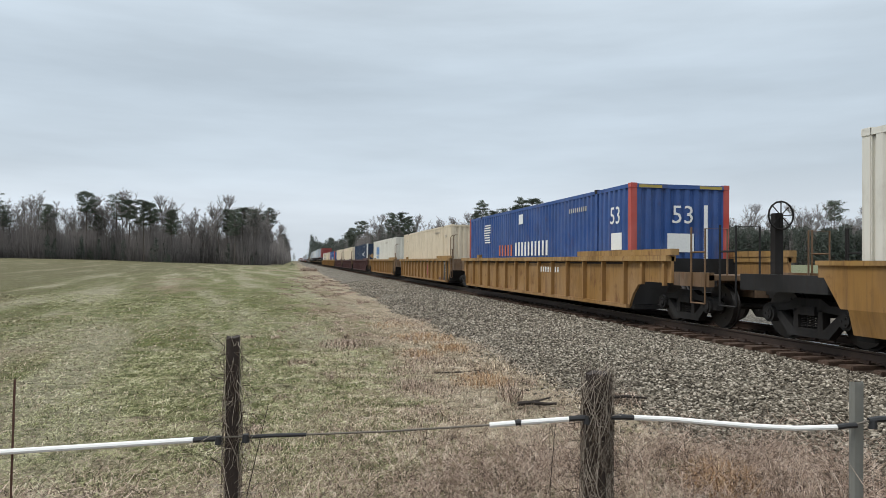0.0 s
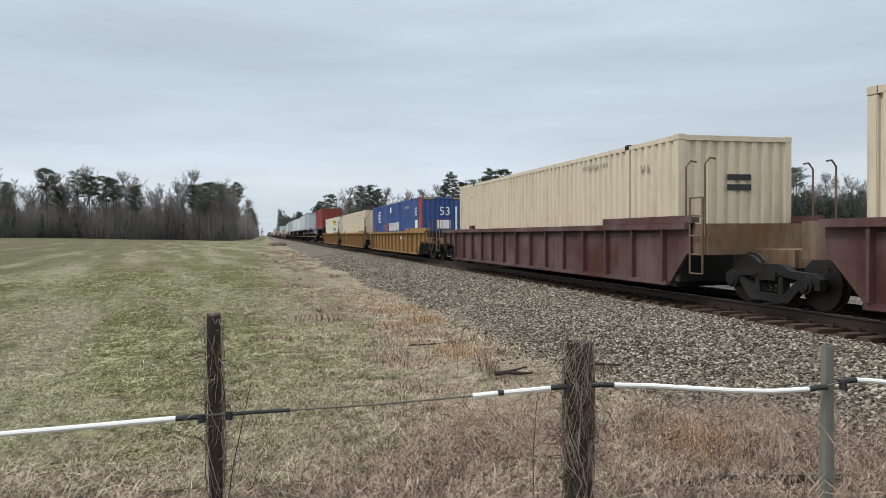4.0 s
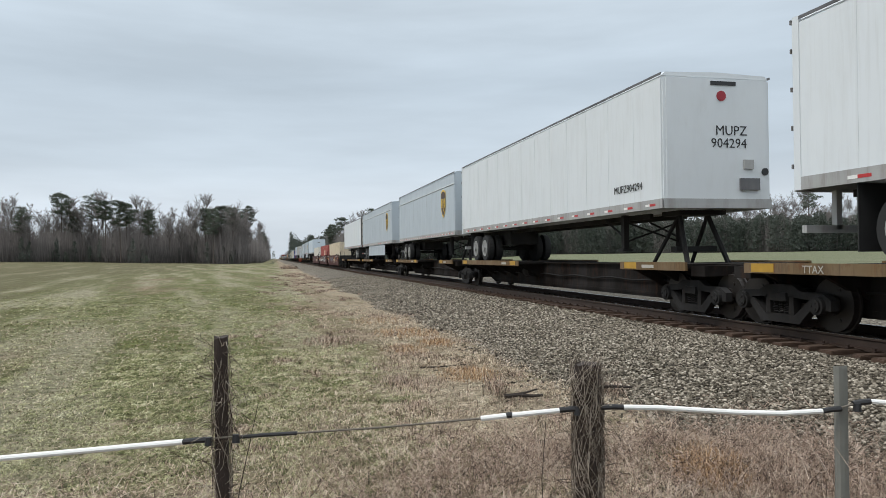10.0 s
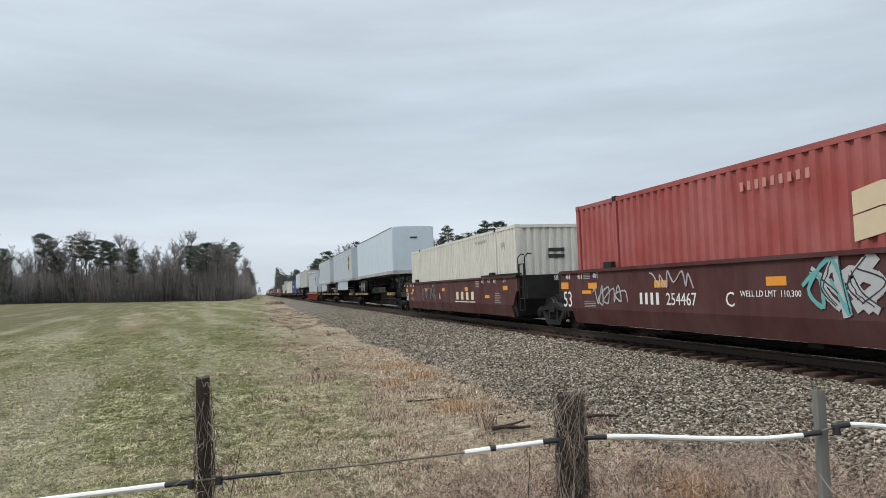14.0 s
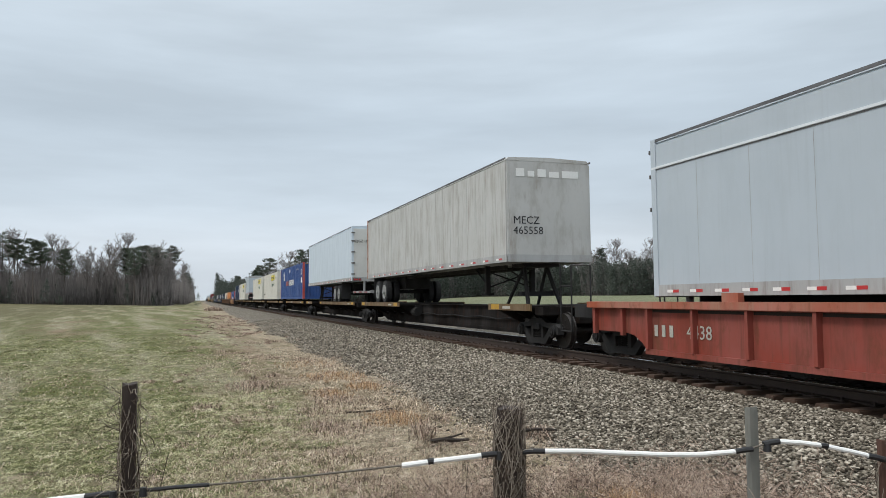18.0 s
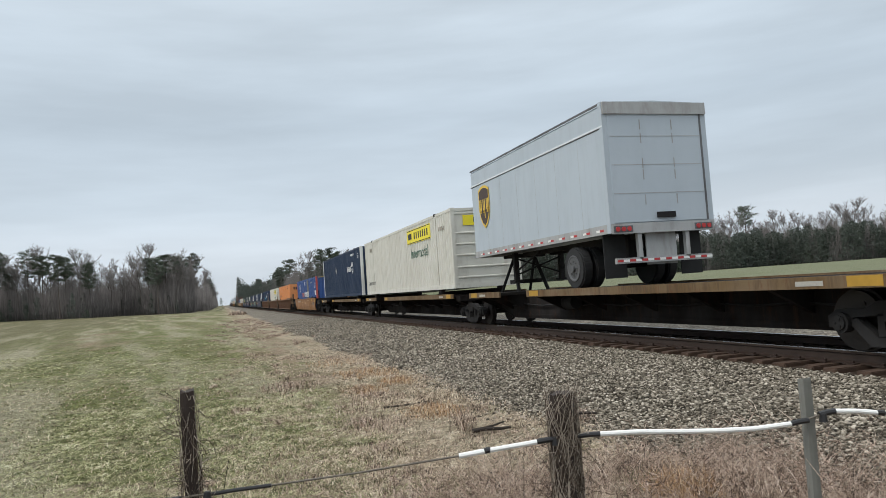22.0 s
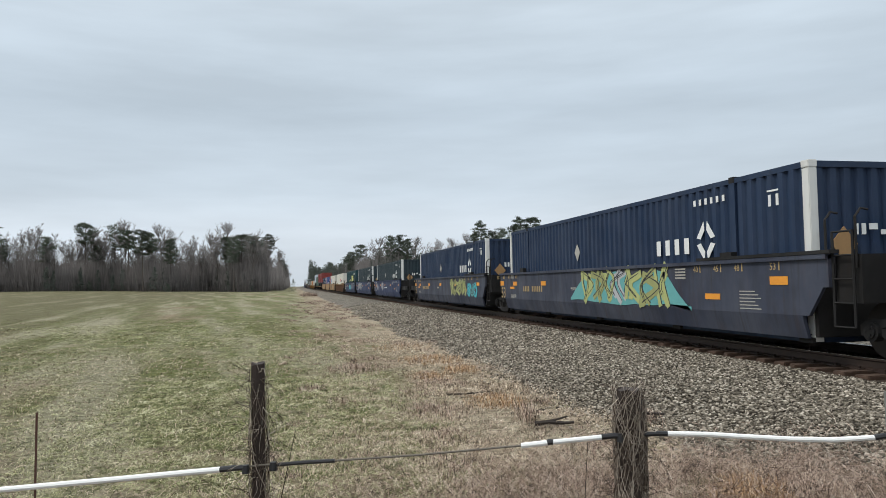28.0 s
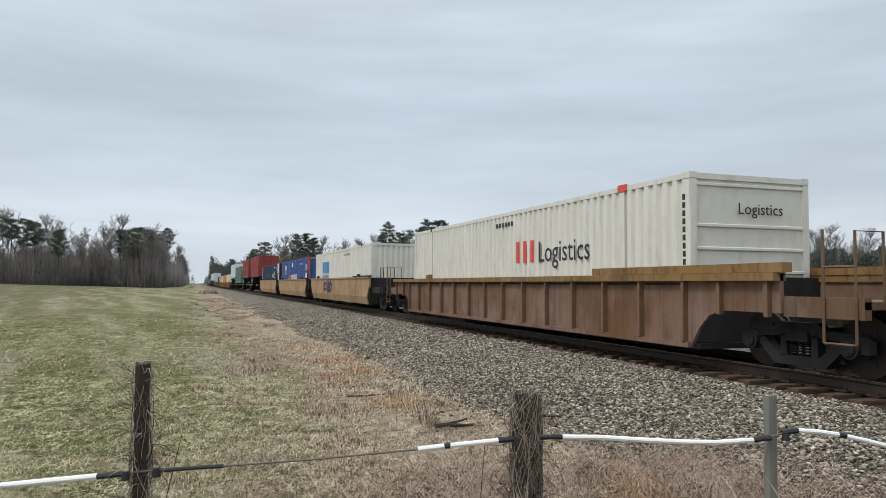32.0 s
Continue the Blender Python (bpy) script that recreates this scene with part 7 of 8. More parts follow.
def make_grass():
    rng = np.random.default_rng(11)
    def straw_here(x, y, n):
        return (x < toe_np(y) + rng.normal(0.0, 0.35, n)) & ((x > 1.0 + 1.1 * patch(x, y, 0.5, 1) + rng.normal(0, 0.9, n)) | (y < 7.4 + 1.8 * patch(x, y, 0.6, 2) + rng.normal(0, 0.7, n)) | (rng.random(n) < 0.15)) & ~((np.abs(x - 1.8 - 0.3 * np.sin(y * 0.3)) < 0.4) & (y > 10.5) & (rng.random(n) < 0.75))
    # thatch: strands lying over one another
    n = 210000
    y = 3.0 + 22 * rng.random(n) ** 1.9
    x = rng.uniform(-1, 1, n) * (3.5 + y * 0.55) + y * 0.06
    keep = straw_here(x, y, n) & (rng.random(n) < np.clip((y + 0.27 * x - 4.2) / 2.2, 0.22, 1))
    x, y = x[keep], y[keep]
    n = len(x)
    d = np.hypot(x, y)
    v, t = strand_arrays(rng, x, y, ground_z(x, y) + 0.004, rng.uniform(0.03, 0.15, n), 0.0006 + 0.00024 * d, rng.uniform(0.003, 0.05, n) * (1 + 0.5 * patch(x, y, 1.6, 3)))
    near = np.repeat(y + 0.27 * x + rng.normal(0, 0.25, n) < 5.35, 6)
    stuff("dry_grass", v, t[~near], STRAW, "matted straw-coloured winter grass", "grass")
    stuff("fence_litter", v, t[near], STALK, "matted brown litter of dead grass under the fence", "grass")
    # short upright straw between
    n = 60000
    y = 3.0 + 26 * rng.random(n) ** 1.7
    x = rng.uniform(-1, 1, n) * (3.5 + y * 0.55) + y * 0.06
    keep = straw_here(x, y, n) & (rng.random(n) < np.clip((y + 0.27 * x - 4.0) / 2.2, 0.3, 1))
    x, y = x[keep], y[keep]
    n = len(x)
    d = np.hypot(x, y)
    v, t = blade_arrays(rng, x, y, ground_z(x, y) - 0.005, rng.uniform(0.02, 0.085, n) * (1 + 0.5 * patch(x, y, 1.6, 3)), 0.0009 + 0.00035 * d, rng.uniform(0.4, 1.2, n))
    stuff("stubble", v, t, STRAW, "short dry grass stubble", "grass")
    # short green grass of the field
    n = 170000
    y = 6.0 + 46 * rng.random(n) ** 1.6
    x = 3.2 - (y * 0.75 + 7) * rng.random(n)
    keep = (x < 1.9 + 1.1 * patch(x, y, 0.6, 1) + rng.normal(0, 0.8, n)) & (y > 6.0 + 3.5 * rng.random(n) + 1.5 * patch(x, y, 0.5, 4)) & (patch(x * 0.5, y, 0.8, 5) + rng.normal(0, 0.5, n) < 0.35) & (rng.random(n) < np.clip((54 - y) / 34, 0, 1))
    x, y = x[keep], y[keep]
    n = len(x)
    d = np.hypot(x, y)
    v, t = blade_arrays(rng, x, y, ground_z(x, y) - 0.004, rng.uniform(0.018, 0.045, n) * (1 + 0.004 * d), 0.0013 + 0.0006 * d, rng.uniform(0.5, 1.2, n))
    stuff("field_grass", v, t, ground_material("field_blades", True), "short green winter grass of the field", "grass")
    # cut straw lying over the green
    n = 95000
    y = 5.8 + 34 * rng.random(n) ** 1.7
    x = 2.6 - (y * 0.72 + 6) * rng.random(n)
    more = 26000
    x = np.concatenate([x, rng.uniform(-3.0, 2.4, more)])
    y = np.concatenate([y, rng.uniform(6.4, 15.5, more)])
    n += more
    keep = patch(x, y * 0.6, 1.1, 3) + rng.normal(0, 0.7, n) + (np.arange(n) > n - more) - 1.2 * np.clip(x - 0.6, 0, 2) > 0.0
    x, y = x[keep], y[keep]
    n = len(x)
    d = np.hypot(x, y)
    v, t = strand_arrays(rng, x, y, ground_z(x, y) + 0.012, rng.uniform(0.03, 0.10, n) * (1 + 0.02 * d), 0.0004 + 0.00026 * d, rng.uniform(0.004, 0.03, n))
    stuff("cut_straw", v, t, CUT, "pale cut straw scattered over the green field", "grass")
    # brittle branching weeds along the fence
    n = 19000
    y = 3.2 + 3.6 * rng.random(n) ** 1.2
    x = np.where(rng.random(n) < 0.6, 0.3 + 4.6 * rng.random(n), -3.6 + 9.2 * rng.random(n))
    keep = (x < toe_np(y) + 0.6) & (patch(x, y, 1.5, 6) + rng.normal(0, 0.45, n) > -0.25) & ((x > 0.1) | (rng.random(n) < 0.5))
    x, y = x[keep], y[keep]
    n = len(x)
    z = ground_z(x, y) - 0.01
    h = (0.07 + rng.exponential(0.13, n)).clip(0, 0.55) * (0.85 + 0.45 * patch(x, y, 1.1, 7))
    a = rng.uniform(0, 6.283, n)
    lean = rng.uniform(0.0, 1.3, n)
    top = np.stack([x + np.cos(a) * lean * h, y + np.sin(a) * lean * h, z + h], 1)
    foot = np.stack([x, y, z], 1)
    segs = [np.concatenate([foot, top], 1)]
    for k in range(5):
        f = rng.uniform(0.35, 0.95, n)[:, None]
        p = foot + (top - foot) * f
        b = rng.uniform(0, 6.283, n)
        q = p + np.stack([np.cos(b), np.sin(b), rng.uniform(-0.2, 1.2, n)], 1) * (h * rng.uniform(0.12, 0.32, n))[:, None]
        segs.append(np.concatenate([p, q], 1))
    v, t = slivers(np.concatenate(segs), 0.0026, 0.001)
    stuff("dead_weeds", v, t, STALK, "brittle grey-brown dead weed stalks along the fence", "weeds")
    # tangled runners arching over the ground by the fence
    n = 5200
    x = rng.uniform(-3.6, 4.6, n)
    y = fence_y(x) + rng.normal(0.0, 0.5, n)
    keep = x < toe_np(y) + 0.3
    x, y = x[keep], y[keep]
    n = len(x)
    v, t = strand_arrays(rng, x, y, ground_z(x, y), rng.uniform(0.15, 0.6, n), 0.0021 + 0 * x, rng.uniform(0.02, 0.24, n) ** 1.2)
    stuff("runner_tangle", v, t, STALK, "tangled dry runners arching under the fence", "weeds")
    # tufts along the foot of the ballast
    xs, ys, hs, ws = [], [], [], []
    for k in range(330):
        cy = 6.0 + 85 * rng.random() ** 1.9
        cx = rng.uniform(-0.4, 4.2) + 0.7 * math.sin(cy * 0.6)
        r = rng.uniform(0.05, 0.42)
        m = int(rng.uniform(40, 210))
        xs.append(cx + r * rng.normal(0, 0.6, m))
        ys.append(cy + 1.3 * r * rng.normal(0, 0.6, m))
        hs.append(rng.uniform(0.05, 1, m) * rng.uniform(0.05, 0.2))
        ws.append(np.full(m, 0.0005 + 0.00017 * cy))
    x, y, h, w = (np.concatenate(q) for q in (xs, ys, hs, ws))
    v, t = blade_arrays(rng, x, y, ground_z(x, y) - 0.005, h, w, rng.uniform(0.3, 1.3, len(x)))
    stuff("dry_tufts", v, t, STALK, "scattered tufts of dry weeds beside the ballast", "weeds")


make_grass()


def weed_clump(x, y, r, h, n, mat, label, category="weeds"):
    rng = np.random.default_rng(int(1000 * abs(x) + 10 * y))
    a, d = rng.uniform(0, 6.283, n), r * rng.random(n) ** 0.6
    px, py = d * np.cos(a), 1.4 * d * np.sin(a)
    dist = math.hypot(x, y)
    n, px, py, d = 2 * n, np.tile(px, 2) + rng.normal(0, 0.04, 2 * n), np.tile(py, 2) + rng.normal(0, 0.05, 2 * n), np.tile(d, 2)
    v, t = blade_arrays(rng, px, py, np.zeros(n), rng.uniform(0.4, 1.0, n) * h * (1.15 - 0.5 * d / r), np.full(n, 0.001 + 0.0002 * dist), rng.uniform(0.2, 1.1, n))
    me = np_mesh("weed_clump", v, t)
    me.materials.append(mat)
    ob = tagged(new("weed_clump", me), label, category, "weed clumps beside the track", "stuff")
    ob.matrix_basis = pose(x, y, field_z(x, y) - 0.01)


for x, y, r, h, n, m in ((1.9, 10.7, 0.55, 0.2, 420, STALK), (1.2, 16.4, 0.7, 0.22, 400, STALK), (3.1, 17.5, 0.8, 0.26, 220, RUSSET), (3.3, 15.2, 0.4, 0.28, 170, RUSSET), (2.9, 21.0, 0.9, 0.2, 90, RUSSET), (3.55, 12.6, 0.4, 0.25, 250, STRAW),
                         (2.6, 131, 1.6, 1.2, 300, STALK), (2.5, 13.4, 0.5, 0.16, 260, STALK), (0.1, 13.5, 0.25, 0.22, 120, STALK),
                         (3.4, 5.5, 0.26, 0.52, 420, RUSSET), (2.9, 11.2, 0.5, 0.22, 320, RUSSET), (2.5, 14.5, 0.5, 0.2, 240, RUSSET), (3.95, 5.35, 0.4, 0.5, 560, STALK), (1.6, 9.0, 0.45, 0.12, 420, STALK), (0.6, 8.2, 0.3, 0.1, 260, STALK), (2.0, 12.2, 0.6, 0.14, 420, STALK), (4.5, 6.2, 0.35, 0.38, 200, STALK), (3.2, 8.0, 0.3, 0.34, 140, STALK), (2.9, 9.7, 0.2, 0.5, 70, STALK), (4.3, 9.2, 0.3, 0.34, 120, STALK), (1.4, 7.3, 0.5, 0.2, 260, STALK), (2.2, 6.4, 0.5, 0.22, 260, STALK)):
    weed_clump(x, y, r, h, n, m, "russet clump of dead broom grass" if m is RUSSET else "low clump of dry weeds")
weed_clump(3.4, 6.15, 0.16, 0.22, 90, islands("leafy_green", [(0, (0.05, 0.08, 0.03)), (1, (0.14, 0.19, 0.08))]), "small green leafy weed among dry grass")


# ballast stones
def stone_shapes(kind, count, rng):
    if kind == "ico":
        p = (1 + 5 ** 0.5) / 2
        v = np.array([(-1, p, 0), (1, p, 0), (-1, -p, 0), (1, -p, 0), (0, -1, p), (0, 1, p), (0, -1, -p), (0, 1, -p), (p, 0, -1), (p, 0, 1), (-p, 0, -1), (-p, 0, 1)]) / 1.9
        f = np.array([(0, 11, 5), (0, 5, 1), (0, 1, 7), (0, 7, 10), (0, 10, 11), (1, 5, 9), (5, 11, 4), (11, 10, 2), (10, 7, 6), (7, 1, 8), (3, 9, 4), (3, 4, 2), (3, 2, 6), (3, 6, 8), (3, 8, 9), (4, 9, 5), (2, 4, 11), (6, 2, 10), (8, 6, 7), (9, 8, 1)])
    else:
        v = np.array([(1, 0, 0), (-1, 0, 0), (0, 1, 0), (0, -1, 0), (0, 0, 1), (0, 0, -1)], float)
        f = np.array([(0, 2, 4), (2, 1, 4), (1, 3, 4), (3, 0, 4), (2, 0, 5), (1, 2, 5), (3, 1, 5), (0, 3, 5)])
    return [v * rng.uniform(0.5, 1.2, (len(v), 1)) * np.array([rng.uniform(0.8, 1.35), rng.uniform(0.7, 1.0), rng.uniform(0.38, 0.7)]) for _ in range(count)], f


def branch(name, pts, r, label):
    ob = part(name, Mesh().tube(pts, r, 6, 0.5), plain("dead_wood", (0.03, 0.023, 0.018), 0.95, 0, 0.5, 12))
    tagged(ob, label, "branch")


branch("fallen_branch", [(2.85, 9.2, 0.05), (3.0, 9.15, 0.075), (3.2, 9.1, 0.06), (3.36, 9.16, 0.05)], 0.035, "short dead branch lying in the grass")
branch("fallen_branch", [(2.95, 9.3, 0.04), (3.15, 9.2, 0.09), (3.3, 9.22, 0.12)], 0.02, "thin dead branch lying in the grass")
branch("fallen_branch", [(2.3, 12.0, 0.04), (2.7, 11.9, 0.06), (3.1, 12.1, 0.05)], 0.018, "thin dead branch lying in the grass")
branch("fallen_branch", [(4.0, 9.2, 0.1), (4.25, 9.05, 0.14), (4.5, 8.9, 0.14)], 0.03, "broken branch at the foot of the ballast")
branch("fallen_branch", [(4.5, 6.0, 0.04), (4.9, 5.85, 0.06), (5.4, 5.75, 0.08)], 0.03, "broken branch at the foot of the ballast")


# dark log shape added in place of a shaded hollow in the ground
branch("fallen_log", [(2.6, 4.98, -0.02), (2.95, 4.93, 0.03), (3.4, 4.85, 0.05), (3.85, 4.76, 0.04), (4.25, 4.7, 0.03)], 0.06, "dark log shape standing in for a shaded hollow under the weeds")
branch("dead_stem", [(-0.33, 5.05, 0.0), (-0.27, 5.04, 0.4), (-0.2, 5.03, 0.72), (-0.15, 5.02, 0.95)], 0.0035, "thin dark dead stem leaning by the post")
branch("dead_stem", [(1.62, 4.6, 0.0), (1.6, 4.58, 0.45), (1.63, 4.57, 0.86)], 0.003, "thin dark dead stem leaning by the post")
litter = part("pale_stone", Mesh().add(*(lambda v, f: ([tuple(p) for p in v[0] * 0.045], [tuple(int(i) for i in q) for q in f]))(*stone_shapes("ico", 1, np.random.default_rng(2)))), plain("pale_stone", (0.62, 0.6, 0.56), 0.8), None, "", pose(3.19, 5.45, 0.03))
tagged(litter, "small pale stone lying in dry grass", "stone")


def scatter_stones(x, y, size, kind, rng, lift):
    shapes, f = stone_shapes(kind, 12, rng)
    n = len(x)
    z = np.array([bed_z(a, b) for a, b in zip(x, y)])
    V = np.empty((n, len(shapes[0]), 3))
    which = rng.integers(0, 12, n)
    a, b = rng.uniform(0, 6.283, n), rng.normal(0, 0.4, n)
    for k, s in enumerate(shapes):
        i = np.where(which == k)[0]
        c, d = np.cos(a[i])[:, None], np.sin(a[i])[:, None]
        e, g = np.cos(b[i])[:, None], np.sin(b[i])[:, None]
        px, py, pz = s[:, 0], s[:, 1], s[:, 2]
        py2, pz2 = py * e - pz * g, py * g + pz * e
        V[i] = np.stack([px * c - py2 * d, px * d + py2 * c, pz2], 2)
    V = V * size[:, None, None] + np.stack([x, y, z + lift * size], 1)[:, None]
    T = (f[None] + (np.arange(n) * len(shapes[0]))[:, None, None]).reshape(-1, 3)
    return V.reshape(-1, 3), T


STONES = islands("ballast_stones", [(0.0, (0.03, 0.024, 0.018)), (0.28, (0.085, 0.072, 0.053)), (0.58, (0.19, 0.164, 0.127)), (0.84, (0.31, 0.271, 0.214)), (1.0, (0.53, 0.474, 0.39))], 0.9)


def make_stones():
    rng = np.random.default_rng(17)
    def sow(n, y0, y1, power):
        y = y0 + (y1 - y0) * rng.random(n) ** power
        t = toe_np(y)
        x = t + (XT - 1.3 - t) * rng.random(n) - 0.25 * rng.random(n) ** 3
        return x, y
    x, y = sow(62000, 3.2, 17, 1.15)
    # the stones nearest the fence are pieces of their own
    one = (y > 5.8) & (y < 6.9) & (x > 5.0) & (x < 6.1)
    pick = np.where(one)[0][:300]
    rest = np.ones(len(x), bool)
    rest[pick] = False
    v, t = scatter_stones(x[rest], y[rest], rng.uniform(0.012, 0.033, rest.sum()), "ico", rng, 0.45)
    stuff("ballast_stones", v, t, STONES, "loose angular grey ballast stones", "stones")
    x2, y2 = sow(42000, 16.5, 60, 1.5)
    v, t = scatter_stones(x2, y2, rng.uniform(0.026, 0.052, len(x2)), "octa", rng, 0.4)
    stuff("ballast_stones", v, t, STONES, "loose angular grey ballast stones along the line", "stones")
    # stray stones in the grass
    y3 = rng.uniform(4, 16, 700)
    x3 = toe_np(y3) - rng.exponential(0.35, 700)
    v, t = scatter_stones(x3, y3, rng.uniform(0.018, 0.04, 700), "ico", rng, 0.9)
    stuff("stray_stones", v, t, STONES, "stray ballast stones in the grass", "stones")
    shapes, f = stone_shapes("ico", 8, rng)
    meshes = []
    tone = plain("single_stone", (0.2, 0.19, 0.175), 0.9, 0, 0.35, 20)
    nt = tone.node_tree
    oi, r = nt.nodes.new("ShaderNodeObjectInfo"), ramp_node(nt, [(0.0, (0.03, 0.024, 0.018)), (0.28, (0.085, 0.072, 0.053)), (0.58, (0.19, 0.164, 0.127)), (0.84, (0.31, 0.271, 0.214)), (1.0, (0.53, 0.474, 0.39))])
    nt.links.new(oi.outputs["Random"], r.inputs[0])
    nt.links.new(r.outputs[0], nt.nodes["Principled BSDF"].inputs["Base Color"])
    for s in shapes:
        me = np_mesh("stone", s, f)
        me.materials.append(tone)
        meshes.append(me)
    for i in pick:
        ob = new("stone", meshes[int(i) % 8])
        ob.parent = bed
        s = float(rng.uniform(0.016, 0.038))
        ob.matrix_basis = pose(float(x[i]), float(y[i]), bed_z(float(x[i]), float(y[i])) + 0.5 * s, 20 * math.sin(i), 20 * math.cos(i), float(i * 37 % 360)) @ Matrix.Scale(s, 4)


make_stones()


def make_ties():
    rng = random.Random(4)
    near = [Mesh().box(-1.3, 1.3, -0.115, 0.115, -0.17, 0).data("tie", bevel=0.012) for _ in range(1)]
    for k in range(3):
        m = Mesh()
        e = [rng.uniform(-0.05, 0.05) for _ in range(4)]
        m.prism([(-1.3 + e[0], -0.115), (1.3 + e[1], -0.11), (1.3 + e[2], 0.112), (-1.3 + e[3], 0.115)], -0.17, 0.0, "z")
        near.append(m.data("tie", bevel=0.014))
    for me in near:
        me.materials.append(TIE_MAT)
    y, i = -4.0, 0
    while i < 290:
        ob = new("tie", near[i % 4])
        ob.parent = track
        ob.matrix_basis = pose(XT + rng.uniform(-0.05, 0.05), y, TIE_TOP + rng.uniform(-0.012, 0.004), 0, 0, rng.uniform(-1.2, 1.2))
        y += 0.495 + rng.uniform(-0.02, 0.02)
        i += 1
    m = Mesh()
    while y < 600:
        m.box(XT - 1.3, XT + 1.3, y - 0.115, y + 0.115, TIE_TOP - 0.17, TIE_TOP)
        y += 0.495
    far = part("ties", m, TIE_MAT, track)
    far["kind"] = "stuff"
    plate = Mesh().box(-0.18, 0.18, -0.1, 0.1, 0, 0.018).box(-0.13, -0.1, -0.05, -0.02, 0.018, 0.05).box(0.1, 0.13, 0.02, 0.05, 0.018, 0.05).data("tie_plate")
    plate.materials.append(RAIL_MAT)
    for k in range(60):
        for s in (-1, 1):
            ob = new("tie_plate", plate)
            ob.parent = track
            ob.matrix_basis = pose(XT + s * 0.753, 2.0 + k * 0.495, TIE_TOP + 0.002)


make_ties()


# ---- the fence ----
POST_WOOD = plain("weathered_post", (0.032, 0.022, 0.017), 0.9, 0, 0.5, 14)
POST_GREY = plain("grey_post", (0.165, 0.165, 0.145), 0.75, 0, 0.25, 10)
POST_IRON = plain("rusty_post", (0.10, 0.05, 0.035), 0.8, 0.2, 0.4, 10)
SLEEVE = plain("white_sleeve", (0.78, 0.78, 0.75), 0.5, 0, 0.06, 30)
TAPE = plain("black_tape", (0.016, 0.016, 0.017), 0.55, 0, 0.2, 30)
WIRE = plain("old_wire", (0.16, 0.14, 0.115), 0.6, 0.4, 0.3, 40)
VINE = islands("dry_vine", [(0, (0.04, 0.029, 0.022)), (0.5, (0.13, 0.1, 0.077)), (1, (0.46, 0.4, 0.325))])


def wood_post(x, y, top, rx, ry, seed, label, lean=(0, 0), grey=None, facets=10):
    rnd = random.Random(seed)
    t = thing("fence_post", label, "fence post", "posts of the fence")
    t.matrix_basis = pose(x, y, 0)
    m = Mesh()
    rings = 9
    v = []
    for k in range(rings + 1):
        z = -0.3 + (top + 0.3) * k / rings
        for j in range(facets):
            a = 2 * math.pi * j / facets
            c, s = math.cos(a), math.sin(a)
            q = (abs(c) ** 4 + abs(s) ** 4) ** -0.25 if facets == 8 or grey is None and rx < 0.06 else 1.0
            w = 1 + rnd.uniform(-0.06, 0.06)
            v.append((lean[0] * z + rx * q * c * w, lean[1] * z + ry * q * s * w, z + (rnd.uniform(-0.025, 0.015) if k == rings else 0)))
    f = [tuple(range(facets - 1, -1, -1)), tuple(range(rings * facets, (rings + 1) * facets))]
    for k in range(rings):
        f += [(k * facets + j, k * facets + (j + 1) % facets, (k + 1) * facets + (j + 1) % facets, (k + 1) * facets + j) for j in range(facets)]
    m.add(v, f)
    part("post", m, grey or POST_WOOD, t)
    return t


def vines(post, r, z0, z1, n, seed, loose, lean=(0, 0)):
    """Dry creeper stems wound up a post."""
    rnd = random.Random(seed)
    m = Mesh()
    for i in range(n):
        a, z = rnd.uniform(0, 6.28), rnd.uniform(z0, z1 * 0.75)
        up = rnd.random() < 0.8
        pts = []
        turn = rnd.uniform(-1.1, 1.1)
        d = r * rnd.uniform(0.98, 1.1)
        for k in range(rnd.randint(7, 16)):
            pts.append((lean[0] * z + d * math.cos(a), lean[1] * z + d * math.sin(a), z))
            a += turn * rnd.uniform(0.1, 0.6)
            z += rnd.uniform(0.02, 0.07) * (1 if up else -0.6)
            d += rnd.uniform(-0.008, 0.009) * (1 + loose)
            d = min(max(d, r * 0.97), r * 1.22)
            if z > z1 + 0.06 or z < 0.02:
                break
        if len(pts) > 2:
            m.tube(pts, rnd.uniform(0.0012, 0.0036), 4, 0.4)
    for i in range(int(n * loose)):
        a, z = rnd.uniform(0, 6.28), rnd.uniform(z0 + 0.2, z1 + 0.02)
        p = Vector((lean[0] * z + r * math.cos(a), lean[1] * z + r * math.sin(a), z))
        d = Vector((math.cos(a), math.sin(a), rnd.uniform(-0.4, 1.0)))
        pts = [p]
        for k in range(5):
            d = (d + Vector((rnd.uniform(-.5, .5), rnd.uniform(-.5, .5), rnd.uniform(-.6, .4)))).normalized()
            pts.append(pts[-1] + d * rnd.uniform(0.02, 0.055))
        m.tube(pts, rnd.uniform(0.0012, 0.0026), 4, 0.4)
    part("vine", m, VINE, post, "dry creeper stems wound round the post")


p1 = wood_post(-0.378, 5.122, 1.372, 0.043, 0.043, 1, "dark square wooden fence post overgrown with dry creeper", (-0.004, 0))
vines(p1, 0.054, 0.0, 1.3, 95, 2, 2.6, (-0.004, 0))
p2 = wood_post(1.876, 4.50, 1.19, 0.082, 0.082, 3, "thick weathered fence post wrapped in dry creeper", (0.006, 0), None, 12)
vines(p2, 0.086, 0.0, 1.2, 340, 4, 0.5, (0.006, 0))
p3 = wood_post(3.395, 4.082, 1.152, 0.036, 0.03, 5, "thin grey fence post", (0.002, 0), POST_GREY, 8)
p4 = wood_post(4.222, 3.855, 0.93, 0.022, 0.022, 6, "rusty iron fence post", (0.01, 0), POST_IRON, 8)
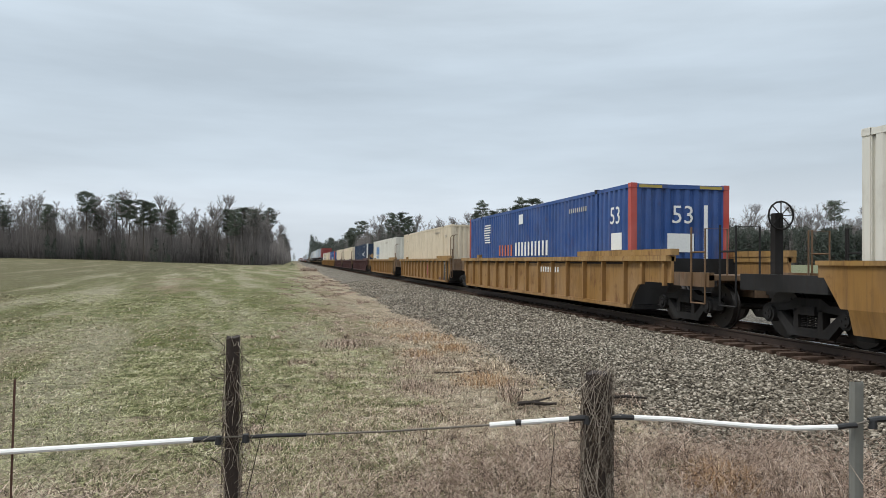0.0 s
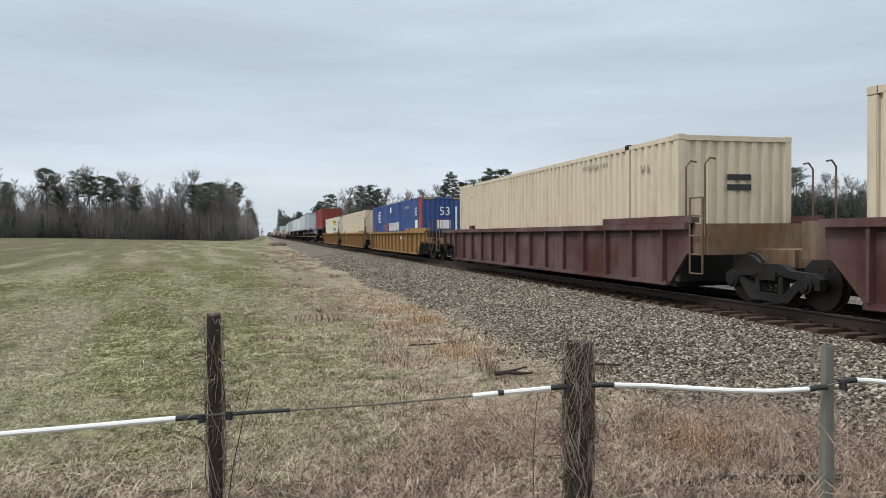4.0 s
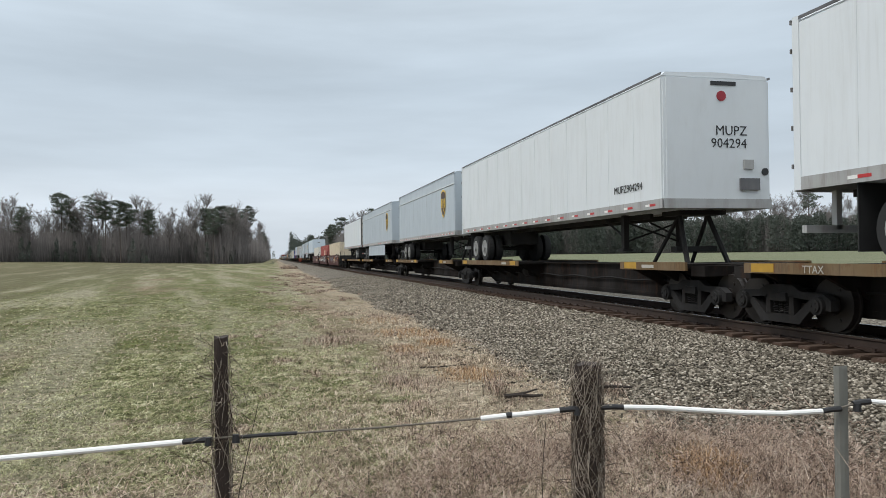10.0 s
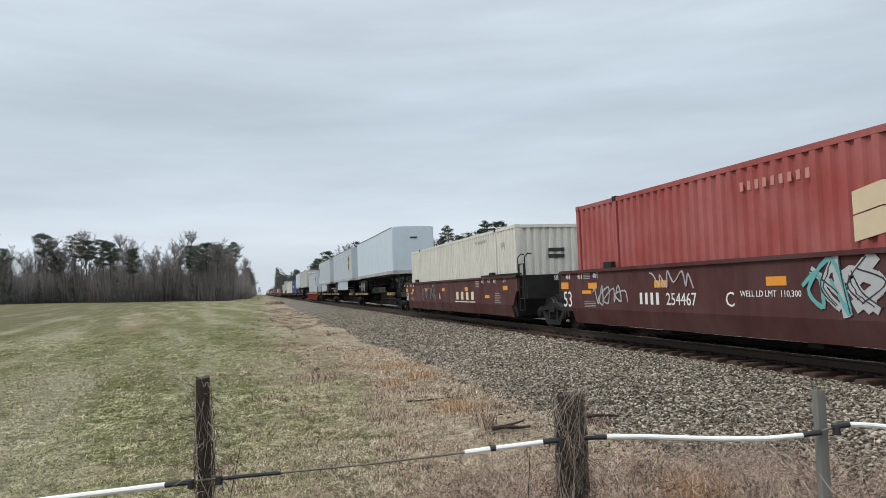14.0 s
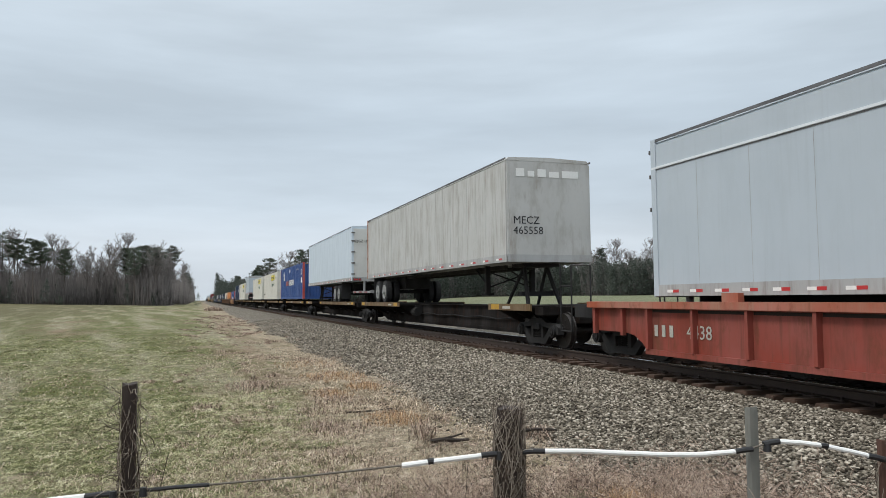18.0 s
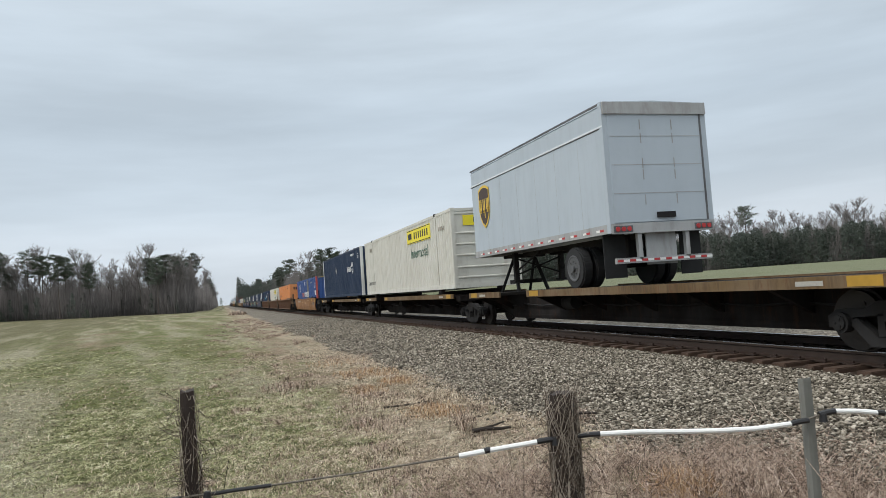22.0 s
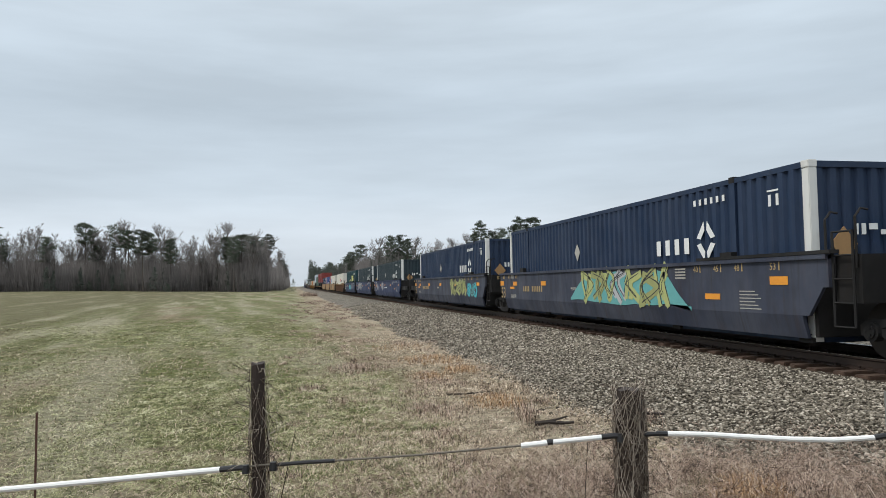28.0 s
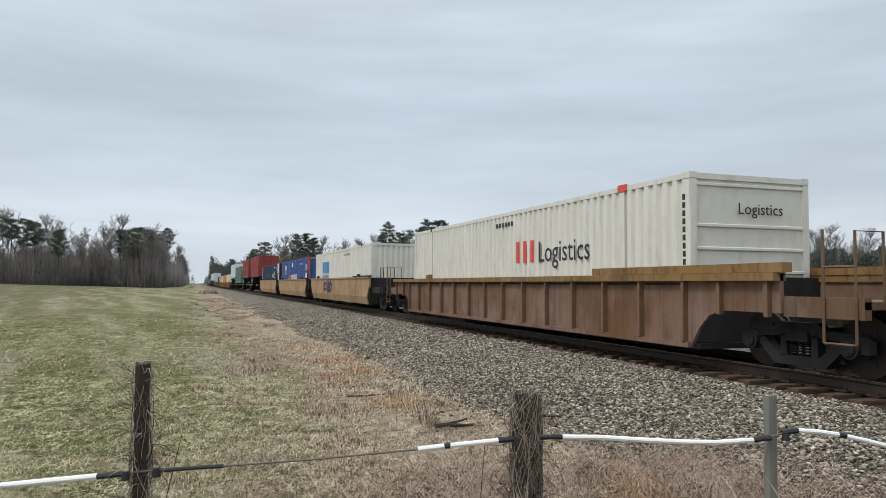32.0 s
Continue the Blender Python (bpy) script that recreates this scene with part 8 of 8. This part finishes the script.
vines(p4, 0.03, 0.0, 0.8, 14, 8, 0.5)
p0 = wood_post(-1.822, 5.52, 1.06, 0.007, 0.007, 7, "thin rusty electric fence rod standing in grass", (0.012, 0), POST_IRON, 8)
p5 = wood_post(-4.1, 6.15, 1.3, 0.045, 0.045, 9, "dark wooden fence post in the field grass")


def make_wire():
    w = thing("fence_wire", "electric fence wire with white sleeves and black tape", "fence wire")
    off = -0.055
    def run(name, pts, r, mat, label=""):
        part(name, Mesh().tube([(x, fence_y(x) + off, z) for x, z in pts], r, 8), mat, w, label)
    run("wire", [(-4.1, 0.40), (-3, 0.50), (-1.9, 0.592), (-0.62, 0.708), (-0.37, 0.735), (0.09, 0.762), (0.6, 0.796), (1.22, 0.852), (1.73, 0.905), (2.03, 0.92), (2.5, 0.9), (3.0, 0.878), (3.3, 0.897), (3.42, 0.93), (3.52, 0.95), (3.82, 0.918), (4.1, 0.846), (4.25, 0.815)], 0.0065, WIRE, "thin weathered wire")
    run("sleeve", [(-4.0, 0.41), (-3, 0.50), (-1.9, 0.592), (-1.2, 0.655), (-0.615, 0.709)], 0.0185, SLEEVE, "white plastic sleeve")
    run("sleeve", [(1.215, 0.851), (1.372, 0.869)], 0.017, SLEEVE, "white plastic sleeve")
    run("sleeve", [(1.402, 0.872), (1.7, 0.902)], 0.016, SLEEVE, "white plastic sleeve")
    run("sleeve", [(2.07, 0.92), (2.3, 0.915), (2.53, 0.899), (2.78, 0.884), (3.02, 0.878), (3.26, 0.892)], 0.016, SLEEVE, "sagging white plastic sleeve")
    run("sleeve", [(3.52, 0.95), (3.66, 0.94), (3.8, 0.919)], 0.0155, SLEEVE, "white plastic sleeve")
    run("sleeve", [(3.83, 0.912), (3.97, 0.88), (4.1, 0.846)], 0.0155, SLEEVE, "white plastic sleeve")
    for a, za, b, zb, r in ((-0.62, 0.708, -0.44, 0.722, 0.019), (-0.30, 0.735, 0.09, 0.762, 0.0125), (1.37, 0.869, 1.404, 0.872, 0.019), (1.69, 0.902, 1.82, 0.91, 0.018), (1.94, 0.918, 2.075, 0.92, 0.017), (3.25, 0.892, 3.36, 0.905, 0.018), (3.43, 0.935, 3.53, 0.95, 0.02), (3.79, 0.92, 3.835, 0.912, 0.018), (4.09, 0.847, 4.2, 0.82, 0.019)):
        run("tape", [(a, za), ((a + b) / 2, (za + zb) / 2 + 0.003), (b, zb)], r, TAPE, "black insulating tape")
    for x, z in ((-0.46, 0.712), (-0.29, 0.73), (1.80, 0.9), (3.45, 0.915)):
        part("insulator", Mesh().cyl("z", (x, fence_y(x) - 0.06, z), 0.026, 0.026, 10, 0.02), TAPE, w, "black plastic insulator")


make_wire()


def motions():
    for ob, u, z in MOVING:
        walk(ob, [(0, pose(XT, u, ZR + z)), (END, pose(XT, u - SPEED * END, ZR + z))])
    # wheels roll with the train; all of them share the first one's keys
    step = 2.0 / FPS
    n = int(END / step)
    walk(WHEELS[0], [(k * step, pose(0, 0, 0, 80 * k)) for k in range(n + 1)])
    keys = WHEELS[0].animation_data
    for w in WHEELS[1:]:
        w.rotation_mode = "QUATERNION"
        w.animation_data_create()
        w.animation_data.action, w.animation_data.action_slot = keys.action, keys.action_slot


motions()
